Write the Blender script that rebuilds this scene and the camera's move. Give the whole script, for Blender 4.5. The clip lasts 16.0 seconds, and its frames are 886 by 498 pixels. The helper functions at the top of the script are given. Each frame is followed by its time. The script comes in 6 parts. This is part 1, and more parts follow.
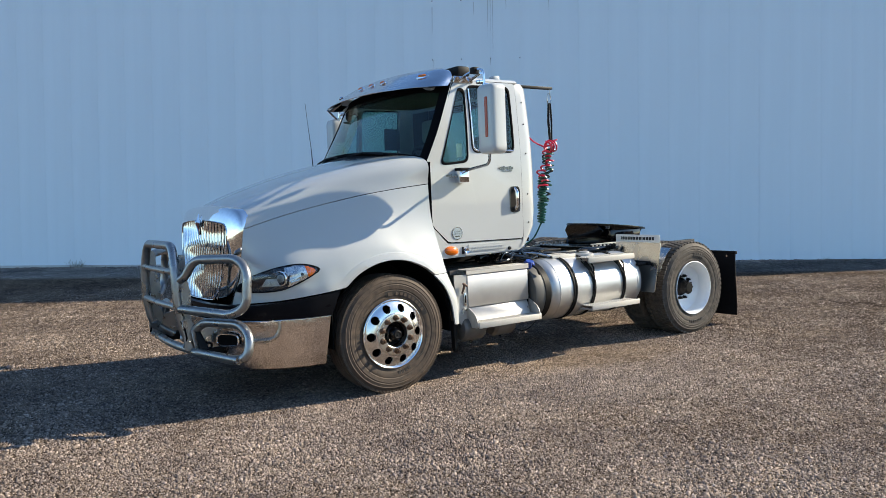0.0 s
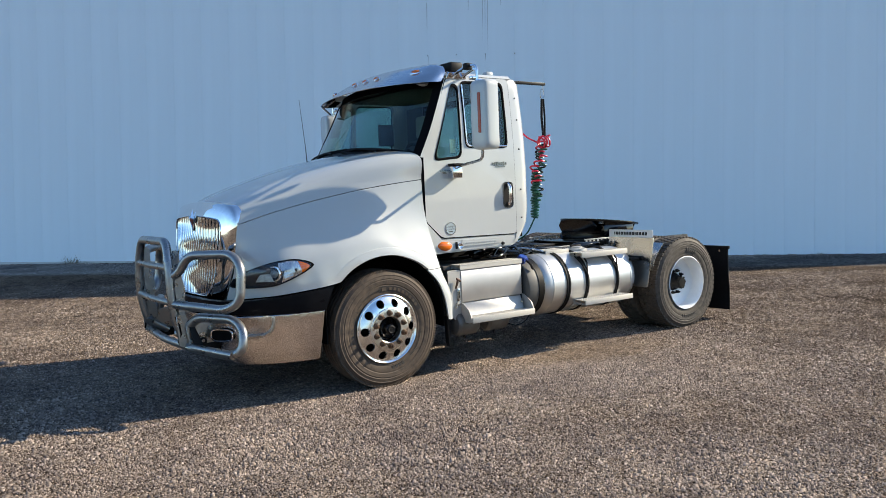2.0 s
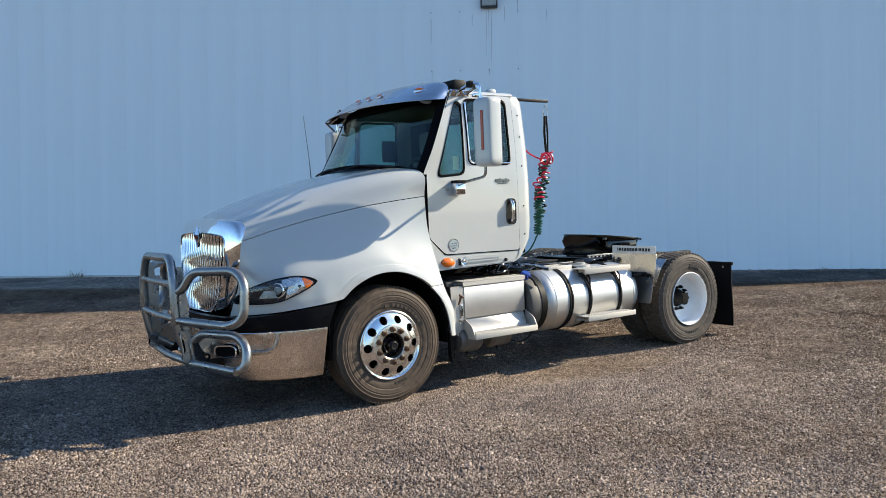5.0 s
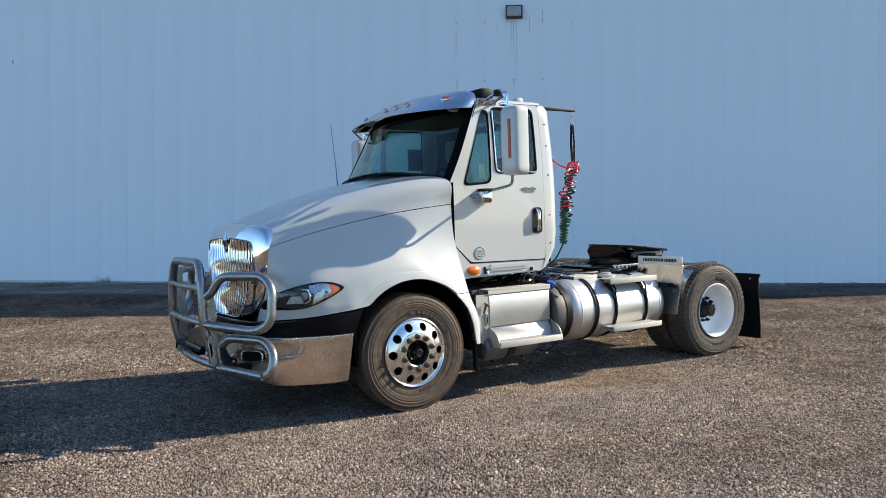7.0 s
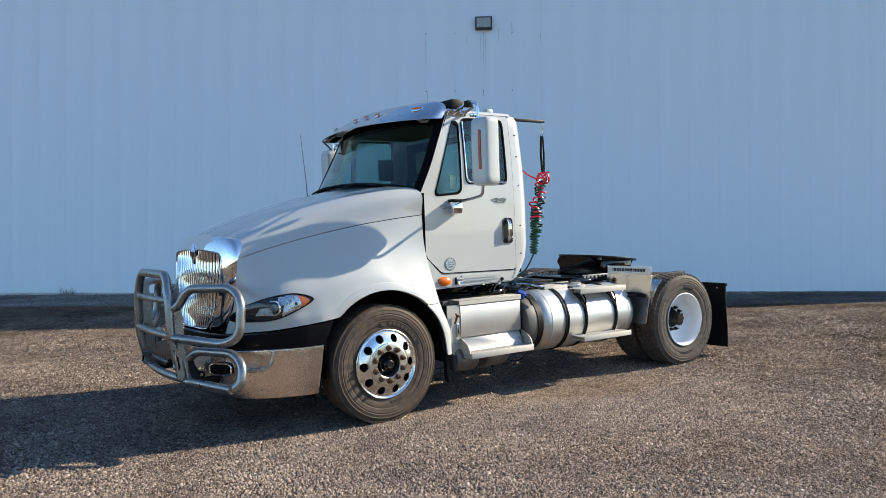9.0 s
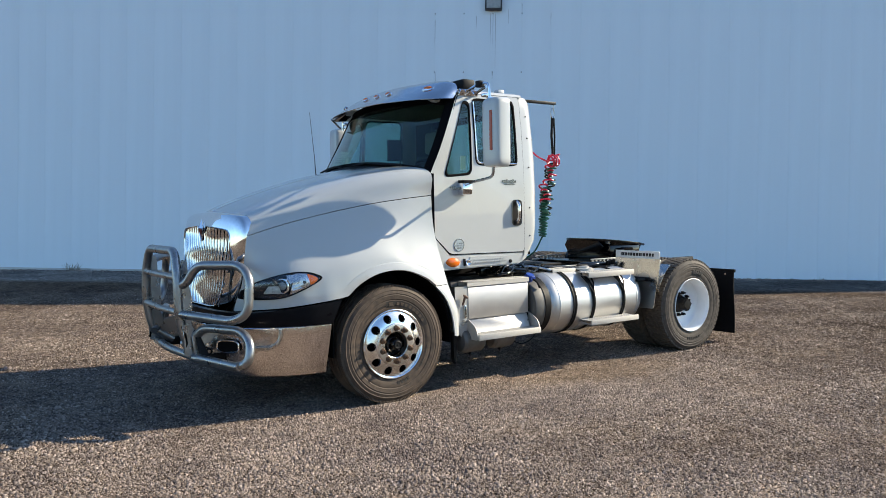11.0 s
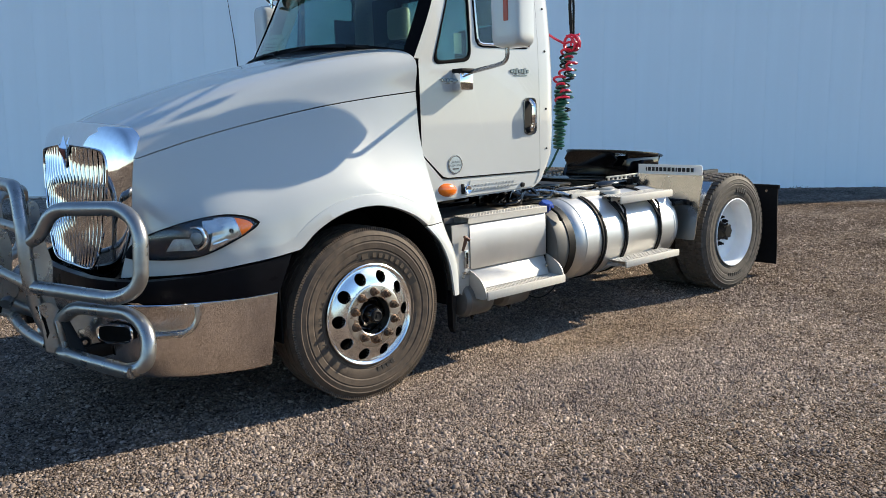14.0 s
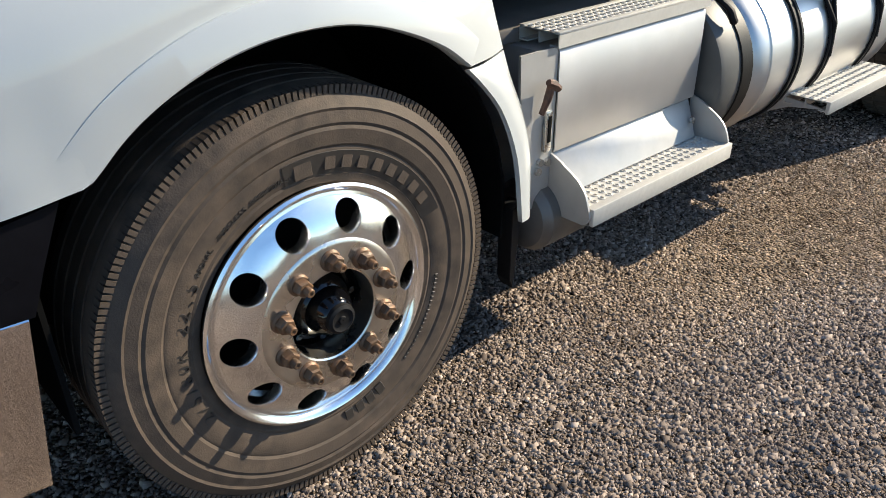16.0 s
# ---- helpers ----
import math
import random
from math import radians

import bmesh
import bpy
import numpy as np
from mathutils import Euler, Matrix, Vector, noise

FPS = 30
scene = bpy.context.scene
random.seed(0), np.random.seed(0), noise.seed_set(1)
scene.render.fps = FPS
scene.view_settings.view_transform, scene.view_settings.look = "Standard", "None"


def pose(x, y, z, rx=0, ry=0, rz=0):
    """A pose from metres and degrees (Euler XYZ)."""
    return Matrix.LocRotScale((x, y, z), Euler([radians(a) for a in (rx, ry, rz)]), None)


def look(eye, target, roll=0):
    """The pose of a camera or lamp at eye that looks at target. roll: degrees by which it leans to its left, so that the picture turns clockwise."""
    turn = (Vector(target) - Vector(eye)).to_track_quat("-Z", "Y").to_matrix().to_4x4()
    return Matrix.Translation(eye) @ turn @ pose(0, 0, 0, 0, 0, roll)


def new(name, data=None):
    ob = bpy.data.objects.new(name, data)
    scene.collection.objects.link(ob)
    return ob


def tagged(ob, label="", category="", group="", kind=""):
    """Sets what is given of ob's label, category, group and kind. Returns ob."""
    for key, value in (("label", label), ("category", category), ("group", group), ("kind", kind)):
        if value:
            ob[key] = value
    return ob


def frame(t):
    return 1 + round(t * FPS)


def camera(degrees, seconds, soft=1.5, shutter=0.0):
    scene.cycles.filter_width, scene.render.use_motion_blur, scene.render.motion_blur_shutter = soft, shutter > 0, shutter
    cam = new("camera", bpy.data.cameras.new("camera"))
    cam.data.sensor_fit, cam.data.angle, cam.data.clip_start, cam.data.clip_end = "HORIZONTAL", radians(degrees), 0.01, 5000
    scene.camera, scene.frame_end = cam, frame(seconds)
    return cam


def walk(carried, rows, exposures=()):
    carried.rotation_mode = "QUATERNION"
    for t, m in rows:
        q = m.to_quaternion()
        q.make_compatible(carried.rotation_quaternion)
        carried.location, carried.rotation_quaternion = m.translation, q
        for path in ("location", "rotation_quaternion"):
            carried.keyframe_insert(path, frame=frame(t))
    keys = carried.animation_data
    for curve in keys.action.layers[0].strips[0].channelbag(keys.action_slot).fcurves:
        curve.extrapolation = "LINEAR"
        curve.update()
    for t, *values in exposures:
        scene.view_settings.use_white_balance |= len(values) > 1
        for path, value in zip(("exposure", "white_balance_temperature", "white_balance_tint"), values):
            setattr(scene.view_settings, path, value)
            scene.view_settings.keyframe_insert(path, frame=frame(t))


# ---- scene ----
cam = camera(59.6, 16.0, soft=0.6)
PATH = [
    (0, (-3.158, -6.471, 1.562), (-2.027, -4.827, 1.428), -2.3),
    (0.5, (-3.149, -6.489, 1.549), (-2.013, -4.848, 1.409), -2.5),
    (1, (-3.152, -6.502, 1.549), (-2.019, -4.861, 1.4), -2.6),
    (1.5, (-3.145, -6.51, 1.549), (-2.013, -4.867, 1.401), -2.9),
    (2, (-3.155, -6.508, 1.558), (-2.017, -4.87, 1.413), -2.4),
    (2.5, (-3.15, -6.512, 1.553), (-2.02, -4.867, 1.414), -2.1),
    (3, (-3.156, -6.505, 1.558), (-2.024, -4.862, 1.422), -2.3),
    (3.5, (-3.154, -6.516, 1.573), (-2.018, -4.874, 1.447), -2.7),
    (4, (-3.155, -6.52, 1.585), (-2.007, -4.886, 1.474), -2.6),
    (6.3, (-3.169, -6.546, 1.582), (-2.068, -4.88, 1.472), -1.7),
    (6.5, (-3.201, -6.503, 1.576), (-2.098, -4.838, 1.469), -1.5),
    (7, (-3.197, -6.514, 1.568), (-2.109, -4.838, 1.486), -1.8),
    (7.5, (-3.182, -6.488, 1.549), (-2.066, -4.83, 1.476), -1.7),
    (8, (-3.181, -6.472, 1.552), (-2.032, -4.837, 1.478), -1.9),
    (8.5, (-3.19, -6.481, 1.561), (-2.031, -4.852, 1.497), -2.1),
    (9, (-3.194, -6.503, 1.575), (-2.041, -4.869, 1.516), -1.9),
    (11.5, (-3.233, -6.413, 1.561), (-2.086, -4.779, 1.445), -0.7),
    (12, (-3.294, -6.259, 1.582), (-2.089, -4.668, 1.454), -1.6),
    (12.5, (-3.23, -6.011, 1.565), (-1.989, -4.449, 1.417), -2.4),
    (13, (-2.974, -5.591, 1.586), (-1.748, -4.018, 1.434), -1.9),
    (13.5, (-2.751, -5.073, 1.598), (-1.5, -3.521, 1.423), -1.6),
    (13.7, (-2.593, -4.859, 1.606), (-1.331, -3.325, 1.37), -1.7),
    (14, (-2.345, -4.547, 1.526), (-1.074, -3.04, 1.191), -2.0),
    (14.5, (-1.986, -3.958, 1.514), (-0.696, -2.516, 1.006), -1.9),
    (15, (-1.543, -3.38, 1.483), (-0.289, -1.957, 0.848), -2.1),
    (15.3, (-1.312, -3.027, 1.497), (-0.114, -1.608, 0.755), -2.0),
    (15.5, (-1.171, -2.818, 1.435), (0.02, -1.423, 0.638), -2.0),
    (16, (-0.739, -2.336, 1.398), (0.427, -1.039, 0.419), -0.6),
]
walk(cam, [(t, look(eye, target, roll)) for t, eye, target, roll in PATH],
     exposures=[(0.0, 0.99, 6500, 6), (13.5, 0.99, 6500, 6), (16.0, 1.10, 6500, 6)])
from mathutils.bvhtree import BVHTree

# ---- world, sun, exposure ----
SUN_AZ, SUN_EL = radians(18.2), radians(28.5)          # the light travels towards the truck's nose, slightly to its far side
world = bpy.data.worlds.new("world")
scene.world = world
world.use_nodes = True
wn = world.node_tree
sky = wn.nodes.new("ShaderNodeTexSky")
sky.sky_type, sky.sun_disc = "NISHITA", False
sky.sun_elevation = SUN_EL
sun_from = Vector((math.cos(SUN_AZ), -math.sin(SUN_AZ), math.tan(SUN_EL)))
sky.sun_rotation = math.atan2(sun_from.x, sun_from.y)
sky.air_density, sky.dust_density, sky.ozone_density = 1.0, 0.3, 4.8
wn.links.new(sky.outputs[0], wn.nodes["Background"].inputs[0])
wn.nodes["Background"].inputs[1].default_value = 0.117
sun = new("sun", bpy.data.lights.new("sun", "SUN"))
sun.data.energy, sun.data.angle, sun.data.color = 5.0, radians(0.55), (1.0, 0.87, 0.69)
sun.matrix_world = look(sun_from * 20, (0, 0, 0))


# ---- materials ----
def mat(name, color, rough=0.5, metal=0.0, grain=0.0, scale=40.0, bump=0.0, bump_scale=200.0, coat=0.0, tint=None,
        big=0.0, big_scale=2.0, stretch=(1, 1, 1), per_object=0.0, rough_var=0.0, spec=0.5, bump_depth=0.003):
    """A procedural surface: colour varied at two scales, roughness variation and fine relief."""
    m = bpy.data.materials.new(name)
    m.use_nodes = True
    t = m.node_tree
    b = t.nodes["Principled BSDF"]
    b.inputs["Metallic"].default_value = metal
    b.inputs["Roughness"].default_value = rough
    b.inputs["Coat Weight"].default_value = coat
    b.inputs["Coat Roughness"].default_value = 0.04
    b.inputs["Specular IOR Level"].default_value = spec
    co = t.nodes.new("ShaderNodeTexCoord")
    mp = t.nodes.new("ShaderNodeMapping")
    mp.inputs["Scale"].default_value = stretch
    t.links.new(co.outputs["Object"], mp.inputs[0])

    def noise_tex(s, detail=4.0):
        n = t.nodes.new("ShaderNodeTexNoise")
        n.inputs["Scale"].default_value, n.inputs["Detail"].default_value = s, detail
        t.links.new(mp.outputs[0], n.inputs["Vector"])
        return n

    def mix(fac, a, c2):
        x = t.nodes.new("ShaderNodeMix")
        x.data_type = "RGBA"
        for sock, v in ((x.inputs[0], fac), (x.inputs[6], a), (x.inputs[7], c2)):
            if isinstance(v, (float, int)):
                sock.default_value = v
            elif isinstance(v, tuple):
                sock.default_value = (*v, 1)
            else:
                t.links.new(v, sock)
        return x.outputs[2]

    def remap(src, lo, hi, a=0.3, z=0.7):
        r = t.nodes.new("ShaderNodeMapRange")
        for i, v in enumerate((a, z, lo, hi)):
            r.inputs[1 + i].default_value = v
        t.links.new(src, r.inputs[0])
        return r.outputs[0]

    col = tuple(color)
    if grain:
        dark = tuple(c * (1 - grain) for c in color) if tint is None else tint
        col = mix(remap(noise_tex(scale).outputs[0], 0, 1), col, dark)
    if big:
        shade = tuple(c * (1 - big) for c in color) if tint is None else tuple(0.5 * (a + c) for a, c in zip(tint, color))
        col = mix(remap(noise_tex(big_scale, 2).outputs[0], 0, 1, 0.4, 0.75), col, shade)
    if per_object:
        oi = t.nodes.new("ShaderNodeObjectInfo")
        col = mix(remap(oi.outputs["Random"], 0, per_object, 0, 1), col, tuple(c * 0.5 for c in color))
    if isinstance(col, tuple):
        b.inputs["Base Color"].default_value = (*col, 1)
    else:
        t.links.new(col, b.inputs["Base Color"])
    if rough_var:
        t.links.new(remap(noise_tex(scale * 0.4, 3).outputs[0], max(0.02, rough - rough_var), min(1, rough + rough_var)), b.inputs["Roughness"])
    if bump:
        bn = t.nodes.new("ShaderNodeBump")
        bn.inputs["Strength"].default_value, bn.inputs["Distance"].default_value = bump, bump_depth
        t.links.new(noise_tex(bump_scale).outputs[0], bn.inputs["Height"])
        t.links.new(bn.outputs[0], b.inputs["Normal"])
    return m


def glass(name, color, rough=0.0):
    m = bpy.data.materials.new(name)
    m.use_nodes = True
    b = m.node_tree.nodes["Principled BSDF"]
    b.inputs["Base Color"].default_value = (*color, 1)
    b.inputs["Roughness"].default_value = rough
    b.inputs["Transmission Weight"].default_value = 1.0
    b.inputs["IOR"].default_value = 1.45
    return m


M_PAINT = mat("white_paint", (0.468, 0.483, 0.480), 0.32, 0, 0.03, 3.0, 0.03, 350, coat=1.0, big=0.05, big_scale=1.2, spec=0.15)
M_CHROME = mat("chrome", (0.80, 0.81, 0.83), 0.035, 1.0, 0.06, 30, 0.01, 60, rough_var=0.015)
M_STEEL = mat("brushed_stainless", (0.62, 0.61, 0.59), 0.27, 1.0, 0.15, 26, 0.06, 120, rough_var=0.08, big=0.12, big_scale=3)
M_BUMPER = mat("polished_stainless", (0.78, 0.73, 0.70), 0.07, 1.0, 0.16, 40, 0.6, 165, rough_var=0.03, stretch=(1, 1, 0.30), bump_depth=0.004, big=0.2, big_scale=9)
M_ALU = mat("aluminium", (0.46, 0.445, 0.425), 0.5, 0.6, 0.12, 18, 0.04, 90, rough_var=0.1, big=0.1, big_scale=3)
M_TREAD = mat("tread_aluminium", (0.50, 0.475, 0.43), 0.6, 0.2, 0.10, 60, 0.1, 200, rough_var=0.1)
M_RIM = mat("polished_wheel", (0.88, 0.88, 0.88), 0.19, 1.0, 0.08, 14, 0.02, 40, rough_var=0.05)
M_RIMFACE = mat("dusty_bolt_face", (0.74, 0.70, 0.64), 0.30, 1.0, 0.16, 30, 0.04, 60, rough_var=0.10, big=0.2, big_scale=12)
M_RUBBER = mat("tyre_rubber", (0.043, 0.035, 0.029), 0.68, 0, 0.45, 22, 0.25, 260, tint=(0.100, 0.074, 0.056), big=0.5, big_scale=5, spec=0.18)
M_DRIVERUBBER = mat("drive_tyre_rubber", (0.048, 0.042, 0.037), 0.7, 0, 0.4, 25, 0.3, 220, tint=(0.105, 0.090, 0.076), big=0.4, big_scale=6, spec=0.18)
M_BLACK = mat("black_plastic", (0.008, 0.008, 0.009), 0.6, 0, 0.3, 30, 0.08, 250, spec=0.16)
M_SEAL = mat("black_rubber_seal", (0.005, 0.005, 0.006), 0.85, 0, 0.2, 60, spec=0.05)
M_FRAME = mat("black_chassis_paint", (0.004, 0.004, 0.005), 0.5, 0, 0.4, 12, 0.1, 140, tint=(0.009, 0.008, 0.007), spec=0.15)
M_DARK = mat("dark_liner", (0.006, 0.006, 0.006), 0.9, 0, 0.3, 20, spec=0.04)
M_GREASE = mat("greasy_black_steel", (0.003, 0.003, 0.004), 0.10, 0, 0.4, 9, 0.05, 30, spec=0.45, rough_var=0.06)
M_HOSE = mat("black_rubber_hose", (0.004, 0.004, 0.005), 0.14, 0, 0.3, 30, 0.02, 120, spec=0.5, rough_var=0.05)
M_WHITE = mat("white_steel_wheel", (0.80, 0.82, 0.84), 0.35, 0, 0.06, 12, 0.03, 120, coat=0.3)
M_AMBER = mat("amber_lens", (0.72, 0.15, 0.008), 0.14, 0, 0.15, 60, 0.1, 300, coat=0.6)
M_REDLENS = mat("red_reflector", (0.42, 0.055, 0.02), 0.25, 0, 0.2, 120, 0.2, 400)
M_RUST = mat("rusty_nut", (0.125, 0.088, 0.062), 0.5, 0.4, 0.5, 70, 0.3, 200, tint=(0.22, 0.105, 0.045), per_object=0.7)
M_LATCH = mat("rusty_latch", (0.055, 0.032, 0.024), 0.6, 0.2, 0.5, 60, 0.3, 200, tint=(0.11, 0.05, 0.03))
M_BLUE = mat("blue_cap", (0.02, 0.06, 0.32), 0.4, 0, 0.2, 40)
M_REDHOSE = mat("red_hose", (0.55, 0.015, 0.05), 0.3, 0, 0.1, 40)
M_GREENHOSE = mat("green_hose", (0.01, 0.075, 0.05), 0.3, 0, 0.1, 40)
M_SEAT = mat("grey_fabric", (0.055, 0.056, 0.06), 0.9, 0, 0.2, 90, 0.2, 400)
M_HEADREST = mat("beige_headrest", (0.30, 0.28, 0.25), 0.9, 0, 0.2, 90, 0.2, 400)
M_DASH = mat("grey_dash", (0.022, 0.023, 0.026), 0.7, 0, 0.1, 60, 0.1, 300)
M_PAPER = mat("paper", (0.75, 0.78, 0.76), 0.8, 0, 0.08, 60)
M_SIGN = mat("sign_white", (0.78, 0.78, 0.76), 0.4, 0, 0.05, 20)
M_SMOKE = mat("smoked_chrome", (0.20, 0.205, 0.22), 0.14, 1.0, 0.3, 40, 0.1, 60)
M_INK = mat("ink", (0.012, 0.013, 0.016), 0.5)
M_STICKER = mat("grey_green_sticker", (0.42, 0.49, 0.52), 0.4, 0, 0.3, 90)
M_SILVER = mat("silver_badge", (0.45, 0.45, 0.46), 0.25, 0.9, 0.2, 80)
M_GLASS = glass("window_glass", (0.37, 0.56, 0.52))
M_LENS = glass("clear_lens", (0.95, 0.97, 0.97))
M_GALV = mat("galvanised_tube", (0.36, 0.355, 0.35), 0.32, 0.88, 0.22, 24, 0.10, 60, rough_var=0.10, big=0.15, big_scale=5)


# ---- mesh tools ----
def part(name, bm, material, parent=None, label="", smooth=True, angle=35):
    """Links a bmesh as one mesh object under a thing or a part."""
    bmesh.ops.recalc_face_normals(bm, faces=bm.faces)
    me = bpy.data.meshes.new(name)
    bm.to_mesh(me)
    bm.free()
    me.materials.append(material)
    if smooth:
        me.shade_smooth()
        me.set_sharp_from_angle(angle=radians(angle))
    ob = new(name, me)
    ob.parent = parent
    if label:
        tagged(ob, label)
    return ob


def empty(name, parent=None, label="", category="", group="", at=(0, 0, 0)):
    ob = new(name)
    ob.empty_display_size = 0.1
    ob.location = at
    ob.parent = parent
    return tagged(ob, label, category, group)


def add_box(bm, lo, hi, bevel=0.0, m=None, seg=1):
    r = bmesh.ops.create_cube(bm, size=1)
    vs = r["verts"]
    c = [(a + b) / 2 for a, b in zip(lo, hi)]
    s = [abs(b - a) for a, b in zip(lo, hi)]
    for v in vs:
        v.co = Vector((v.co.x * s[0] + c[0], v.co.y * s[1] + c[1], v.co.z * s[2] + c[2]))
    if bevel:
        es = list({e for v in vs for e in v.link_edges})
        r = bmesh.ops.bevel(bm, geom=es, offset=bevel, segments=seg, affect="EDGES", profile=0.5)
        vs = list({v for f in r["faces"] for v in f.verts} | {v for v in vs if v.is_valid})
    if m is not None:
        bmesh.ops.transform(bm, matrix=m, verts=[v for v in vs if v.is_valid])
    return vs


def box(name, lo, hi, material, parent=None, bevel=0.004, label="", m=None, seg=2):
    bm = bmesh.new()
    add_box(bm, lo, hi, bevel, m, seg)
    return part(name, bm, material, parent, label)


def catmull(pts, n):
    """A smooth curve through pts, n points a span."""
    p = [Vector(q) for q in pts]
    p = [2 * p[0] - p[1]] + p + [2 * p[-1] - p[-2]]
    out = []
    for i in range(1, len(p) - 2):
        for k in range(n):
            t = k / n
            a, b, c, d = p[i - 1:i + 3]
            out.append(0.5 * ((2 * b) + (c - a) * t + (2 * a - 5 * b + 4 * c - d) * t * t + (3 * b - a - 3 * c + d) * t ** 3))
    return out + [p[-2]]


def resample(curve, n):
    d = [0.0]
    for a, b in zip(curve, curve[1:]):
        d.append(d[-1] + (b - a).length)
    out, j = [], 0
    for i in range(n):
        s = d[-1] * i / (n - 1)
        while j < len(d) - 2 and d[j + 1] < s:
            j += 1
        k = (s - d[j]) / max(1e-9, d[j + 1] - d[j])
        out.append(curve[j].lerp(curve[j + 1], min(1, max(0, k))))
    return out


def add_grid(bm, rows, close_u=False, close_v=False):
    vs = [[bm.verts.new(p) for p in r] for r in rows]
    nr, nc = len(vs), len(vs[0])
    for i in range(nr if close_u else nr - 1):
        for j in range(nc if close_v else nc - 1):
            q = [vs[i][j], vs[i][(j + 1) % nc], vs[(i + 1) % nr][(j + 1) % nc], vs[(i + 1) % nr][j]]
            if len(set(q)) == 4:
                bm.faces.new(q)
    return vs


def surface(curves, nu, nv):
    """A smooth sheet through guide curves: nu points along each, nv spans between neighbours."""
    rows = [resample(catmull(c, 8), nu) for c in curves]
    cols = [catmull([r[i] for r in rows], nv) for i in range(nu)]
    return [[cols[i][j] for i in range(nu)] for j in range(len(cols[0]))]


def add_tube(bm, pts, r, n=10, closed=False, cap=True):
    """A round tube along a line of points."""
    pts = [Vector(p) for p in pts]
    rings, up = [], None
    for i, p in enumerate(pts):
        a = pts[i - 1] if (i or closed) else p
        b = pts[(i + 1) % len(pts)] if (i + 1 < len(pts) or closed) else p
        t = (b - a).normalized()
        if up is None:
            up = Vector((0, 0, 1)) if abs(t.z) < 0.9 else Vector((1, 0, 0))
        s = t.cross(up).normalized()
        up = s.cross(t).normalized()
        rr = r[i] if isinstance(r, (list, tuple)) else r
        rings.append([p + rr * (math.cos(2 * math.pi * k / n) * s + math.sin(2 * math.pi * k / n) * up) for k in range(n)])
    vs = add_grid(bm, rings, closed, True)
    if cap and not closed:
        bm.faces.new(vs[0][::-1])
        bm.faces.new(vs[-1])


def rounded(pts, radius, n=6, closed=False):
    """A polyline with its corners rounded."""
    p = [Vector(q) for q in pts]
    out = []
    for i, q in enumerate(p):
        if not closed and i in (0, len(p) - 1):
            out.append(q)
            continue
        a, b = p[i - 1] - q, p[(i + 1) % len(p)] - q
        d = min(radius, a.length * 0.49, b.length * 0.49)
        s, e = q + a.normalized() * d, q + b.normalized() * d
        for k in range(n + 1):
            t = k / n
            out.append(s * (1 - t) ** 2 + 2 * q * t * (1 - t) + e * t * t)
    return out


def tube(name, pts, r, material, parent=None, n=10, label="", closed=False):
    bm = bmesh.new()
    add_tube(bm, pts, r, n, closed)
    return part(name, bm, material, parent, label)


def add_lathe(bm, profile, n=48, m=None):
    """Turns (radius, along) pairs about the local y axis."""
    rows = [[Vector((r * math.cos(2 * math.pi * k / n), y, r * math.sin(2 * math.pi * k / n))) for k in range(n)] for r, y in profile]
    if m is not None:
        rows = [[m @ p for p in r] for r in rows]
    vs = add_grid(bm, rows, False, True)
    return vs


def lathe(name, profile, material, parent=None, n=48, m=None, label="", angle=35):
    bm = bmesh.new()
    add_lathe(bm, profile, n, m)
    return part(name, bm, material, parent, label, angle=angle)


def add_prism(bm, outline, depth):
    """A solid from a flat outline, pushed along the vector depth."""
    d = Vector(depth)
    a = [bm.verts.new(p) for p in outline]
    b = [bm.verts.new(Vector(p) + d) for p in outline]
    bm.faces.new(a)
    bm.faces.new(b[::-1])
    for i in range(len(a)):
        bm.faces.new((a[i], b[i], b[(i + 1) % len(a)], a[(i + 1) % len(a)]))


def prism(name, outline, depth, material, parent=None, bevel=0.003, label=""):
    bm = bmesh.new()
    add_prism(bm, outline, depth)
    if bevel:
        bmesh.ops.bevel(bm, geom=list(bm.edges), offset=bevel, segments=1, affect="EDGES")
    return part(name, bm, material, parent, label)


def solid(bm, thick):
    """Gives an open sheet a thickness."""
    bmesh.ops.recalc_face_normals(bm, faces=bm.faces)
    bmesh.ops.solidify(bm, geom=list(bm.faces), thickness=thick)
    return bm


def flip_y(rows):
    return [[Vector((p.x, -p.y, p.z)) for p in r] for r in rows]


# ---- the yard: ground, gravel, wall ----
WALL_O = Vector((6.83, 8.97, 0.0))                      # a point at the wall's foot
WALL_R = Vector((0.779, -0.626, -0.027)).normalized()   # along the wall
WALL_U = Vector((0.049, 0.017, 0.999)).normalized()     # up the wall
WALL_N = WALL_R.cross(WALL_U).normalized()              # out of the wall, towards the yard
WALL_U = WALL_N.cross(WALL_R).normalized()
WALL_M = Matrix((WALL_R, WALL_N, WALL_U)).transposed().to_4x4()
WALL_M.translation = WALL_O
WALL_LEFT, WALL_RIGHT, WALL_TOP = -22.0, 16.4, 9.5


def ground_z(x, y):
    """The yard is even round the truck and falls gently to level along the wall."""
    p = Vector((x - WALL_O.x, y - WALL_O.y, 0))
    s, d = p.dot(WALL_R), p.dot(WALL_N)
    w = min(1, max(0, (8.0 - d) / 5.5))
    w = w * w * (3 - 2 * w)
    return -0.0235 * max(-30, min(30, s)) * w


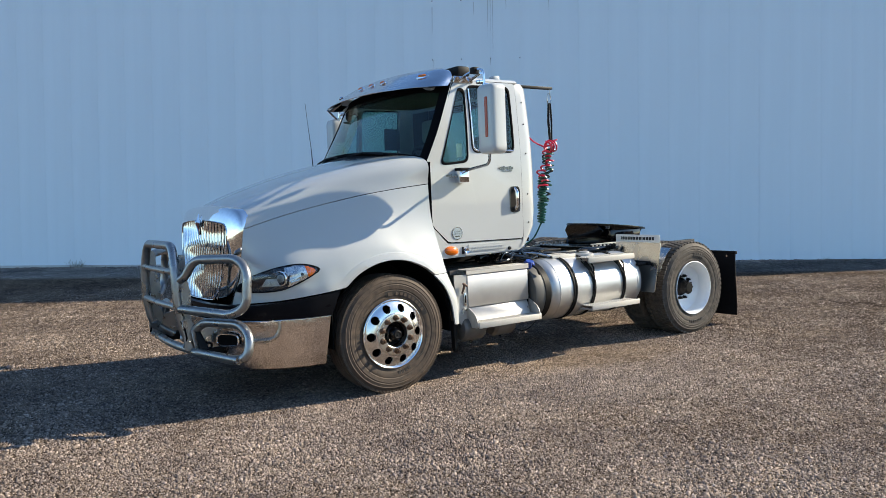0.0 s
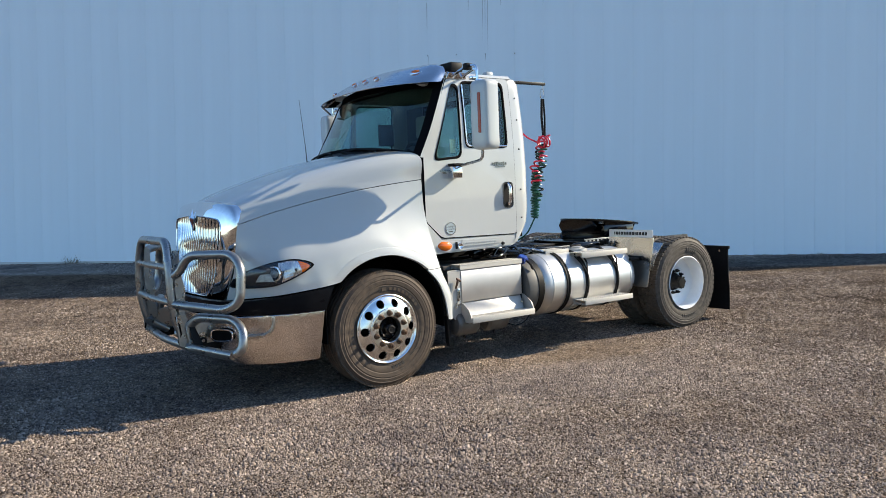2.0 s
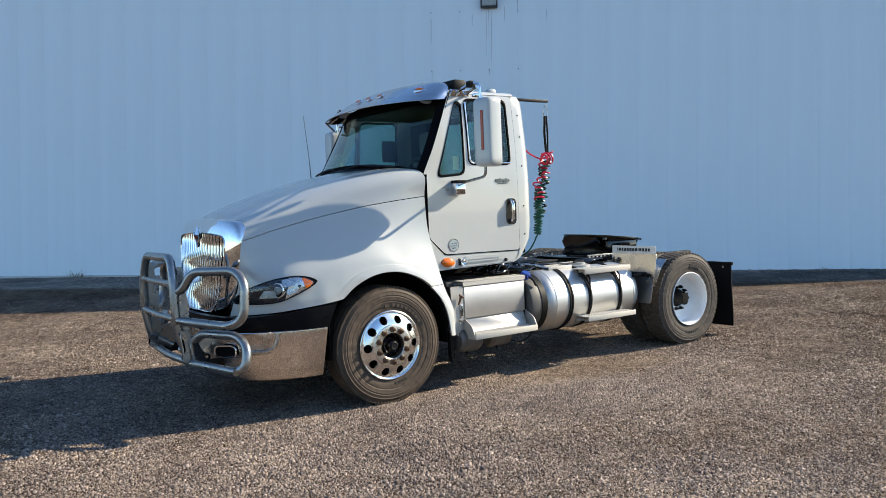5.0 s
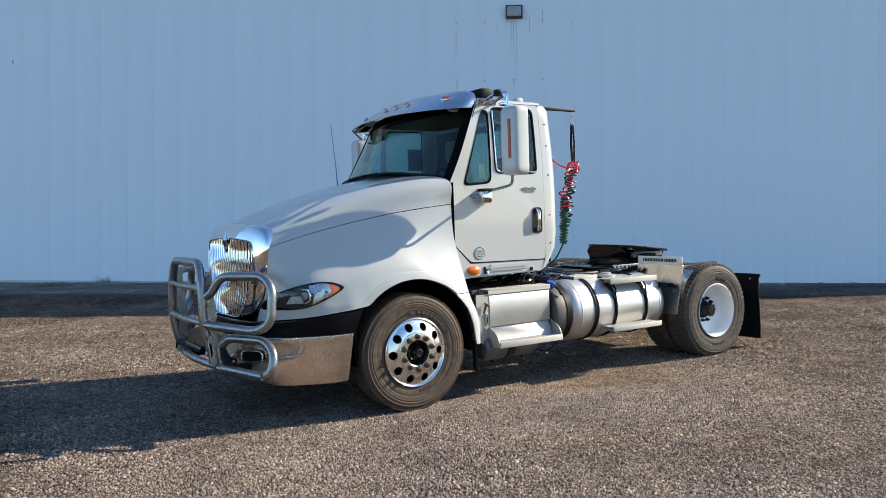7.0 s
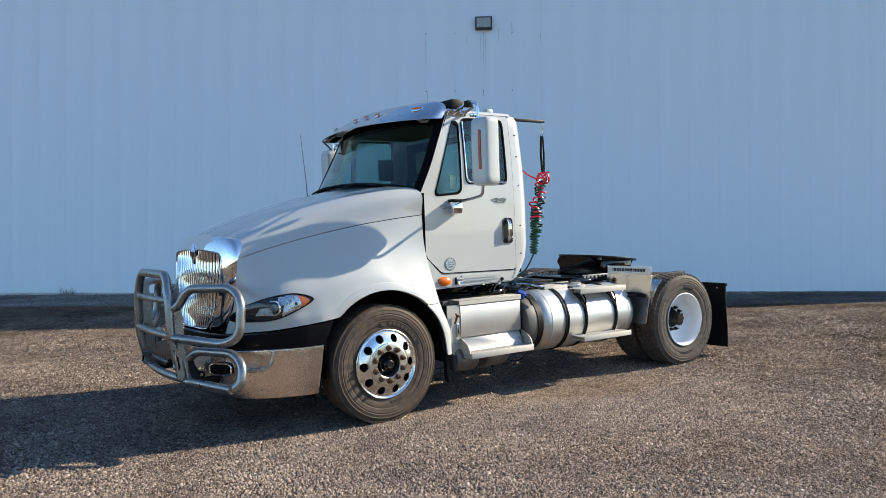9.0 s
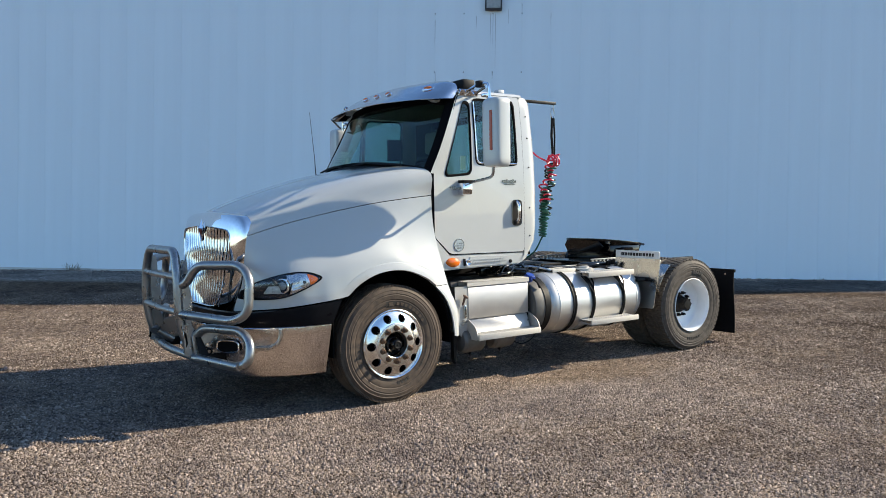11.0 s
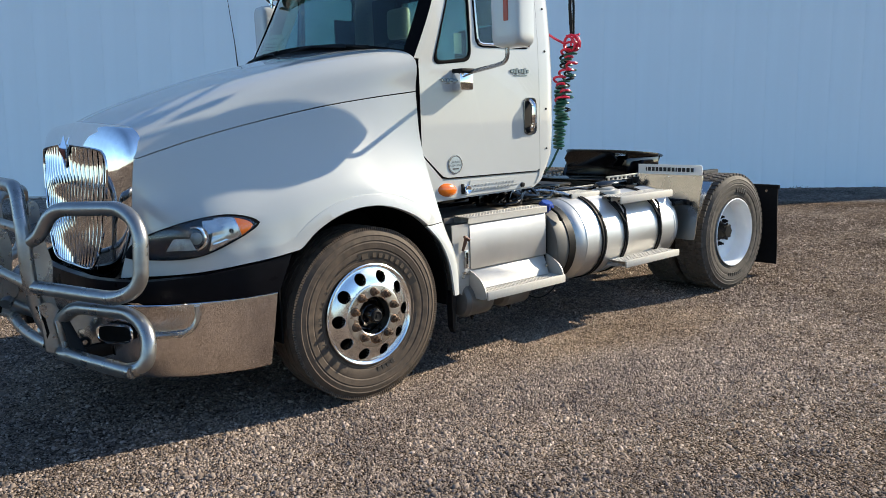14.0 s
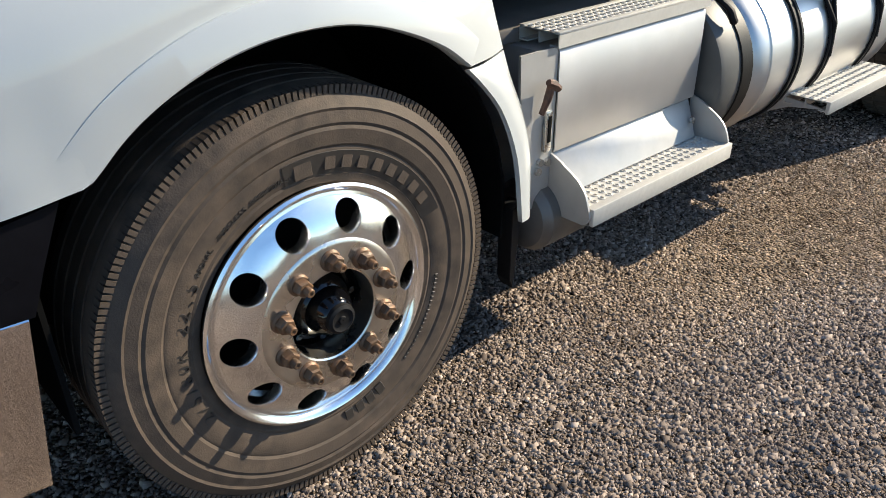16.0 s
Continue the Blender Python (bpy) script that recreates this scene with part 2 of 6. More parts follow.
def dust_patches(t, colour, base):
    """Paler dusty and darker stony patches over the yard, with a slight shift of hue."""
    co = t.nodes.new("ShaderNodeTexCoord")
    for scale, lo, hi, a, b in ((0.9, 0.36, 0.66, (0.80, 0.79, 0.80, 1), (1.22, 1.20, 1.15, 1)), (5.0, 0.30, 0.70, (0.80, 0.79, 0.81, 1), (1.22, 1.20, 1.17, 1))):
        n = t.nodes.new("ShaderNodeTexNoise")
        n.inputs["Scale"].default_value, n.inputs["Detail"].default_value, n.inputs["Roughness"].default_value = scale, 7, 0.62
        t.links.new(co.outputs["Object"], n.inputs["Vector"])
        r = t.nodes.new("ShaderNodeValToRGB")
        e = r.color_ramp.elements
        e[0].position, e[0].color = lo, a
        e[1].position, e[1].color = hi, b
        t.links.new(n.outputs[0], r.inputs[0])
        x = t.nodes.new("ShaderNodeMix")
        x.data_type, x.blend_type = "RGBA", "MULTIPLY"
        x.inputs[0].default_value = 1
        t.links.new(colour, x.inputs[6])
        t.links.new(r.outputs[0], x.inputs[7])
        colour = x.outputs[2]
    # a pale dusty patch beside the tank, ragged at its edge
    mp = t.nodes.new("ShaderNodeMapping")
    mp.vector_type = "TEXTURE"
    mp.inputs["Location"].default_value, mp.inputs["Rotation"].default_value, mp.inputs["Scale"].default_value = (2.0, -1.34, 0), (0, 0, -0.16), (1.25, 0.36, 1)
    t.links.new(co.outputs["Object"], mp.inputs[0])
    ln = t.nodes.new("ShaderNodeVectorMath")
    ln.operation = "LENGTH"
    t.links.new(mp.outputs[0], ln.inputs[0])
    ad = t.nodes.new("ShaderNodeMath")
    ad.operation = "MULTIPLY_ADD"
    t.links.new(n.outputs[0], ad.inputs[0])
    ad.inputs[1].default_value = 1.6
    t.links.new(ln.outputs["Value"], ad.inputs[2])
    fall = t.nodes.new("ShaderNodeMapRange")
    for k, v in enumerate((1.15, 2.0, 1.0, 0.0)):
        fall.inputs[1 + k].default_value = v
    t.links.new(ad.outputs[0], fall.inputs[0])
    x = t.nodes.new("ShaderNodeMix")
    x.data_type, x.blend_type = "RGBA", "MULTIPLY"
    t.links.new(fall.outputs[0], x.inputs[0])
    t.links.new(colour, x.inputs[6])
    x.inputs[7].default_value = (1.17, 1.13, 1.04, 1)
    colour = x.outputs[2]
    t.links.new(colour, base)


def ground_material():
    m = bpy.data.materials.new("gravel_ground")
    m.use_nodes = True
    t = m.node_tree
    b = t.nodes["Principled BSDF"]
    b.inputs["Roughness"].default_value = 0.92
    b.inputs["Specular IOR Level"].default_value = 0.0
    co = t.nodes.new("ShaderNodeTexCoord")
    vor = t.nodes.new("ShaderNodeTexVoronoi")
    vor.inputs["Scale"].default_value = 80
    t.links.new(co.outputs["Object"], vor.inputs["Vector"])
    ramp = t.nodes.new("ShaderNodeValToRGB")
    t.links.new(vor.outputs["Color"], ramp.inputs[0])
    e = ramp.color_ramp.elements
    e[0].position, e[0].color = 0.0, (0.028, 0.022, 0.017, 1)
    e[1].position, e[1].color = 1.0, (0.364, 0.294, 0.234, 1)
    for pos, c in ((0.35, (0.139, 0.110, 0.087, 1)), (0.75, (0.248, 0.195, 0.157, 1))):
        k = e.new(pos)
        k.color = c
    big = t.nodes.new("ShaderNodeTexNoise")
    big.inputs["Scale"].default_value, big.inputs["Detail"].default_value = 0.55, 5
    t.links.new(co.outputs["Object"], big.inputs["Vector"])
    mr = t.nodes.new("ShaderNodeMapRange")
    for i, v in enumerate((0.3, 0.72, 0.72, 1.25)):
        mr.inputs[1 + i].default_value = v
    t.links.new(big.outputs[0], mr.inputs[0])
    mul = t.nodes.new("ShaderNodeMix")
    mul.data_type, mul.blend_type = "RGBA", "MULTIPLY"
    mul.inputs[0].default_value = 1
    t.links.new(ramp.outputs[0], mul.inputs[6])
    t.links.new(mr.outputs[0], mul.inputs[7])
    # darker tone in a broad uneven patch behind the truck and towards the wall
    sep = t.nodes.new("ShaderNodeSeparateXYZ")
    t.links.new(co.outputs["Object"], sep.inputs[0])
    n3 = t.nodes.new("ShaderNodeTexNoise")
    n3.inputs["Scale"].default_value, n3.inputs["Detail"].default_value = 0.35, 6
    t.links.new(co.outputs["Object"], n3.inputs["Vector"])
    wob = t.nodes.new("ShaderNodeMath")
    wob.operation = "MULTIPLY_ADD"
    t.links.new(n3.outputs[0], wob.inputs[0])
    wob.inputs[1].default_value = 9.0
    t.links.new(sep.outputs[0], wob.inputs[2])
    x_tone = t.nodes.new("ShaderNodeMapRange")
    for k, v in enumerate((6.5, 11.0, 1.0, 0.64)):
        x_tone.inputs[1 + k].default_value = v
    t.links.new(wob.outputs[0], x_tone.inputs[0])
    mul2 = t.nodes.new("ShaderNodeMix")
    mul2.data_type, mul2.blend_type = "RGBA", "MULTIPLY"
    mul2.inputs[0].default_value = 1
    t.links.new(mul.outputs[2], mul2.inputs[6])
    t.links.new(x_tone.outputs[0], mul2.inputs[7])
    # paler, greyer chippings in a strip along the wall
    dot = t.nodes.new("ShaderNodeVectorMath")
    dot.operation = "DOT_PRODUCT"
    t.links.new(co.outputs["Object"], dot.inputs[0])
    dot.inputs[1].default_value = WALL_N
    wob2 = t.nodes.new("ShaderNodeMath")
    wob2.operation = "MULTIPLY_ADD"
    t.links.new(n3.outputs[0], wob2.inputs[0])
    wob2.inputs[1].default_value = 1.2
    t.links.new(dot.outputs["Value"], wob2.inputs[2])
    strip = t.nodes.new("ShaderNodeMapRange")
    edge = WALL_O.dot(WALL_N) + 2.7 + 0.6
    for k, v in enumerate((edge - 0.25, edge + 0.25, 1.0, 0.0)):
        strip.inputs[1 + k].default_value = v
    t.links.new(wob2.outputs[0], strip.inputs[0])
    tone = t.nodes.new("ShaderNodeMix")
    tone.data_type, tone.blend_type = "RGBA", "MULTIPLY"
    t.links.new(strip.outputs[0], tone.inputs[0])
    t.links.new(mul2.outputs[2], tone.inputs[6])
    tone.inputs[7].default_value = (1.7, 2.0, 2.35, 1)
    # coarser stones among the fines
    v2 = t.nodes.new("ShaderNodeTexVoronoi")
    v2.inputs["Scale"].default_value = 24
    t.links.new(co.outputs["Object"], v2.inputs["Vector"])
    m2 = t.nodes.new("ShaderNodeMapRange")
    for k, v in enumerate((0.1, 0.9, 0.62, 1.42)):
        m2.inputs[1 + k].default_value = v
    t.links.new(v2.outputs["Color"], m2.inputs[0])
    coarse = t.nodes.new("ShaderNodeMix")
    coarse.data_type, coarse.blend_type = "RGBA", "MULTIPLY"
    coarse.inputs[0].default_value = 1
    t.links.new(tone.outputs[2], coarse.inputs[6])
    t.links.new(m2.outputs[0], coarse.inputs[7])
    dust_patches(t, coarse.outputs[2], b.inputs["Base Color"])
    bn = t.nodes.new("ShaderNodeBump")
    bn.inputs["Strength"].default_value, bn.inputs["Distance"].default_value = 1.0, 0.035
    bn.invert = True
    t.links.new(vor.outputs["Distance"], bn.inputs["Height"])
    b2 = t.nodes.new("ShaderNodeBump")
    b2.inputs["Strength"].default_value, b2.inputs["Distance"].default_value = 0.6, 0.03
    n2 = t.nodes.new("ShaderNodeTexNoise")
    n2.inputs["Scale"].default_value, n2.inputs["Detail"].default_value = 26, 6
    t.links.new(co.outputs["Object"], n2.inputs["Vector"])
    t.links.new(n2.outputs[0], b2.inputs["Height"])
    t.links.new(bn.outputs[0], b2.inputs["Normal"])
    t.links.new(b2.outputs[0], b.inputs["Normal"])
    return m


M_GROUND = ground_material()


def build_ground():
    def axis(lo, hi, step, far):
        mid = list(np.arange(lo, hi + 1e-6, step))
        return [-far, -far / 4, lo - 30, lo - 8] + mid + [hi + 8, hi + 30, far / 4, far]
    xs, ys = axis(-16, 30, 0.5, 2500), axis(-16, 24, 0.5, 2500)
    bm = bmesh.new()
    add_grid(bm, [[Vector((x, y, ground_z(x, y) + (0.012 * noise.noise((x * 0.7, y * 0.7, 0)) if max(abs(x), abs(y)) < 60 else 0))) for x in xs] for y in ys])
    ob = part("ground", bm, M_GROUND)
    tagged(ob, "brown-grey crushed gravel yard, loose and uneven", "ground", kind="structure")


def wall_material():
    m = mat("white_wall_panel", (0.82, 0.895, 0.945), 0.45, 0, 0.025, 1.0, 0.04, 3, big=0.05, big_scale=0.3, stretch=(6, 1, 0.15))
    return m


M_WALL = wall_material()


def build_wall():
    body = box("wall_north", (WALL_LEFT, -0.30, -1.0), (WALL_RIGHT, -0.012, WALL_TOP), M_WALL, bevel=0)
    body.matrix_world = WALL_M
    tagged(body, "tall white metal-panelled warehouse wall, faintly streaked with rain dirt", "wall", kind="structure")
    return body


def build_panels(body):
    """Upright sheets on the wall, each with rolled edges."""
    w, n = 0.685, 60
    bm = bmesh.new()
    h = WALL_TOP + 0.5
    add_grid(bm, [[Vector((x, y, z)) for z in (-0.5, h * 0.4, h)] for x, y in ((0.0006, -0.0012), (0.004, 0.0), (w * 0.33, 0.001), (w * 0.34, 0.0011), (w * 0.36, 0.0011), (w * 0.37, 0.001), (w * 0.66, 0.001), (w * 0.67, 0.0011), (w * 0.69, 0.0011), (w * 0.70, 0.001), (w - 0.004, 0.0), (w - 0.0006, -0.0012))])
    first = part("panel", bm, M_WALL, body)
    i0 = math.floor((WALL_LEFT - 0.31) / w)
    for i in range(i0 + 1, i0 + n):
        x = 0.31 + i * w
        if x + w > WALL_RIGHT:
            break
        ob = first if i == i0 + 1 else new("panel", first.data)
        ob.parent = body
        ob.location = (x, 0, 0)
    box("base_flashing", (WALL_LEFT, -0.005, -0.25), (WALL_RIGHT, 0.014, 0.020), M_ALU, body, 0.003)
    # screw heads, with the dirt that has run down below them
    scr = bmesh.new()
    add_lathe(scr, [(0.001, 0.010), (0.012, 0.008), (0.016, 0.002)], 8)
    s0 = part("screw", scr, M_STEEL, body)
    k = 0
    for z in (4.82, 6.20):
        for i in range(0, 4):
            ob = s0 if k == 0 else new("screw", s0.data)
            ob.parent, ob.location = body, (0.31 + i * w, 0, z)
            k += 1

    # rust and rain streaks below screws and lamp
    rnd = random.Random(3)
    m = mat("rain_streak", (0.52, 0.55, 0.58), 0.6, 0, 0.3, 6, stretch=(20, 1, 1))
    for x, top, length, wide in ((0.31, 6.05, 0.62, 0.016), (0.34, 4.82, 0.35, 0.012), (1.29, 6.15, 0.30, 0.012), (1.62, 6.22, 1.1, 0.009), (1.74, 6.20, 1.3, 0.012), (1.68, 6.2, 0.8, 0.012), (2.05, 6.30, 0.35, 0.014),
                                 (2.36, 6.45, 0.40, 0.014), (3.04, 6.2, 0.30, 0.010), (1.68, 4.82, 0.16, 0.014), (-10.95, 5.6, 0.14, 0.05), (12.2, 5.4, 1.6, 0.014), (12.6, 5.1, 1.2, 0.010), (13.1, 5.5, 1.9, 0.012)):
        bm = bmesh.new()
        add_grid(bm, [[Vector((x + wide * f * k + rnd.uniform(-0.002, 0.002), 0.0025, top - length * q)) for k in (-0.5, 0.5)] for q, f in ((0, 0.7), (0.15, 1.0), (0.4, 0.8), (0.7, 0.55), (1.0, 0.1))])
        part("rain_streak", bm, m, body)


build_ground()
wall = build_wall()
build_panels(wall)

# ---- the truck ----
truck = empty("semi_truck", label="white day-cab semi truck with chrome grille, parked on gravel", category="truck")


FENDER_SKIN = []                                        # the near fender's sheet, on which the lamps lie


def build_hood():
    top = surface([
        [(-1.11, 0, 1.55), (-0.9, 0, 1.645), (-0.5, 0, 1.78), (-0.1, 0, 1.885), (0.16, 0, 1.945), (0.28, 0, 1.965)],
        [(-1.06, -0.38, 1.54), (-0.85, -0.46, 1.63), (-0.5, -0.56, 1.745), (-0.1, -0.68, 1.855), (0.18, -0.77, 1.91), (0.34, -0.80, 1.93)],
        [(-1.035, -0.66, 1.485), (-0.8, -0.715, 1.578), (-0.5, -0.785, 1.68), (-0.1, -0.905, 1.785), (0.2, -0.985, 1.84), (0.450, -1.03, 1.87)],
        [(-1.05, -0.725, 1.38), (-0.8, -0.81, 1.46), (-0.5, -0.885, 1.535), (-0.15, -0.96, 1.605), (0.15, -1.015, 1.648), (0.450, -1.04, 1.68)],
    ], 40, 6)
    bm = bmesh.new()
    add_grid(bm, top)
    add_grid(bm, flip_y(top))
    bmesh.ops.remove_doubles(bm, verts=bm.verts, dist=0.0005)
    solid(bm, 0.012)
    hood = part("hood", bm, M_PAINT, truck)
    side = surface([
        [(-1.05, -0.725, 1.374), (-0.8, -0.81, 1.454), (-0.5, -0.885, 1.529), (-0.15, -0.96, 1.599), (0.15, -1.015, 1.642), (0.450, -1.04, 1.674)],
        [(-1.075, -0.735, 1.24), (-0.83, -0.888, 1.30), (-0.5, -0.985, 1.36), (-0.15, -1.042, 1.40), (0.15, -1.050, 1.42), (0.460, -1.05, 1.42)],
        [(-1.09, -0.70, 1.02), (-0.88, -0.988, 1.07), (-0.52, -1.100, 1.14), (-0.15, -1.140, 1.215), (0.15, -1.13, 1.20), (0.35, -1.108, 1.19), (0.505, -1.072, 1.18)],
        [(-1.11, -0.64, 0.90), (-0.9, -0.990, 0.925), (-0.62, -1.106, 0.952), (-0.45, -1.140, 0.985), (-0.36, -1.150, 1.035), (-0.22, -1.158, 1.098), (0.0, -1.164, 1.136), (0.12, -1.163, 1.124), (0.26, -1.158, 1.083), (0.36, -1.150, 1.045), (0.45, -1.128, 1.03), (0.54, -1.088, 1.03)],
        [(-1.13, -0.60, 0.79), (-0.9, -0.985, 0.83), (-0.60, -1.118, 0.868), (-0.43, -1.148, 0.894), (-0.405, -1.150, 0.902), (-0.335, -1.157, 0.966), (-0.261, -1.164, 1.013), (-0.173, -1.168, 1.049), (-0.084, -1.171, 1.069), (0.01, -1.172, 1.074), (0.101, -1.172, 1.065), (0.203, -1.17, 1.036), (0.317, -1.163, 0.984), (0.40, -1.153, 0.926), (0.42, -1.149, 0.923), (0.49, -1.130, 0.922), (0.566, -1.100, 0.924)],
    ], 90, 6)
    for rows in (side, flip_y(side)):
        bm = bmesh.new()
        add_grid(bm, rows)
        solid(bm, 0.012)
        part("fender", bm, M_PAINT, truck)
    rear = surface([
        [(0.405, -1.154, 0.918), (0.455, -1.157, 0.868), (0.515, -1.159, 0.79), (0.568, -1.159, 0.66), (0.597, -1.157, 0.48)],
        [(0.455, -1.143, 0.917), (0.50, -1.151, 0.865), (0.555, -1.153, 0.78), (0.602, -1.153, 0.66), (0.622, -1.152, 0.478)],
        [(0.51, -1.123, 0.918), (0.55, -1.131, 0.86), (0.595, -1.136, 0.775), (0.635, -1.138, 0.655), (0.648, -1.137, 0.477)],
        [(0.568, -1.10, 0.920), (0.595, -1.10, 0.852), (0.648, -1.10, 0.742), (0.676, -1.10, 0.63), (0.672, -1.10, 0.478)],
    ], 14, 5)
    for rows in (rear, flip_y(rear)):
        bm = bmesh.new()
        add_grid(bm, rows)
        solid(bm, 0.014)
        part("fender_extension", bm, M_PAINT, truck, angle=85)
    # flat lip round the wheel arch
    arch = [(-0.405, 0, 0.902), (-0.335, 0, 0.966), (-0.261, 0, 1.013), (-0.173, 0, 1.049), (-0.084, 0, 1.069), (0.01, 0, 1.074), (0.101, 0, 1.065), (0.203, 0, 1.036), (0.317, 0, 0.984), (0.40, 0, 0.926)]
    bm = bmesh.new()
    add_grid(bm, side)
    tree = BVHTree.FromBMesh(bm)
    bm.free()
    FENDER_SKIN.append(tree)
    a = resample(catmull(arch, 6), 60)

    def skin_y(x, z):
        for dz in (0.0, 0.006, 0.012, 0.02, 0.03, 0.05):
            h = tree.ray_cast(Vector((x, -2, z + dz)), Vector((0, 1, 0)))[0]
            if h:
                return h.y
        return -1.14
    for s in (1, -1):
        rows = [[] for k in range(6)]
        for i, p in enumerate(a):
            t = (a[min(i + 1, 59)] - a[max(i - 1, 0)]).normalized()
            n = Vector((-t.z, 0, t.x))
            fade = min(1.0, i / 30.0)
            for k, (up, out) in enumerate(((0.0, -0.03), (0.0, 0.006), (0.004, 0.012), (0.058, 0.012), (0.064, 0.009), (0.066, -0.004))):
                q = p + n * up
                rows[k].append(Vector((q.x, (skin_y(q.x, q.z) - (out * fade if out > 0 else out)) * s, q.z)))
        bm = bmesh.new()
        add_grid(bm, rows)
        part("arch_lip", bm, M_PAINT, truck, angle=40)
        prism("cowl_panel", [(0.40, -1.022 * s, 1.45), (0.475, -1.022 * s, 1.45), (0.475, -1.024 * s, 1.325), (0.645, -1.024 * s, 1.16), (0.645, -1.022 * s, 1.03), (0.40, -1.022 * s, 1.03)], (0, 0.03 * s, 0), M_PAINT, truck)
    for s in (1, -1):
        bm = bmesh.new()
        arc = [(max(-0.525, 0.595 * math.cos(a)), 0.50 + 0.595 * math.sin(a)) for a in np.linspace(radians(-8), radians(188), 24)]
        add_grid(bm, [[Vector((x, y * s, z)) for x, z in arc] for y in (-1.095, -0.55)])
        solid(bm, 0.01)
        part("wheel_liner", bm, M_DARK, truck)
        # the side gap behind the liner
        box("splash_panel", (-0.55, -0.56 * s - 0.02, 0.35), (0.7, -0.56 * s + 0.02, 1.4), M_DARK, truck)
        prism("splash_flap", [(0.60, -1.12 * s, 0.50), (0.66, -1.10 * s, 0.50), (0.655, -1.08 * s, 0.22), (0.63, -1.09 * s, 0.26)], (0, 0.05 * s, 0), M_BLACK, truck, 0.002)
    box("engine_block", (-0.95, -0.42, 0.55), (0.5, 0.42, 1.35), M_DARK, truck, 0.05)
    return hood


hood = build_hood()


def build_grille():
    grille = empty("grille", truck)

    def face(y, z):
        """x of the grille's front at that place: bowed across, leaning out downwards."""
        k = (1.49 - z) / 0.65
        return -1.150 - 0.035 * k + 0.135 * (abs(y) ** 2.7) * (1 + 0.1 * k)

    # chrome surround: an arch-topped frame from the hood's edge in to the opening
    n = 44
    path = [(0, 0.725), (0.32, 0.735), (0.49, 0.79), (0.61, 0.93), (0.70, 1.15), (0.720, 1.36), (0.714, 1.435), (0.684, 1.497), (0.60, 1.536), (0.35, 1.556), (0, 1.570)]
    path2 = [(0, 0.80), (0.26, 0.803), (0.375, 0.835), (0.475, 0.94), (0.555, 1.12), (0.585, 1.33), (0.566, 1.400), (0.51, 1.423), (0.33, 1.438), (0, 1.455)]
    pathl = [(0, 0.755), (0.30, 0.762), (0.45, 0.81), (0.57, 0.935), (0.665, 1.14), (0.690, 1.36), (0.680, 1.425), (0.645, 1.472), (0.57, 1.505), (0.34, 1.522), (0, 1.536)]

    def both(p):
        c = catmull([(y, z, 0) for y, z in p], 10)
        c = c + [Vector((-q.x, q.y, 0)) for q in c[-2::-1]]
        return resample(c, n * 2 + 1)
    rows = []
    for p, back, push in ((path, 0.10, 0.04), (path, 0.060, 0), (path, 0.044, 0.05), (path, 0.033, 0.18), (path, 0.024, 0.5), (path, 0.014, 0.85), (pathl, 0.002, 0.35), (pathl, -0.008, 0.75), (path2, -0.012, 0), (path2, -0.002, 0), (path2, 0.028, 0)):
        nxt = {id(path): pathl, id(pathl): path2, id(path2): path2}[id(p)]
        rows.append([Vector((face(q.x, q.y) + back, q.x, q.y)) for q in [a.lerp(b, push) for a, b in zip(both(p), both(nxt))]])
    bm = bmesh.new()
    add_grid(bm, rows)
    part("grille_surround", bm, M_CHROME, grille, "polished chrome grille surround", angle=50)
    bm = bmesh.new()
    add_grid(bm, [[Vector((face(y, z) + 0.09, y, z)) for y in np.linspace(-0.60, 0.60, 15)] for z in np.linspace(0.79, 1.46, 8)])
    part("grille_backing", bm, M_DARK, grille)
    # wavy vertical bars
    count = 19
    for i in range(count):
        y0 = -0.562 + 1.124 * i / (count - 1)
        pts = []
        for z in np.linspace(min(1.466 - 0.085 * abs(y0), 1.335 + 1.1 * abs(y0)), 0.805, 24):
            k = max(0, (1.42 - z) / 0.60)
            y = y0 * (1 - 0.27 * k ** 1.8) + 0.005 * math.sin(z * 24)
            pts.append((face(y, z) + 0.006 + 0.0026 * math.sin(z * 21 + 1 + y * 5), y, z))
        bm = bmesh.new()
        ring = []
        for p in pts:
            ring.append([Vector((p[0] + dx, p[1] + dy, p[2])) for dx, dy in ((-0.014, -0.003), (-0.014, 0.003), (-0.008, 0.008), (0.004, 0.0105), (0.03, 0.005), (0.03, -0.005), (0.004, -0.0105), (-0.008, -0.008))])
        add_grid(bm, ring, False, True)
        part("bar", bm, M_CHROME, grille, angle=60)
    # bead round the opening, dipping in a V under the emblem, and the chrome wedge in that V
    edge = both(path2)
    up = [q for q in edge[:n + 1] if not (q.y > 1.42 and abs(q.x) < 0.11)]
    down = [q for q in edge[n + 1:] if not (q.y > 1.42 and abs(q.x) < 0.11)]
    line = [(q.x, q.y) for q in up] + [(0.10, 1.448), (0.05, 1.390), (0.012, 1.332), (-0.012, 1.332), (-0.05, 1.390), (-0.10, 1.448)] + [(q.x, q.y) for q in down]
    tube("opening_bead", [(face(y, z) - 0.010, y, z) for y, z in line], 0.0075, M_CHROME, grille, 8)
    prism("emblem_wedge", [(face(y, z) - 0.007, y, z) for y, z in ((0.108, 1.458), (0.0, 1.325), (-0.108, 1.458))], (0.014, 0, 0), M_CHROME, grille, 0.002)
    # brand emblem as a plain faceted diamond

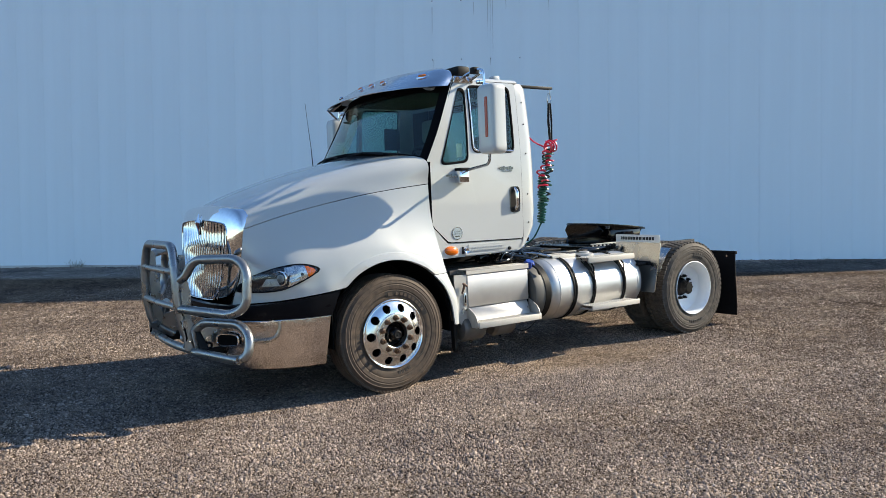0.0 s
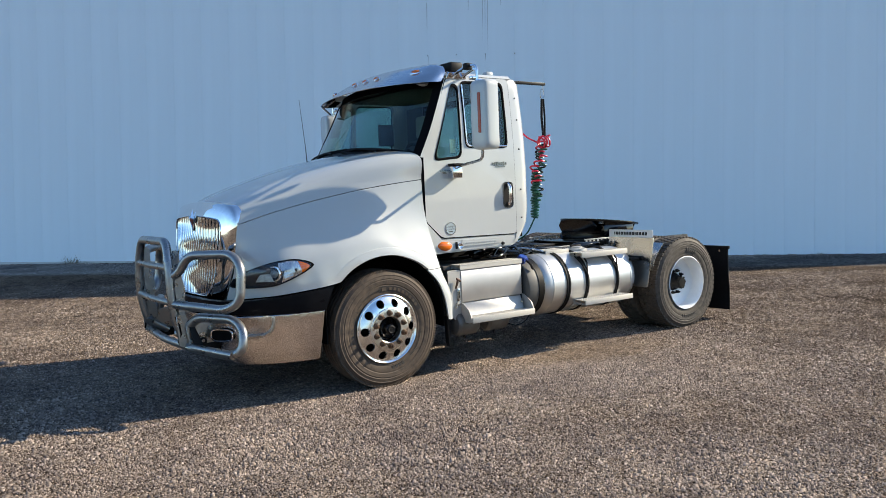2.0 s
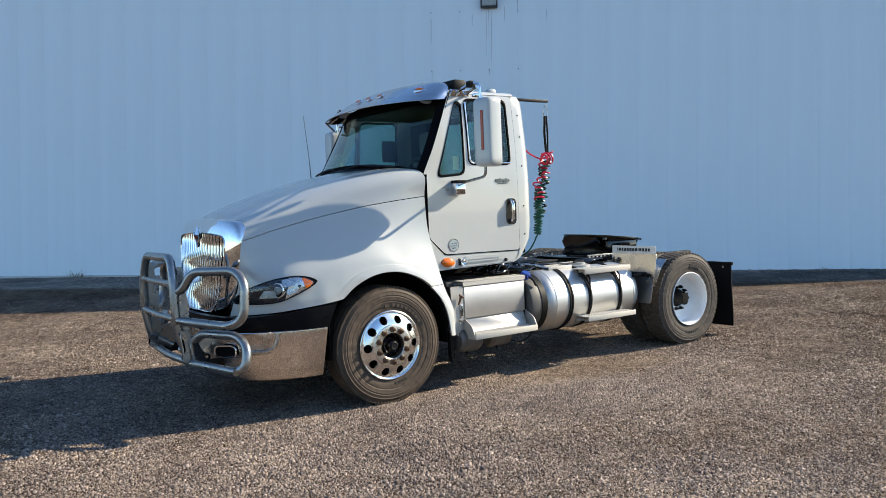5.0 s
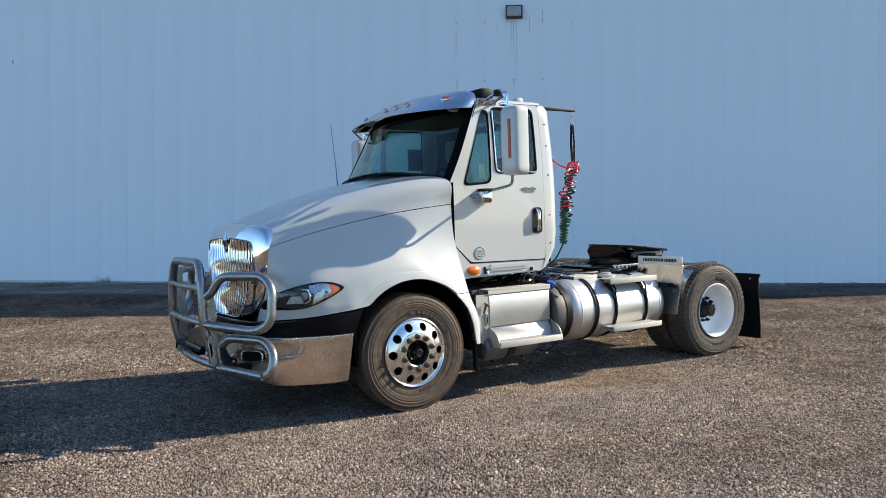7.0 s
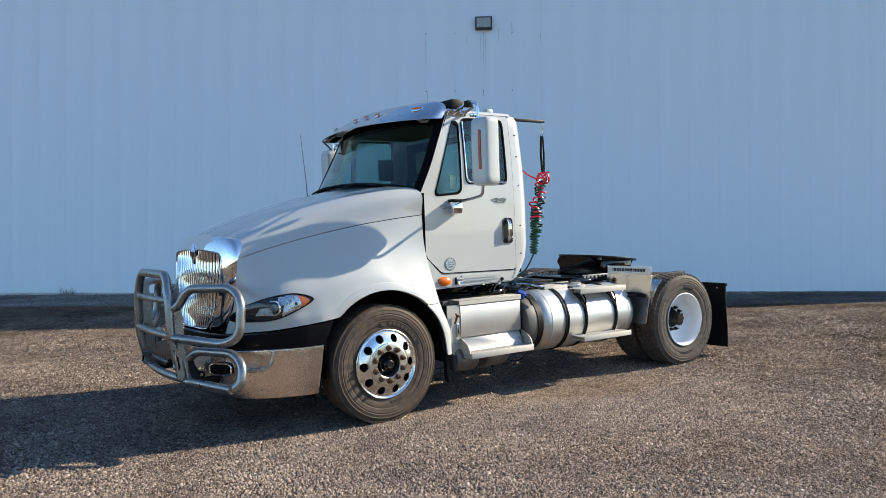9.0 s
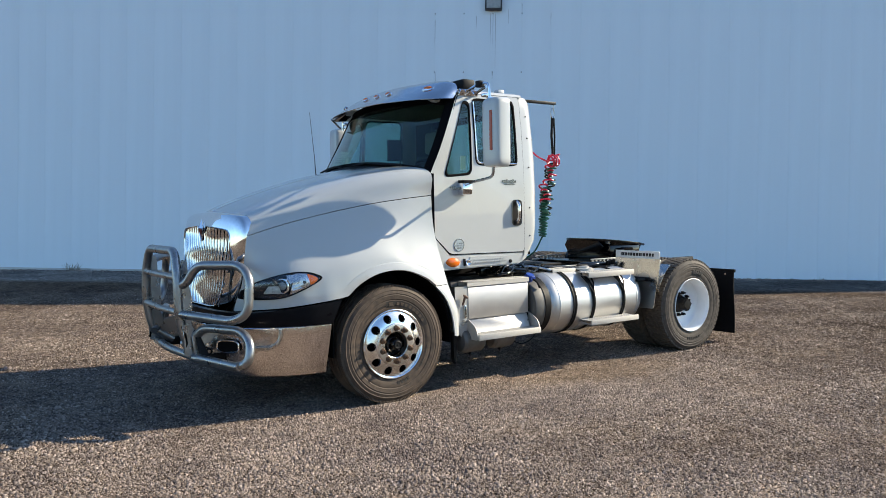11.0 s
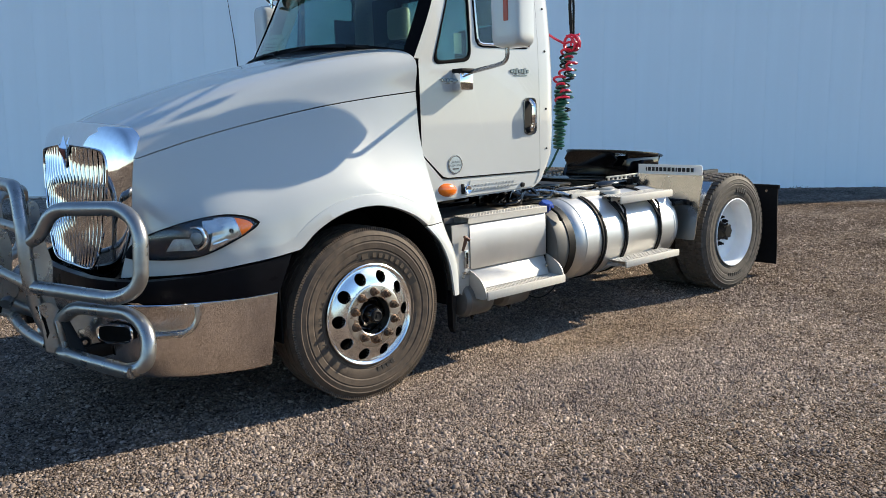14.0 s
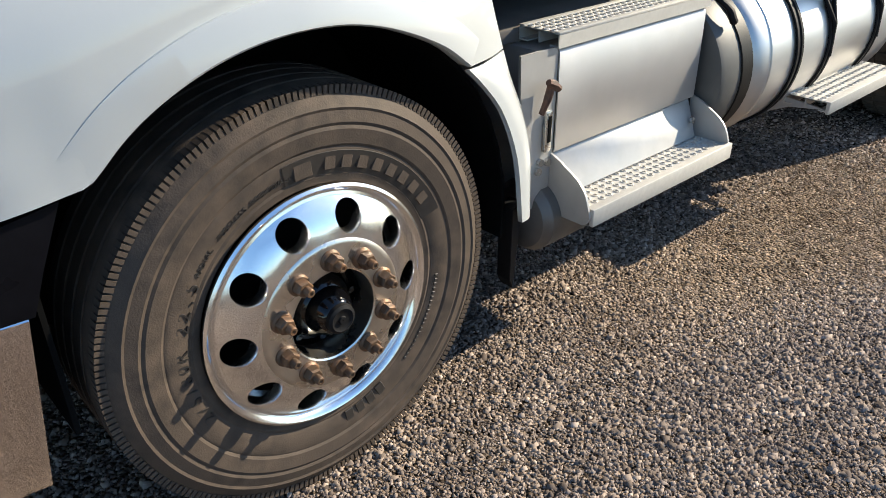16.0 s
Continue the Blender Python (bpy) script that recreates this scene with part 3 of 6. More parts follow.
    def diamond(x, k, mid, forward):
        bm = bmesh.new()
        c = [bm.verts.new(p) for p in ((x, 0, mid + 0.088 * k), (x, -0.036 * k, mid), (x, 0, mid - 0.088 * k), (x, 0.036 * k, mid))]
        tip = bm.verts.new((x - forward, 0, mid + 0.004))
        for a in range(4):
            bm.faces.new((c[a], c[(a + 1) % 4], tip))
        bm.faces.new(c)
        return bm
    x = face(0, 1.43) - 0.012
    em = part("emblem", diamond(x, 0.88, 1.430, 0.026), M_CHROME, grille, smooth=False)
    part("emblem_centre", diamond(x - 0.008, 0.62, 1.420, 0.024), mat("emblem_red", (0.22, 0.07, 0.05), 0.3), em, smooth=False)


build_grille()


def front_curve(grow=0.0, end=-0.545):
    """Plan of the bumper's face from the far end to the near end."""
    p = [(end, -1.12 - grow), (-0.72, -1.09 - grow), (-0.95, -0.97 - grow * 0.8), (-1.12, -0.80 - grow * 0.4), (-1.235, -0.55), (-1.27, -0.25), (-1.28, 0)]
    p = p + [(x, -y) for x, y in p[-2::-1]]
    return resample(catmull([(x, y, 0) for x, y in p], 8), 72)


def build_front():
    c = front_curve()
    # black strip between fender and bumper
    bm = bmesh.new()
    rows = []
    for k, (z0, z1, off) in enumerate(((0.885, 0.80, 0.03), (0.88, 0.795, -0.004), (0.78, 0.74, -0.008), (0.70, 0.69, 0.0), (0.69, 0.68, 0.04))):
        r = []
        for p in front_curve(0.006, (-0.455, -0.455, -0.505, -0.535, -0.535)[k]):
            f = min(1, max(0, (p.x + 0.46) / -0.65))
            z = z0 + (z1 - z0) * f ** 0.8
            n = Vector((p.x + 0.35, p.y, 0)).normalized()
            r.append(Vector((p.x, p.y, z)) - n * off)
        rows.append(r)
    add_grid(bm, rows)
    part("air_dam", bm, mat("satin_black_plastic", (0.006, 0.006, 0.008), 0.34, 0, 0.3, 20, 0.05, 120, rough_var=0.08, spec=0.08), truck, "satin black plastic strip")
    # bumper
    bm = bmesh.new()
    rows = []
    for z, off in ((0.66, 0.05), (0.689, 0.025), (0.6915, 0.005), (0.6895, 0.001), (0.684, 0.0005), (0.60, 0.006), (0.52, 0.015), (0.43, 0.026), (0.335, 0.040), (0.318, 0.048), (0.318, 0.08)):
        rows.append([Vector((p.x - 0.045 * (0.69 - z) / 0.35 * min(1, max(0, (p.x + 1.0) / 0.45)) ** 2, p.y, z - 0.03 * max(0, (-p.x - 0.6)))) - Vector((p.x + 0.35, p.y, 0)).normalized() * off for p in c])
    add_grid(bm, rows)
    bumper = part("bumper", bm, M_BUMPER, truck, "polished stainless steel bumper, gravel reflected in it")
    tube("bumper_edge", [Vector((p.x, p.y, 0.6915 - 0.03 * max(0, (-p.x - 0.6)))) - Vector((p.x + 0.35, p.y, 0)).normalized() * 0.003 for p in c], 0.0035, M_CHROME, bumper, 6)
    half = [p for p in c if p.y < 0]
    for side in (1, -1):
        path = []
        for q in rounded([(-0.915, 0.672, 0), (-0.915, 0.60, 0), (-0.96, 0.535, 0), (-1.12, 0.525, 0)], 0.07, 6):
            x = q.x
            for p0, p1 in zip(half, half[1:]):
                if (p0.x - x) * (p1.x - x) <= 0:
                    y = p0.y + (p1.y - p0.y) * (x - p0.x) / (p1.x - p0.x)
                    break
            path.append((x, (y - 0.006) * side, q.y))
        b2 = bmesh.new()
        add_tube(b2, path, 0.014, 8)
        part("bumper_recess_edge", b2, M_STEEL, bumper)
        # oval lamp opening with a bright rolled rim
        n = Vector((-0.80, -0.60 * side, 0.0))
        u = Vector((0.60 * side, -0.80, 0.0))
        mid = Vector((-1.205, -0.68 * side, 0.535))
        oval = [mid + u * (math.copysign(abs(math.cos(a)) ** 0.6, math.cos(a)) * 0.095) + Vector((0, 0, math.copysign(abs(math.sin(a)) ** 0.6, math.sin(a)) * 0.045)) for a in np.linspace(0, 2 * math.pi, 33)[:-1]]
        b3 = bmesh.new()
        add_prism(b3, [p + n * 0.010 for p in oval], n * -0.05)
        hole = part("fog_lamp_opening", b3, M_DARK, bumper)
        tube("opening_rim", [p + n * 0.010 for p in oval], 0.007, M_CHROME, hole, 8, closed=True)
    # towing brackets and cross member behind the guard
    box("front_cross_member", (-1.2, -0.6, 0.40), (-1.05, 0.6, 0.62), M_DARK, truck, 0.01)


build_front()


M_LAMPDARK = mat("lamp_grey", (0.022, 0.034, 0.055), 0.18, 0.2, 0.4, 12)
M_LAMPSILVER = mat("lamp_silver", (0.74, 0.76, 0.79), 0.20, 0.9, 0.3, 14, 0.3, 40)
M_LAMPFACET = mat("lamp_facet", (0.36, 0.39, 0.43), 0.3, 0.6, 0.4, 30, 0.3, 40)
M_LAMPGLASS = mat("lamp_glass", (0.30, 0.33, 0.36), 0.05, 0.0, 0.3, 20, coat=1.0)


def build_headlight(s):
    light = empty("headlight", truck)
    out = [(-0.574, 1.050), (-0.582, 1.062), (-0.65, 1.087), (-0.75, 1.097), (-0.90, 1.072), (-1.03, 1.01), (-1.09, 0.94), (-1.10, 0.90), (-0.99, 0.893), (-0.85, 0.915), (-0.70, 0.975), (-0.62, 1.014), (-0.584, 1.036)]
    ring = resample([Vector((x, z, 0)) for x, z in [(q.x, q.y) for q in catmull([(x, z, 0) for x, z in out + [out[0]]], 6)]], 49)[:-1]
    cx, cz = -0.86, 0.99

    def side(x, z):
        hit = FENDER_SKIN[0].ray_cast(Vector((max(-1.07, x), -2, min(1.3, max(0.86, z)))), Vector((0, 1, 0)))[0]
        return hit.y if hit else -0.75

    def skin(x, z, off):
        """The fender's side at the lamp."""
        x = x - 0.04 * (x + 1.1) / 0.52
        y, e = side(x, z), 0.03
        n = Vector(((side(x + e, z) - side(x - e, z)) / (2 * e), -1, (side(x, z + e) - side(x, z - e)) / (2 * e))).normalized()
        return Vector((x, y, z)) + n * (off - 0.024)

    def blob(name, scale, off0, off1, material, cut=None, parent=light):
        bm = bmesh.new()
        rows = []
        for k, (f, o) in enumerate(((1.0, off0), (0.97, off1), (0.8, off1 + 0.003), (0.5, off1 + 0.006), (0.05, off1 + 0.007))):
            rows.append([skin(cx + (p.x - cx) * f * scale, cz + (p.y - cz) * f * scale, o) for p in ring])
        vs = add_grid(bm, rows, False, True)
        bm.faces.new(vs[-1])
        if cut:
            bmesh.ops.bisect_plane(bm, geom=list(bm.verts) + list(bm.edges) + list(bm.faces), plane_co=cut[0], plane_no=cut[1], clear_inner=True)
        if s < 0:
            bmesh.ops.scale(bm, vec=(1, -1, 1), verts=bm.verts)
        return part(name, bm, material, parent)
    blob("gasket", 1.075, -0.012, 0.030, M_SEAL)
    blob("housing", 0.985, -0.03, 0.0325, M_LAMPDARK)
    blob("reflector", 0.93, 0.0, 0.035, M_LAMPSILVER, ((-0.835, 0, 0.99), Vector((1, 0, -0.25))))
    blob("turn_signal", 0.93, 0.0, 0.0385, M_AMBER, ((-0.712, 0, 1.04), Vector((1, 0, 0.27))))

    def patch(name, outline, material, lift=0.0):
        """A facet of the lamp's inside, its lower edge standing further out."""
        z0, z1 = min(z for x, z in outline), max(z for x, z in outline)
        pts = [skin(x, z, 0.038 + lift * (z1 - z) / (z1 - z0)) for x, z in outline]
        bm = bmesh.new()
        add_prism(bm, [(p.x, p.y * s, p.z) for p in pts], (0.002, 0.012 * s, 0))
        return part(name, bm, material, light)
    patch("reflector_facet", [(-0.832, 1.072), (-0.735, 1.080), (-0.745, 1.030), (-0.832, 1.012)], M_LAMPSILVER, 0.010)
    patch("reflector_shelf", [(-0.842, 1.008), (-0.752, 1.026), (-0.748, 1.008), (-0.842, 0.988)], M_CHROME, -0.004)
    patch("reflector_facet", [(-0.80, 0.965), (-0.73, 0.985), (-0.76, 1.0), (-0.80, 0.985)], M_CHROME, 0.004)
    patch("reflector_facet", [(-0.868, 0.945), (-0.965, 0.94), (-0.945, 1.0), (-0.89, 1.0)], M_LAMPFACET, 0.008)
    lathe("bulb_cap", [(0.001, -0.004), (0.011, -0.003), (0.012, 0.008)], M_LAMPDARK, light, 12, Matrix.Translation(Vector((skin(-0.712, 1.025, 0.043).x, skin(-0.712, 1.025, 0.043).y * s, 1.025))))
    # projector bowl
    c = skin(-0.868, 0.998, 0.029)
    c.y *= s
    m = Matrix.Translation(c) @ Vector((-0.80, -0.60 * s, 0.05)).to_track_quat("-Y", "Z").to_matrix().to_4x4()
    bm = bmesh.new()
    add_lathe(bm, [(0.001, 0.012), (0.03, 0.006), (0.044, -0.006), (0.050, -0.012), (0.057, -0.010), (0.062, 0.004), (0.060, 0.03)], 32, m)
    proj = part("projector", bm, M_CHROME, light)
    lathe("projector_lens", [(0.001, -0.022), (0.016, -0.019), (0.028, -0.010), (0.034, 0.004)], M_LAMPGLASS, proj, 20, m)
    blob("lens", 0.99, 0.028, 0.052, M_LENS)


build_headlight(1)
build_headlight(-1)


def build_guard():
    g = empty("brush_guard", truck, "heavy galvanised tube brush guard on the truck's nose")
    R = 0.034

    def t(name, pts, r=R, rad=0.09):
        tube(name, rounded(pts, rad, 7), r, M_GALV, g, 14)
    # centre hoop and its crossbars
    t("centre_hoop", [(-1.30, -0.49, 0.45), (-1.47, -0.475, 0.56), (-1.515, -0.475, 0.80), (-1.515, -0.465, 1.06), (-1.50, -0.37, 1.268), (-1.50, 0.37, 1.268), (-1.515, 0.465, 1.06), (-1.515, 0.475, 0.80), (-1.47, 0.475, 0.56), (-1.30, 0.49, 0.45)])
    t("crossbar", [(-1.515, -0.46, 1.07), (-1.53, 0, 1.07), (-1.515, 0.46, 1.07)], 0.025)
    t("crossbar", [(-1.515, -0.47, 0.80), (-1.535, 0, 0.80), (-1.515, 0.47, 0.80)], 0.025)
    t("lower_tube", [(-1.27, -1.08, 0.445), (-1.42, -0.55, 0.455), (-1.46, 0, 0.455), (-1.42, 0.55, 0.455), (-1.27, 1.08, 0.445)], 0.031, 0.2)
    for s in (1, -1):
        t("upper_loop", [(-1.51, -0.45 * s, 1.0), (-1.46, -0.52 * s, 1.03), (-1.41, -0.61 * s, 1.165), (-1.20, -0.96 * s, 1.172), (-1.175, -1.085 * s, 1.09), (-1.20, -1.10 * s, 0.83), (-1.27, -0.98 * s, 0.765), (-1.51, -0.46 * s, 0.79)], R, 0.10)
        t("lower_loop", [(-1.47, -0.42 * s, 0.55), (-1.41, -0.50 * s, 0.60), (-1.36, -0.60 * s, 0.685), (-1.21, -0.98 * s, 0.69), (-1.185, -1.10 * s, 0.61), (-1.215, -1.12 * s, 0.47), (-1.28, -1.02 * s, 0.435), (-1.42, -0.52 * s, 0.45)], R, 0.10)
        prism("upright_plate", rounded([(-1.475, -0.43 * s, 1.20), (-1.43, -0.43 * s, 1.20), (-1.42, -0.43 * s, 1.0), (-1.395, -0.43 * s, 0.88), (-1.415, -0.43 * s, 0.74), (-1.385, -0.43 * s, 0.60), (-1.47, -0.43 * s, 0.55), (-1.485, -0.43 * s, 0.95)], 0.03, 4), (0, -0.014 * s, 0), M_GALV, g)
        prism("mount_plate", rounded([(-1.44, -0.53 * s, 0.62), (-1.22, -0.53 * s, 0.66), (-1.16, -0.53 * s, 0.43), (-1.42, -0.53 * s, 0.43)], 0.02, 3), (0, -0.014 * s, 0), M_GALV, g)
        prism("mount_gusset", [(-1.42, -0.55 * s, 0.62), (-1.39, -0.56 * s, 0.62), (-1.34, -0.66 * s, 0.44), (-1.40, -0.60 * s, 0.44)], (0.012, 0, 0), M_FRAME, g)
        box("mount_foot", (-1.36, -0.52 * s - 0.05, 0.40), (-1.15, -0.52 * s + 0.05, 0.47), M_FRAME, g, 0.008)
        prism("clamp_plate", rounded([(-1.50, -0.505 * s, 0.70), (-1.455, -0.505 * s, 0.72), (-1.40, -0.505 * s, 0.66), (-1.385, -0.505 * s, 0.52), (-1.42, -0.505 * s, 0.44), (-1.49, -0.505 * s, 0.47)], 0.025, 4), (0, -0.010 * s, 0), M_GALV, g)
        tube("clamp_gap", [(-1.505, -0.50 * s, 0.70), (-1.48, -0.512 * s, 0.63), (-1.47, -0.512 * s, 0.56), (-1.49, -0.50 * s, 0.49)], 0.008, M_DARK, g, 6)
        lathe("hook_eye", [(0.020, 0.012 * s), (0.030, 0.0), (0.020, -0.012 * s), (0.012, 0.0), (0.020, 0.012 * s)], M_FRAME, g, 16, Matrix.Translation((-1.33, -0.60 * s, 0.50)))
        for k in range(3):
            m = Matrix.Translation((-1.40 + 0.07 * k, -0.547 * s, 0.50 + 0.045 * k))
            lathe("bolt", [(0.001, -0.012 * s), (0.014, -0.012 * s), (0.016, 0.0)], M_STEEL, g, 6, m)


build_guard()


def side_y(z, s=1):
    """The cab's side leans in above the belt line."""
    if z < 1.75:
        return -1.025 * s
    k = (z - 1.75) / 0.8
    return -(1.025 - 0.022 * k - 0.045 * k * k) * s


def outline_round(pts, rad, n=40):
    c = rounded([(x, z, 0) for x, z in pts], rad, 5, True)
    return resample(c + [c[0]], n + 1)[:-1]


def flat_text(parent, text, at, size, material):
    """Printed characters on a side that faces -y."""
    cu = bpy.data.curves.new("text", "FONT")
    cu.body, cu.size, cu.extrude, cu.align_x, cu.align_y, cu.resolution_u = text, size, 0.0002, "CENTER", "CENTER", 3
    tmp = new("print", cu)
    me = bpy.data.meshes.new_from_object(tmp.evaluated_get(bpy.context.evaluated_depsgraph_get()))
    bpy.data.objects.remove(tmp)
    me.materials.append(material)
    ob = new("print", me)
    ob.parent = parent
    ob.matrix_basis = Matrix.Translation(at) @ Matrix.Rotation(radians(90), 4, "X")
    return ob


QUARTER = [(0.598, 1.835), (0.898, 1.860), (0.918, 2.487), (0.848, 2.505)]
MAIN = [(0.948, 1.945), (1.425, 1.945), (1.425, 2.535), (0.948, 2.528)]
DOOR = [(0.490, 1.86), (0.490, 1.32), (0.655, 1.166), (1.495, 1.155), (1.495, 2.575), (0.86, 2.575), (0.80, 2.55)]


def build_side(s):
    """Cab side of one door with its two windows."""
    # the side skin with holes, filled by triangulating between outlines
    def loop(bm, pts):
        vs = [bm.verts.new((p.x, 0, p.y)) for p in pts]
        return [bm.edges.new((vs[i], vs[(i + 1) % len(vs)])) for i in range(len(vs))]

    def skin(name, outer, holes, off, thick, material, parent):
        bm = bmesh.new()
        es = []
        for o in [outer] + holes:
            es += loop(bm, o)
        bmesh.ops.triangle_fill(bm, use_beauty=True, use_dissolve=False, edges=es)
        bmesh.ops.recalc_face_normals(bm, faces=bm.faces)
        base = list(bm.faces)
        r = bmesh.ops.extrude_face_region(bm, geom=base)
        new_v = [v for v in r["geom"] if isinstance(v, bmesh.types.BMVert)]
        for v in bm.verts:
            v.co.y = side_y(v.co.z, s) - off * s
        for v in new_v:
            v.co.y += thick * s
        return part(name, bm, material, parent, smooth=False)
    q = outline_round(QUARTER, 0.06, 84)
    mwin = outline_round(MAIN, 0.06, 84)
    # pillar skin round the door: A pillar sill and B pillar
    door_o = outline_round(DOOR, 0.03, 120)
    door = skin("door", door_o, [q, mwin], 0.0, 0.035, M_PAINT, truck)
    tagged(door, "white cab door with a chrome handle")
    for nm, o in (("vent_window", q), ("door_window", mwin)):
        cx, cz = sum(p.x for p in o) / len(o), sum(p.y for p in o) / len(o)
        bm = bmesh.new()
        y = lambda z, d: side_y(z, s) + d * s
        rows = []
        for f, d in ((1.022, -0.002), (1.0, -0.006), (0.955, -0.005), (0.945, 0.012)):
            rows.append([Vector((cx + (p.x - cx) * (f if nm == "door_window" else 1 + (f - 1) * 1.6), y(p.y, d), cz + (p.y - cz) * f)) for p in o])
        add_grid(bm, rows, False, True)
        fr = part("window_seal", bm, M_SEAL, door)
        bm = bmesh.new()
        vs = [bm.verts.new((cx + (p.x - cx) * 0.98, y(p.y, 0.006), cz + (p.y - cz) * 0.98)) for p in o]
        bm.faces.new(vs)
        solid(bm, 0.004)
        pane = part("pane", bm, M_GLASS, door, smooth=False)
        pane.visible_shadow = False
    # bright trim along the foot and front of the door window
    trim = [(0.958, 2.50), (0.958, 1.99), (0.975, 1.965), (1.0, 1.957), (1.41, 1.957)]
    tube("window_trim", [(x, side_y(z, s) - 0.006 * s, z) for x, z in trim], 0.009, M_CHROME, door, 8, "bright window trim")
    # door outline shadow gap
    bm = bmesh.new()
    seal = [(p.x, side_y(p.y, s) + 0.004 * s, p.y) for p in door_o]
    first = next(i for i in range(120) if seal[i][0] > 1.47 and seal[i - 1][0] <= 1.47)
    seal = seal[first:] + seal[:first]
    add_tube(bm, [p for p in seal if p[0] <= 1.47], 0.0055, 6)
    part("door_seal", bm, M_SEAL, door)
    # handle
    h = empty("door_handle", door)
    bm = bmesh.new()
    o = outline_round([(1.345, 1.395), (1.465, 1.395), (1.465, 1.635), (1.345, 1.635)], 0.04, 28)
    cx, cz = 1.405, 1.515
    rows = [[Vector((cx + (p.x - cx) * f, -(1.025 + d) * s, cz + (p.y - cz) * (1 - (1 - f) * 0.5))) for p in o] for f, d in ((1.0, -0.002), (0.98, 0.007), (0.92, 0.007), (0.86, 0.002))]
    add_grid(bm, rows, False, True)
    part("bezel", bm, M_SMOKE, h, "dark chrome bezel")
    bm = bmesh.new()
    bm.faces.new([bm.verts.new((cx + (p.x - cx) * 0.90, -1.0285 * s, cz + (p.y - cz) * 0.94)) for p in o])
    part("cup", bm, M_BLACK, h)
    tube("grip", rounded([(1.402, -1.030 * s, 1.615), (1.402, -1.062 * s, 1.59), (1.402, -1.062 * s, 1.46), (1.402, -1.03 * s, 1.43)], 0.03, 4), 0.016, M_CHROME, h, 8, "chrome pull handle")
    lathe("lock", [(0.001, -0.010 * s), (0.016, -0.010 * s), (0.018, 0.006 * s)], M_CHROME, h, 12, Matrix.Translation((1.402, -1.035 * s, 1.432)))
    # cab corner screws behind the door
    for z in (1.30, 1.56, 1.93, 2.20, 2.40)[:5]:
        lathe("screw", [(0.001, -0.006 * s), (0.006, -0.005 * s), (0.009, 0.004 * s)], M_BLACK, truck, 8, Matrix.Translation((1.56, side_y(z, s), z)))
    # sill panel under the door
    bm = bmesh.new()
    o = [(0.58, 1.165), (1.56, 1.155), (1.525, 1.09), (1.44, 1.045), (0.60, 1.03)]
    add_prism(bm, [(x, -1.02 * s, z) for x, z in o], (0, 0.06 * s, 0))
    bmesh.ops.bevel(bm, geom=list(bm.edges), offset=0.012, segments=2, affect="EDGES")
    part("sill_panel", bm, M_PAINT, truck)
    bm = bmesh.new()
    add_prism(bm, [(0.865, -1.028 * s, 1.138), (1.27, -1.028 * s, 1.130), (1.29, -1.026 * s, 1.085), (0.85, -1.026 * s, 1.07)], (0, 0.02 * s, 0))
    kick = part("perforated_sill_plate", bm, M_PAINT, truck)
    bm = bmesh.new()
    for i in range(13):
        for j in range(2):
            add_box(bm, (0.868 + i * 0.03 + 0.012 * j - 0.006, -1.0305 * s - 0.002, 1.085 + 0.022 * j - 0.005), (0.868 + i * 0.03 + 0.012 * j + 0.006, -1.0305 * s + 0.002, 1.085 + 0.022 * j + 0.005))
    tagged(part("perforation", bm, M_PAINT, kick), kind="stuff")
    # amber side marker and a small round courtesy lamp
    bm = bmesh.new()
    bmesh.ops.create_uvsphere(bm, u_segments=20, v_segments=12, radius=1, matrix=Matrix.Translation((0.678, -1.022 * s, 1.095)) @ Matrix.Rotation(radians(6), 4, "Y") @ Matrix.Diagonal((0.074, 0.024, 0.040, 1)))
    part("side_marker", bm, M_AMBER, truck, "amber side marker lamp")
    lamp = box("courtesy_lamp", (0.792, -1.024 * s - 0.006, 1.060), (0.812, -1.024 * s + 0.006, 1.122), M_BLACK, truck, 0.003)
    lathe("lamp_face", [(0.001, -0.010 * s), (0.012, -0.012 * s), (0.024, -0.020 * s), (0.028, -0.016 * s), (0.029, 0.004 * s)], M_CHROME, lamp, 24, Matrix.Translation((0.836, -1.020 * s, 1.085)))
    lathe("step_light_cap", [(0.001, -0.015 * s), (0.014, -0.012 * s), (0.018, 0.006 * s)], M_BLACK, truck, 12, Matrix.Translation((1.325, -1.022 * s, 1.075)))
    # sticker and script badges
    lathe("round_sticker", [(0.001, -0.0035 * s), (0.052, -0.0032 * s), (0.056, 0.002 * s)], M_STICKER, door, 32, Matrix.Translation((0.745, -1.0255 * s, 1.245)), "round grey-green label with unreadable print")
    if s > 0:
        for text, dz, size in (("CERTIFIED", 0.012, 0.0165), ("CLEAN IDLE", -0.007, 0.0165)):
            flat_text(door, text, (0.745, -1.0292, 1.245 + dz), size, M_INK)
        lathe("sticker_rim", [(0.047, -0.0038), (0.050, -0.0042), (0.056, -0.0038), (0.057, 0.002)], M_SILVER, door, 32, Matrix.Translation((0.745, -1.0255, 1.245)))
        box("print_bar", (0.722, -1.0300, 1.214), (0.768, -1.0285, 1.222), M_INK, door, 0)
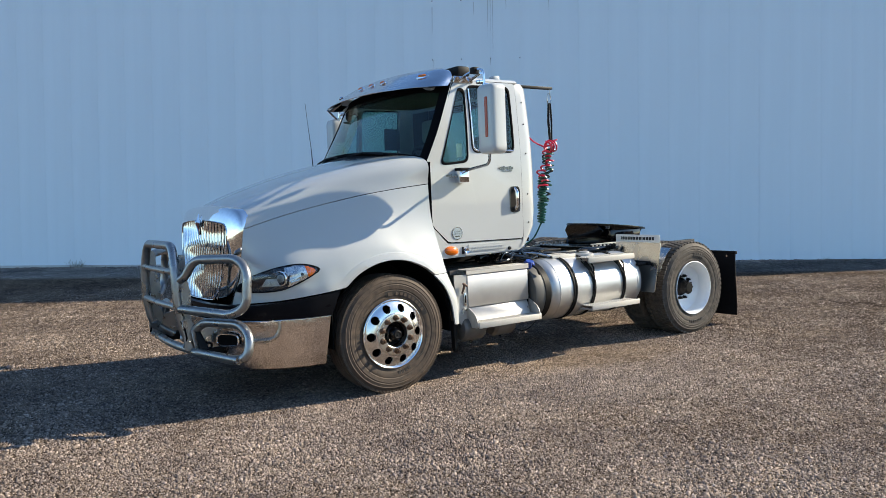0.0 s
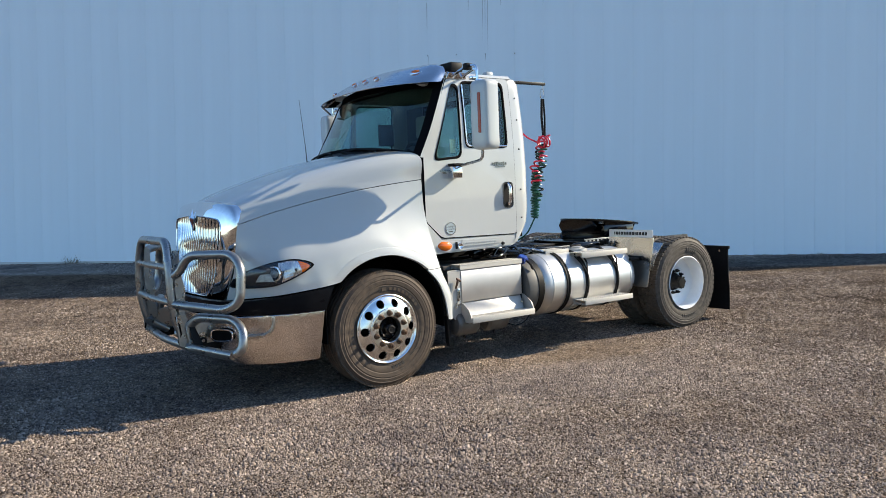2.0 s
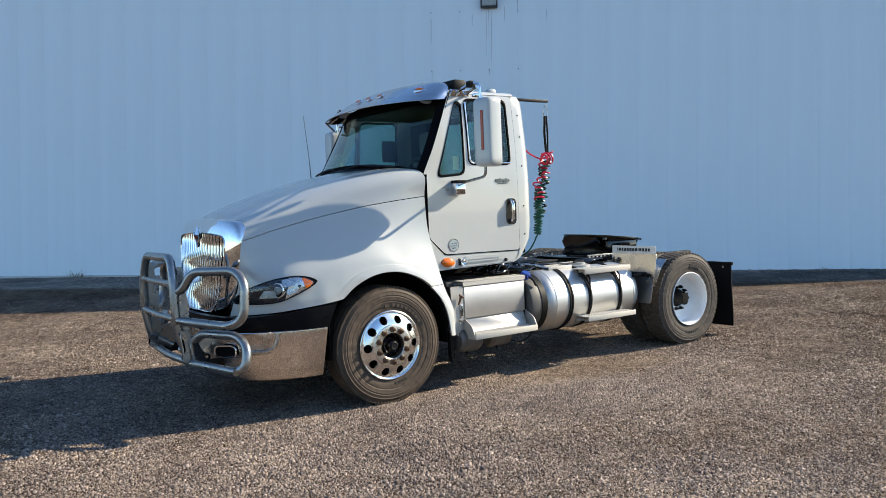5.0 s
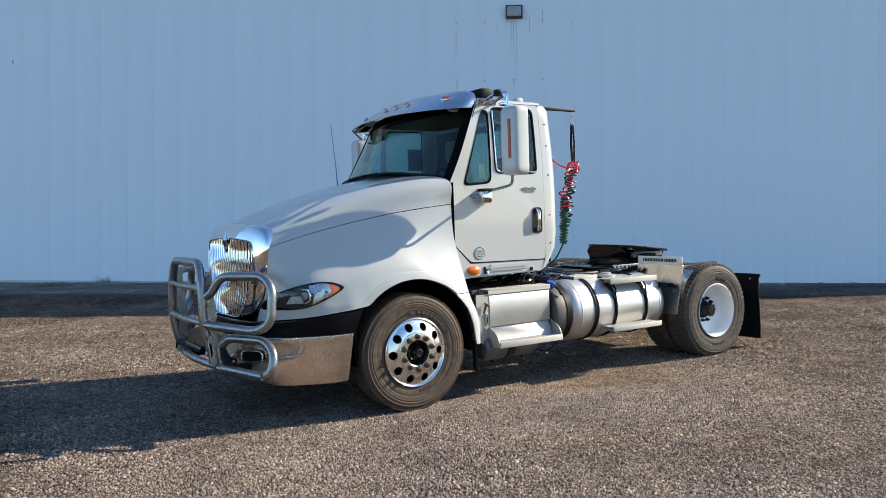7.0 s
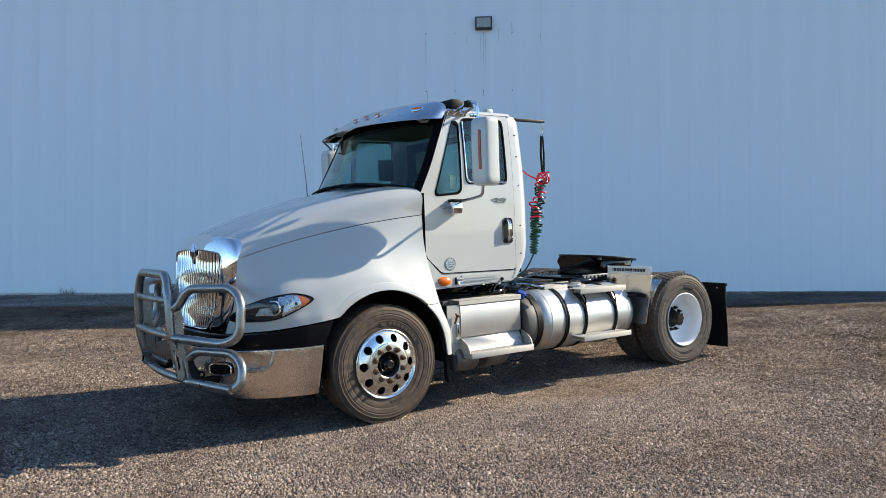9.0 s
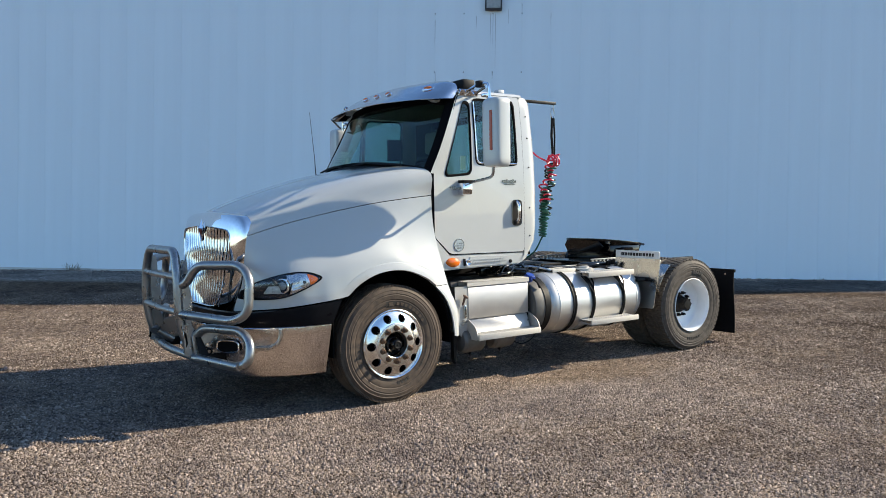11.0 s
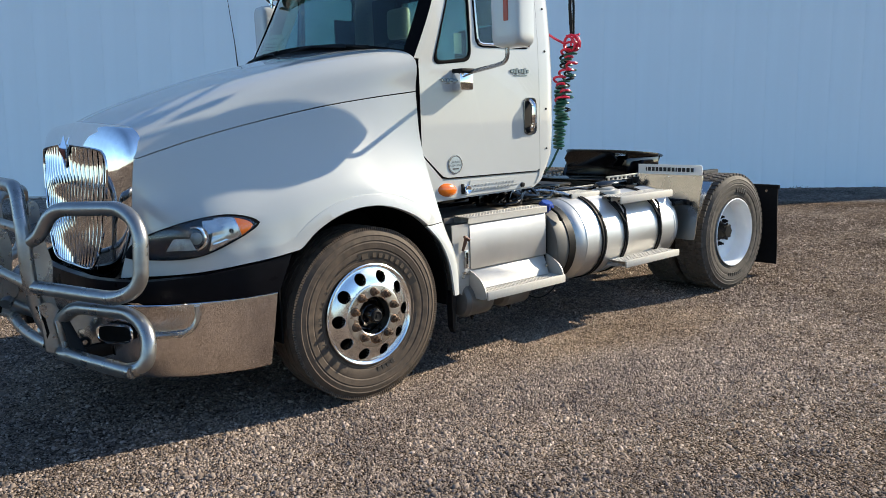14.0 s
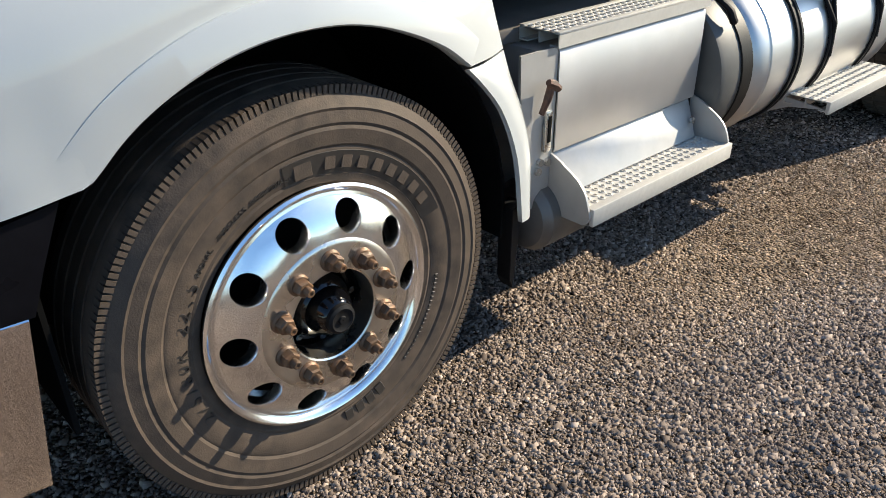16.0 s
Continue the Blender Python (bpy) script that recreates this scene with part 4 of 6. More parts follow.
    for nm, x0, x1, z, hgt in (("model_badge", 1.235, 1.405, 1.80, 0.030), ("engine_badge", 0.655, 0.745, 1.742, 0.021)):
        bm = bmesh.new()
        nn = 7 if x1 - x0 > 0.1 else 4
        for i in range(nn):
            a = x0 + (x1 - x0) * i / nn
            b = x0 + (x1 - x0) * (i + 0.78) / nn
            k = hgt * (0.7 + 0.5 * ((i * 7) % 3) / 2)
            add_box(bm, (a, side_y(z, s) - 0.004, z - k / 2), (b, side_y(z, s) + 0.004, z + k / 2), 0.002)
        add_box(bm, (x0 + 0.03, side_y(z, s) - 0.003, z - hgt * 0.95), (x1 - 0.02, side_y(z, s) + 0.003, z - hgt * 0.75), 0.001)
        part(nm, bm, M_SMOKE, door, "dark chromed script badge drawn as plain bars")
    return door


def build_cab_shell():
    # B pillar, corner and back; roof; A pillars; floor
    prof = lambda z: abs(side_y(z))
    zs = [1.08, 1.12, 1.18, 1.26, 1.4, 1.75, 2.0, 2.2, 2.4, 2.46, 2.53, 2.576, 2.578, 2.59, 2.605, 2.615]
    bm = bmesh.new()
    rows = []
    for z in zs:
        tuck = max(0.0, (z - 2.555)) / 0.06
        w2 = prof(min(z, 2.55)) - 0.15 * tuck ** 2
        xb = 1.70 - 0.02 * max(0, (z - 1.9)) / 0.65 - 0.12 * tuck ** 2
        low = max(0.0, (1.36 - z) / 0.28)
        xb -= 0.19 * low ** 1.7
        r = 0.13 - 0.08 * min(1.0, low)
        row = []
        start = min(1.497, xb - r - 0.01) if z < 2.577 else 0.80
        row.append(Vector((start, -w2, z)))
        row.append(Vector((xb - r, -w2, z)))
        for k in range(1, 7):
            a = math.pi / 2 * k / 6
            row.append(Vector((xb - r + r * math.sin(a), -w2 + r - r * math.cos(a), z)))
        row += [Vector((xb, -0.56, z)), Vector((xb, 0, z))]
        row += [Vector((p.x, -p.y, p.z)) for p in row[-2::-1]]
        rows.append(row)
    cut = zs.index(2.578)
    add_grid(bm, rows[:cut])
    add_grid(bm, rows[cut:])
    # rear window hole: drop the faces behind the seats, framed below
    drop = []
    for f in bm.faces:
        c = f.calc_center_median()
        if c.x > 1.55 and abs(c.y) < 0.57 and 1.75 < c.z < 2.45:
            drop.append(f)
    bmesh.ops.delete(bm, geom=drop, context="FACES")
    shell = part("cab_shell", bm, M_PAINT, truck)
    # roof
    bm = bmesh.new()
    rows = []
    for x, top in ((0.66, 2.585), (0.8, 2.625), (1.1, 2.645), (1.35, 2.64), (1.55, 2.615)):
        rows.append([Vector((x, y, top - 0.02 - 0.055 * (abs(y) / 0.83) ** 3)) for y in np.linspace(-0.83, 0.83, 21)])
    add_grid(bm, rows)
    solid(bm, 0.02)
    part("roof", bm, M_PAINT, truck)
    # drip rail and header above the doors
    for s in (1, -1):
        bm = bmesh.new()
        add_grid(bm, [[Vector((x, y * s, z)) for x in (0.72, 0.80, 1.0, 1.25, 1.53)] for y, z in ((-0.958, 2.576), (-0.952, 2.588), (-0.93, 2.605), (-0.82, 2.625))])
        solid(bm, 0.01)
        part("roof_side", bm, M_PAINT, truck)
        # A pillar
        bm = bmesh.new()
        a = catmull([(0.455, -1.03 * s, 1.865), (0.575, -1.02 * s, 2.10), (0.70, -0.985 * s, 2.36), (0.79, -0.955 * s, 2.55)], 6)
        b = catmull([(0.50, -1.03 * s, 1.86), (0.625, -1.02 * s, 2.10), (0.745, -0.985 * s, 2.36), (0.82, -0.955 * s, 2.55)], 6)
        c = catmull([(0.41, -0.97 * s, 1.875), (0.53, -0.95 * s, 2.10), (0.655, -0.915 * s, 2.36), (0.74, -0.89 * s, 2.55)], 6)
        add_grid(bm, [b, a])
        solid(bm, 0.02)
        part("a_pillar", bm, M_PAINT, truck)
        bm = bmesh.new()
        add_grid(bm, [a, c])
        solid(bm, 0.015)
        part("windshield_edge", bm, M_SEAL, truck)
        # near-black filler box that darkens the gap between hood and door
        box("cowl_side", (0.435, -1.012 * s - 0.004, 1.30), (0.505, -1.012 * s + 0.004, 1.86), M_DARK, truck, 0)
    # back wall frame with window
    for a, b in (((1.60, -0.60, 1.70), (1.63, 0.60, 1.78)), ((1.60, -0.60, 2.43), (1.63, 0.60, 2.50)), ((1.60, -0.62, 1.70), (1.63, -0.55, 2.50)), ((1.60, 0.55, 1.70), (1.63, 0.62, 2.50))):
        box("rear_window_frame", a, b, M_BLACK, truck)
    p = box("rear_window", (1.612, -0.56, 1.76), (1.617, 0.56, 2.45), M_GLASS, truck, 0)
    p.visible_shadow = False
    box("far_window_panel", (1.224, 0.950, 2.10), (1.419, 0.962, 2.335), M_DASH, truck, 0.004)
    box("back_lining", (1.58, -0.92, 1.16), (1.595, -0.60, 2.5), M_DASH, truck)
    box("back_lining", (1.58, 0.60, 1.16), (1.595, 0.92, 2.5), M_DASH, truck)
    box("back_lining", (1.58, -0.60, 1.16), (1.595, 0.60, 1.72), M_DASH, truck)
    box("headliner", (0.80, -0.82, 2.53), (1.55, 0.82, 2.55), M_SEAT, truck)
    box("cab_floor", (0.3, -0.98, 1.12), (1.60, 0.98, 1.16), M_DARK, truck)
    box("firewall", (0.30, -0.95, 1.1), (0.34, 0.95, 1.80), M_DARK, truck)


def build_windshield():
    g = surface([
        [(0.44, -0.985, 1.868), (0.33, -0.72, 1.915), (0.255, -0.36, 1.95), (0.235, 0, 1.96), (0.255, 0.36, 1.95), (0.33, 0.72, 1.915), (0.44, 0.985, 1.868)],
        [(0.60, -0.945, 2.20), (0.51, -0.70, 2.235), (0.445, -0.35, 2.26), (0.425, 0, 2.265), (0.445, 0.35, 2.26), (0.51, 0.70, 2.235), (0.60, 0.945, 2.20)],
        [(0.76, -0.90, 2.55), (0.68, -0.68, 2.57), (0.62, -0.34, 2.585), (0.60, 0, 2.59), (0.62, 0.34, 2.585), (0.68, 0.68, 2.57), (0.76, 0.90, 2.55)],
    ], 30, 8)
    bm = bmesh.new()
    add_grid(bm, g)
    solid(bm, 0.005)
    w = part("windshield", bm, M_GLASS, truck, "tinted curved windscreen")
    w.visible_shadow = False
    # black border at the foot and the head
    for rows, nm in ((g[:2], "lower"), (g[-3:], "upper")):
        bm = bmesh.new()
        add_grid(bm, [[p + Vector((-0.004, 0, 0.002)) for p in r] for r in rows])
        part("windshield_border", bm, M_SEAL, truck)
    # dark cowl strip
    bm = bmesh.new()
    add_grid(bm, [[p + Vector((dx, 0, dz)) for p in g[0]] for dx, dz in ((0.03, 0.02), (-0.03, -0.005), (-0.075, -0.02), (-0.06, -0.06))])
    part("cowl_grille", bm, M_BLACK, truck)
    # centre bar of the two-piece screen
    for s in (1, -1):
        tube("wiper", [(0.20, -0.10 * s, 1.965), (0.24, -0.30 * s, 1.985), (0.27, -0.62 * s, 1.955)], 0.008, M_BLACK, truck, 6)
        tube("wiper_blade", [(0.245, -0.15 * s, 1.99), (0.27, -0.5 * s, 1.975), (0.32, -0.78 * s, 1.945)], 0.009, M_BLACK, truck, 6)
    # paper permit inside the far corner
    c, h, u = Vector((0.472, 0.628, 2.085)), Vector((0.75, -0.66, 0)), Vector((0.5, 0.0, 0.87))
    sheet = prism("permit_sticker", [c - 0.058 * h - 0.08 * u, c + 0.058 * h - 0.08 * u, c + 0.058 * h + 0.08 * u, c - 0.058 * h + 0.08 * u], (0.002, 0, -0.001), mat("green_permit", (0.62, 0.84, 0.72), 0.7, 0, 0.1, 60), truck, 0, "pale green permit sheet behind the windscreen")
    for k in (-0.045, -0.02, 0.005, 0.05):
        tube("print_bar", [c - 0.04 * h + k * u - Vector((0.003, 0, 0)), c + 0.035 * h + k * u - Vector((0.003, 0, 0))], 0.0035, M_DASH, sheet, 4)


def build_interior():
    # dash, wheel and seats seen through the glass
    bm = bmesh.new()
    rows = []
    for x, z in ((0.36, 1.86), (0.48, 1.90), (0.60, 1.90), (0.68, 1.86), (0.70, 1.70), (0.66, 1.55)):
        rows.append([Vector((x + 0.05 * (abs(y) / 0.95) ** 2, y, z - 0.03 * (abs(y) / 0.95) ** 2)) for y in np.linspace(-0.95, 0.95, 13)])
    add_grid(bm, rows)
    part("dashboard", bm, M_DASH, truck)
    c, tilt = Vector((0.86, -0.48, 1.83)), Matrix.Rotation(radians(55), 3, "Y")
    ring = [c + tilt @ Vector((0.22 * math.cos(a), 0.22 * math.sin(a), 0)) for a in np.linspace(0, 2 * math.pi, 33)[:-1]]
    w = tube("steering_wheel", ring, 0.015, M_BLACK, truck, 8, closed=True)
    for a in (0.5, 2.6, 4.71):
        tube("spoke", [c, c + tilt @ Vector((0.21 * math.cos(a), 0.21 * math.sin(a), 0))], 0.013, M_BLACK, w, 6)
    for y in (-0.50, 0.50):
        seat = empty("seat", truck)
        bm = bmesh.new()
        add_box(bm, (1.0, y - 0.25, 1.42), (1.48, y + 0.25, 1.56), 0.05, None, 3)
        part("cushion", bm, M_SEAT, seat)
        bm = bmesh.new()
        add_box(bm, (-0.06, y - 0.25, 0), (0.06, y + 0.25, 0.62), 0.05, Matrix.Translation((1.42, 0, 1.52)) @ Euler((0, radians(8), 0)).to_matrix().to_4x4(), 3)
        part("backrest", bm, M_SEAT, seat)
        bm = bmesh.new()
        add_box(bm, (1.49, y - 0.125, 2.15), (1.575, y + 0.125, 2.39), 0.04, None, 3)
        part("headrest", bm, M_HEADREST, seat)
    # black panel standing behind the far half of the rear glass
    tube("seat_belt", [(1.50, -0.92, 2.25), (1.44, -0.86, 1.9), (1.36, -0.70, 1.6)], 0.012, M_SEAT, truck, 6)
    box("door_tag", (0.80, -0.985, 1.90), (0.86, -0.982, 2.02), M_PAPER, truck, 0)


def build_visor():
    v = surface([
        [(0.735, -0.985, 2.515), (0.600, -0.97, 2.505), (0.470, -0.80, 2.51), (0.400, -0.40, 2.525), (0.385, 0, 2.53), (0.400, 0.40, 2.525), (0.470, 0.80, 2.51), (0.600, 0.97, 2.505), (0.735, 0.985, 2.515)],
        [(0.800, -0.955, 2.595), (0.705, -0.945, 2.59), (0.605, -0.79, 2.60), (0.540, -0.40, 2.615), (0.525, 0, 2.62), (0.540, 0.40, 2.615), (0.605, 0.79, 2.60), (0.705, 0.945, 2.59), (0.800, 0.955, 2.595)],
        [(0.825, -0.90, 2.655), (0.780, -0.86, 2.672), (0.730, -0.74, 2.68), (0.670, -0.38, 2.695), (0.655, 0, 2.70), (0.670, 0.38, 2.695), (0.730, 0.74, 2.68), (0.780, 0.86, 2.672), (0.825, 0.90, 2.655)],
        [(0.845, -0.79, 2.692), (0.825, -0.76, 2.702), (0.810, -0.66, 2.712), (0.780, -0.35, 2.725), (0.770, 0, 2.73), (0.780, 0.35, 2.725), (0.810, 0.66, 2.712), (0.825, 0.76, 2.702), (0.845, 0.79, 2.692)],
    ], 60, 6)
    bm = bmesh.new()
    add_grid(bm, v)
    solid(bm, 0.006)
    vis = part("sun_visor", bm, mat("visor_steel", (0.60, 0.62, 0.66), 0.16, 1.0, 0.08, 10, 0.02, 30, rough_var=0.05), truck, "polished steel sun visor")
    flat = [p for r in v for p in r]
    for y in (-0.77, -0.21, 0.0, 0.21, 0.77):
        q = min(flat, key=lambda p: abs(p.y - y) * 3 + abs(p.z - (2.635 if abs(y) < 0.5 else 2.61)))
        n = Vector((-0.75, 0.0 if abs(y) < 0.5 else math.copysign(0.5, y), 0.62)).normalized()
        m = Matrix.Translation(Vector((q.x, y, q.z)) + n * 0.004) @ n.to_track_quat("-Y", "Z").to_matrix().to_4x4() @ Matrix.Diagonal((1.0, 1, 0.42, 1))
        lamp = lathe("marker_bezel", [(0.040, -0.012), (0.056, -0.008), (0.062, 0.008)], M_CHROME, vis, 24, m)
        lathe("amber_lens", [(0.001, -0.020), (0.022, -0.018), (0.038, -0.012), (0.042, 0.0)], M_AMBER, lamp, 20, m)
    for s in (-1,):
        tube("visor_bracket", [(0.47, -0.80 * s, 2.50), (0.60, -0.86 * s, 2.42)], 0.010, M_CHROME, vis, 6)


def build_mirror(s):
    mir = empty("door_mirror", truck)
    bm = bmesh.new()
    # housing: upright shell with a flat front, deeper at its outer side
    o = outline_round([(-0.102, -0.288), (0.102, -0.288), (0.102, 0.288), (-0.102, 0.288)], 0.045, 56)
    base = Matrix.Translation((0.858, -1.410 * s, 2.188)) @ Matrix.Rotation(radians(5 * s), 4, "Z")
    rows = []
    for f, g, d in ((0.5, 0.8, -0.072), (0.80, 0.90, -0.069), (0.90, 0.95, -0.062), (0.96, 0.98, -0.048), (0.99, 0.993, -0.025), (1.0, 1.0, 0.0), (1.0, 1.0, 0.062), (0.985, 0.994, 0.070), (0.93, 0.97, 0.064)):
        rows.append([base @ Vector((d, p.x * f * s, p.y * g)) for p in o])
    vs = add_grid(bm, rows, False, True)
    bm.faces.new(vs[0])
    part("housing", bm, M_PAINT, mir, "white plastic mirror shell", angle=60)
    bm = bmesh.new()
    bm.faces.new([bm.verts.new(base @ Vector((0.066, p.x * 0.93 * s, p.y * 0.97))) for p in o])
    part("mirror_glass", bm, M_CHROME, mir)
    if s > 0:
        bm = bmesh.new()
        add_box(bm, (-0.079, -0.0165 - 0.02 * s, -0.150), (-0.069, 0.0165 - 0.02 * s, 0.178), 0.004, base)
        part("reflector_strip", bm, M_REDLENS, mir, "long amber-red reflector strip")
    tube("lower_arm", rounded([(0.80, -1.05 * s, 1.778), (0.83, -1.09 * s, 1.785), (0.86, -1.27 * s, 1.81), (0.855, -1.375 * s, 1.825), (0.855, -1.38 * s, 1.93)], 0.05, 5), 0.0125, M_SILVER, mir, 10)
    tube("upper_arm", rounded([(0.88, -0.96 * s, 2.56), (0.87, -1.06 * s, 2.60), (0.87, -1.22 * s, 2.625), (0.87, -1.315 * s, 2.61), (0.87, -1.32 * s, 2.45)], 0.05, 5), 0.012, M_CHROME, mir, 10)
    tube("upper_brace", rounded([(0.98, -0.96 * s, 2.56), (0.95, -1.08 * s, 2.58), (0.89, -1.25 * s, 2.59)], 0.05, 4), 0.011, M_CHROME, mir, 8)
    box("arm_clamp", (0.84, -1.19 * s - 0.03, 2.59), (0.90, -1.19 * s + 0.03, 2.645), M_BLACK, mir, 0.008)
    box("arm_clamp", (0.845, -1.255 * s - 0.022, 2.50), (0.915, -1.255 * s + 0.022, 2.53), M_CHROME, mir, 0.006)
    box("arm_clamp", (0.85, -1.335 * s - 0.025, 2.468), (0.895, -1.335 * s + 0.025, 2.49), M_CHROME, mir, 0.006)
    prism("roof_bracket", [(0.80, -0.965 * s, 2.545), (1.02, -0.965 * s, 2.55), (1.0, -0.99 * s, 2.60), (0.82, -0.99 * s, 2.60)], (0, 0.04 * s, 0.01), M_CHROME, mir)
    bm = bmesh.new()
    add_box(bm, (-0.052, -0.045, -0.055), (0.052, 0.045, 0.05), 0.014, Matrix.Translation((0.787, -1.065 * s, 1.733)), 2)
    part("foot", bm, M_CHROME, mir, "chrome mirror bracket foot")
    box("foot_top", (0.745, -1.065 * s - 0.045, 1.784), (0.85, -1.065 * s + 0.045, 1.806), M_BLACK, mir, 0.004)


build_cab_shell()
for side in (1, -1):
    build_side(side)
    build_mirror(side)
build_windshield()
build_interior()
build_visor()
tube("antenna", [(0.275, 0.80, 1.93), (0.28, 0.83, 2.1), (0.285, 0.90, 2.4), (0.30, 0.965, 2.58)], [0.005, 0.003, 0.0022, 0.0018], M_FRAME, truck, 6)
box("roof_bar_light", (0.92, -0.88, 2.625), (1.06, 0.88, 2.715), M_BLACK, truck, 0.02, "black bar across the roof")
bm = bmesh.new()
add_box(bm, (1.34, -0.86, 2.60), (1.42, -0.78, 2.655), 0.02, None, 2)
part("roof_beacon_base", bm, M_PAINT, truck)


# ---- wheels ----
TYRE_R, TYRE_W = 0.487, 0.27


def tyre_profile(w=TYRE_W, R=TYRE_R, rim=0.283):
    """(radius, along) from the outer bead over the tread to the inner bead; along is 0 at the outer face."""
    p = [(rim - 0.004, 0.022), (rim + 0.004, 0.010), (rim + 0.022, 0.004), (rim + 0.028, 0.0055), (rim + 0.034, 0.003), (rim + 0.075, -0.004), (rim + 0.082, -0.002), (rim + 0.088, -0.006), (R - 0.085, -0.009),
         (R - 0.078, -0.006), (R - 0.071, -0.009), (R - 0.048, -0.004), (R - 0.042, -0.006), (R - 0.036, -0.001), (R - 0.015, 0.010), (R - 0.004, 0.020)]
    tread = [(R, 0.030)]
    for k in range(4):
        c = 0.030 + (w - 0.06) * (k + 0.8) / 4.6
        tread += [(R + 0.001, c - 0.005), (R - 0.012, c - 0.004), (R - 0.012, c + 0.004), (R + 0.001, c + 0.005)]
    back = [(r, w - y) for r, y in p[::-1]]
    return p + tread + [(R, w - 0.03)] + back


def build_tyre(parent, s, y0, label="", lugs=True, rubber=None):
    """s: 1 for the side facing -y."""
    m = Matrix.Translation((0, y0, 0)) @ Matrix.Diagonal((1, s, 1, 1))
    bm = bmesh.new()
    add_lathe(bm, tyre_profile(), 96, m)
    t = part("tyre", bm, rubber or M_RUBBER, parent, label, angle=28)
    if lugs:
        n = 220
        bm = bmesh.new()
        for k in range(n):
            a = 2 * math.pi * k / n
            r = Matrix.Rotation(a, 4, "Y")
            add_box(bm, (TYRE_R - 0.018, 0.007, -0.0046), (TYRE_R + 0.0005, 0.034, 0.0046), 0, m @ r)
        tagged(part("shoulder_ribbing", bm, M_RUBBER, t, smooth=False), kind="stuff")
    return t


def side_at(r):
    """How far the sidewall lies behind the tyre's outer face at that radius."""
    pr = tyre_profile()[:14]
    for (r0, v0), (r1, v1) in zip(pr, pr[1:]):
        if r0 <= r <= r1:
            return v0 + (v1 - v0) * (r - r0) / (r1 - r0)
    return 0.0


def arc_bars(parent, name, r, a0, a1, n, h, wide, y, material, fill=0.7):
    """Raised plain bars on an arc of the sidewall, in place of lettering."""
    for k in range(n):
        a = a0 + (a1 - a0) * (k + 0.5) / n
        w = abs(a1 - a0) / n * r * fill
        bm = bmesh.new()
        add_box(bm, (-h / 2, -wide, -w / 2), (h / 2, wide, w / 2), 0.0012, Matrix.Rotation(-a, 4, "Y") @ Matrix.Translation((r, y, 0)))
        part(name, bm, material, parent, smooth=False)


def letters(parent, text, r, a0, step, size, y, material):
    """Raised characters along an arc of the sidewall, reading clockwise as seen from -y."""
    obs = []
    for k, ch in enumerate(text):
        if ch == " ":
            continue
        cu = bpy.data.curves.new("text", "FONT")
        cu.body, cu.size, cu.extrude, cu.align_x, cu.align_y, cu.resolution_u = ch, size, 0.0016, "CENTER", "CENTER", 3
        tmp = new("letter", cu)
        dg = bpy.context.evaluated_depsgraph_get()
        me = bpy.data.meshes.new_from_object(tmp.evaluated_get(dg))
        bpy.data.objects.remove(tmp)
        a = a0 - step * k
        ob = new("letter", me)
        me.materials.append(material)
        ob.parent = parent
        ob.matrix_basis = Matrix.Translation((r * math.cos(a), y, r * math.sin(a))) @ Matrix.Rotation(math.pi / 2 - a, 4, "Y") @ Matrix.Rotation(radians(90), 4, "X")
        obs.append(ob)


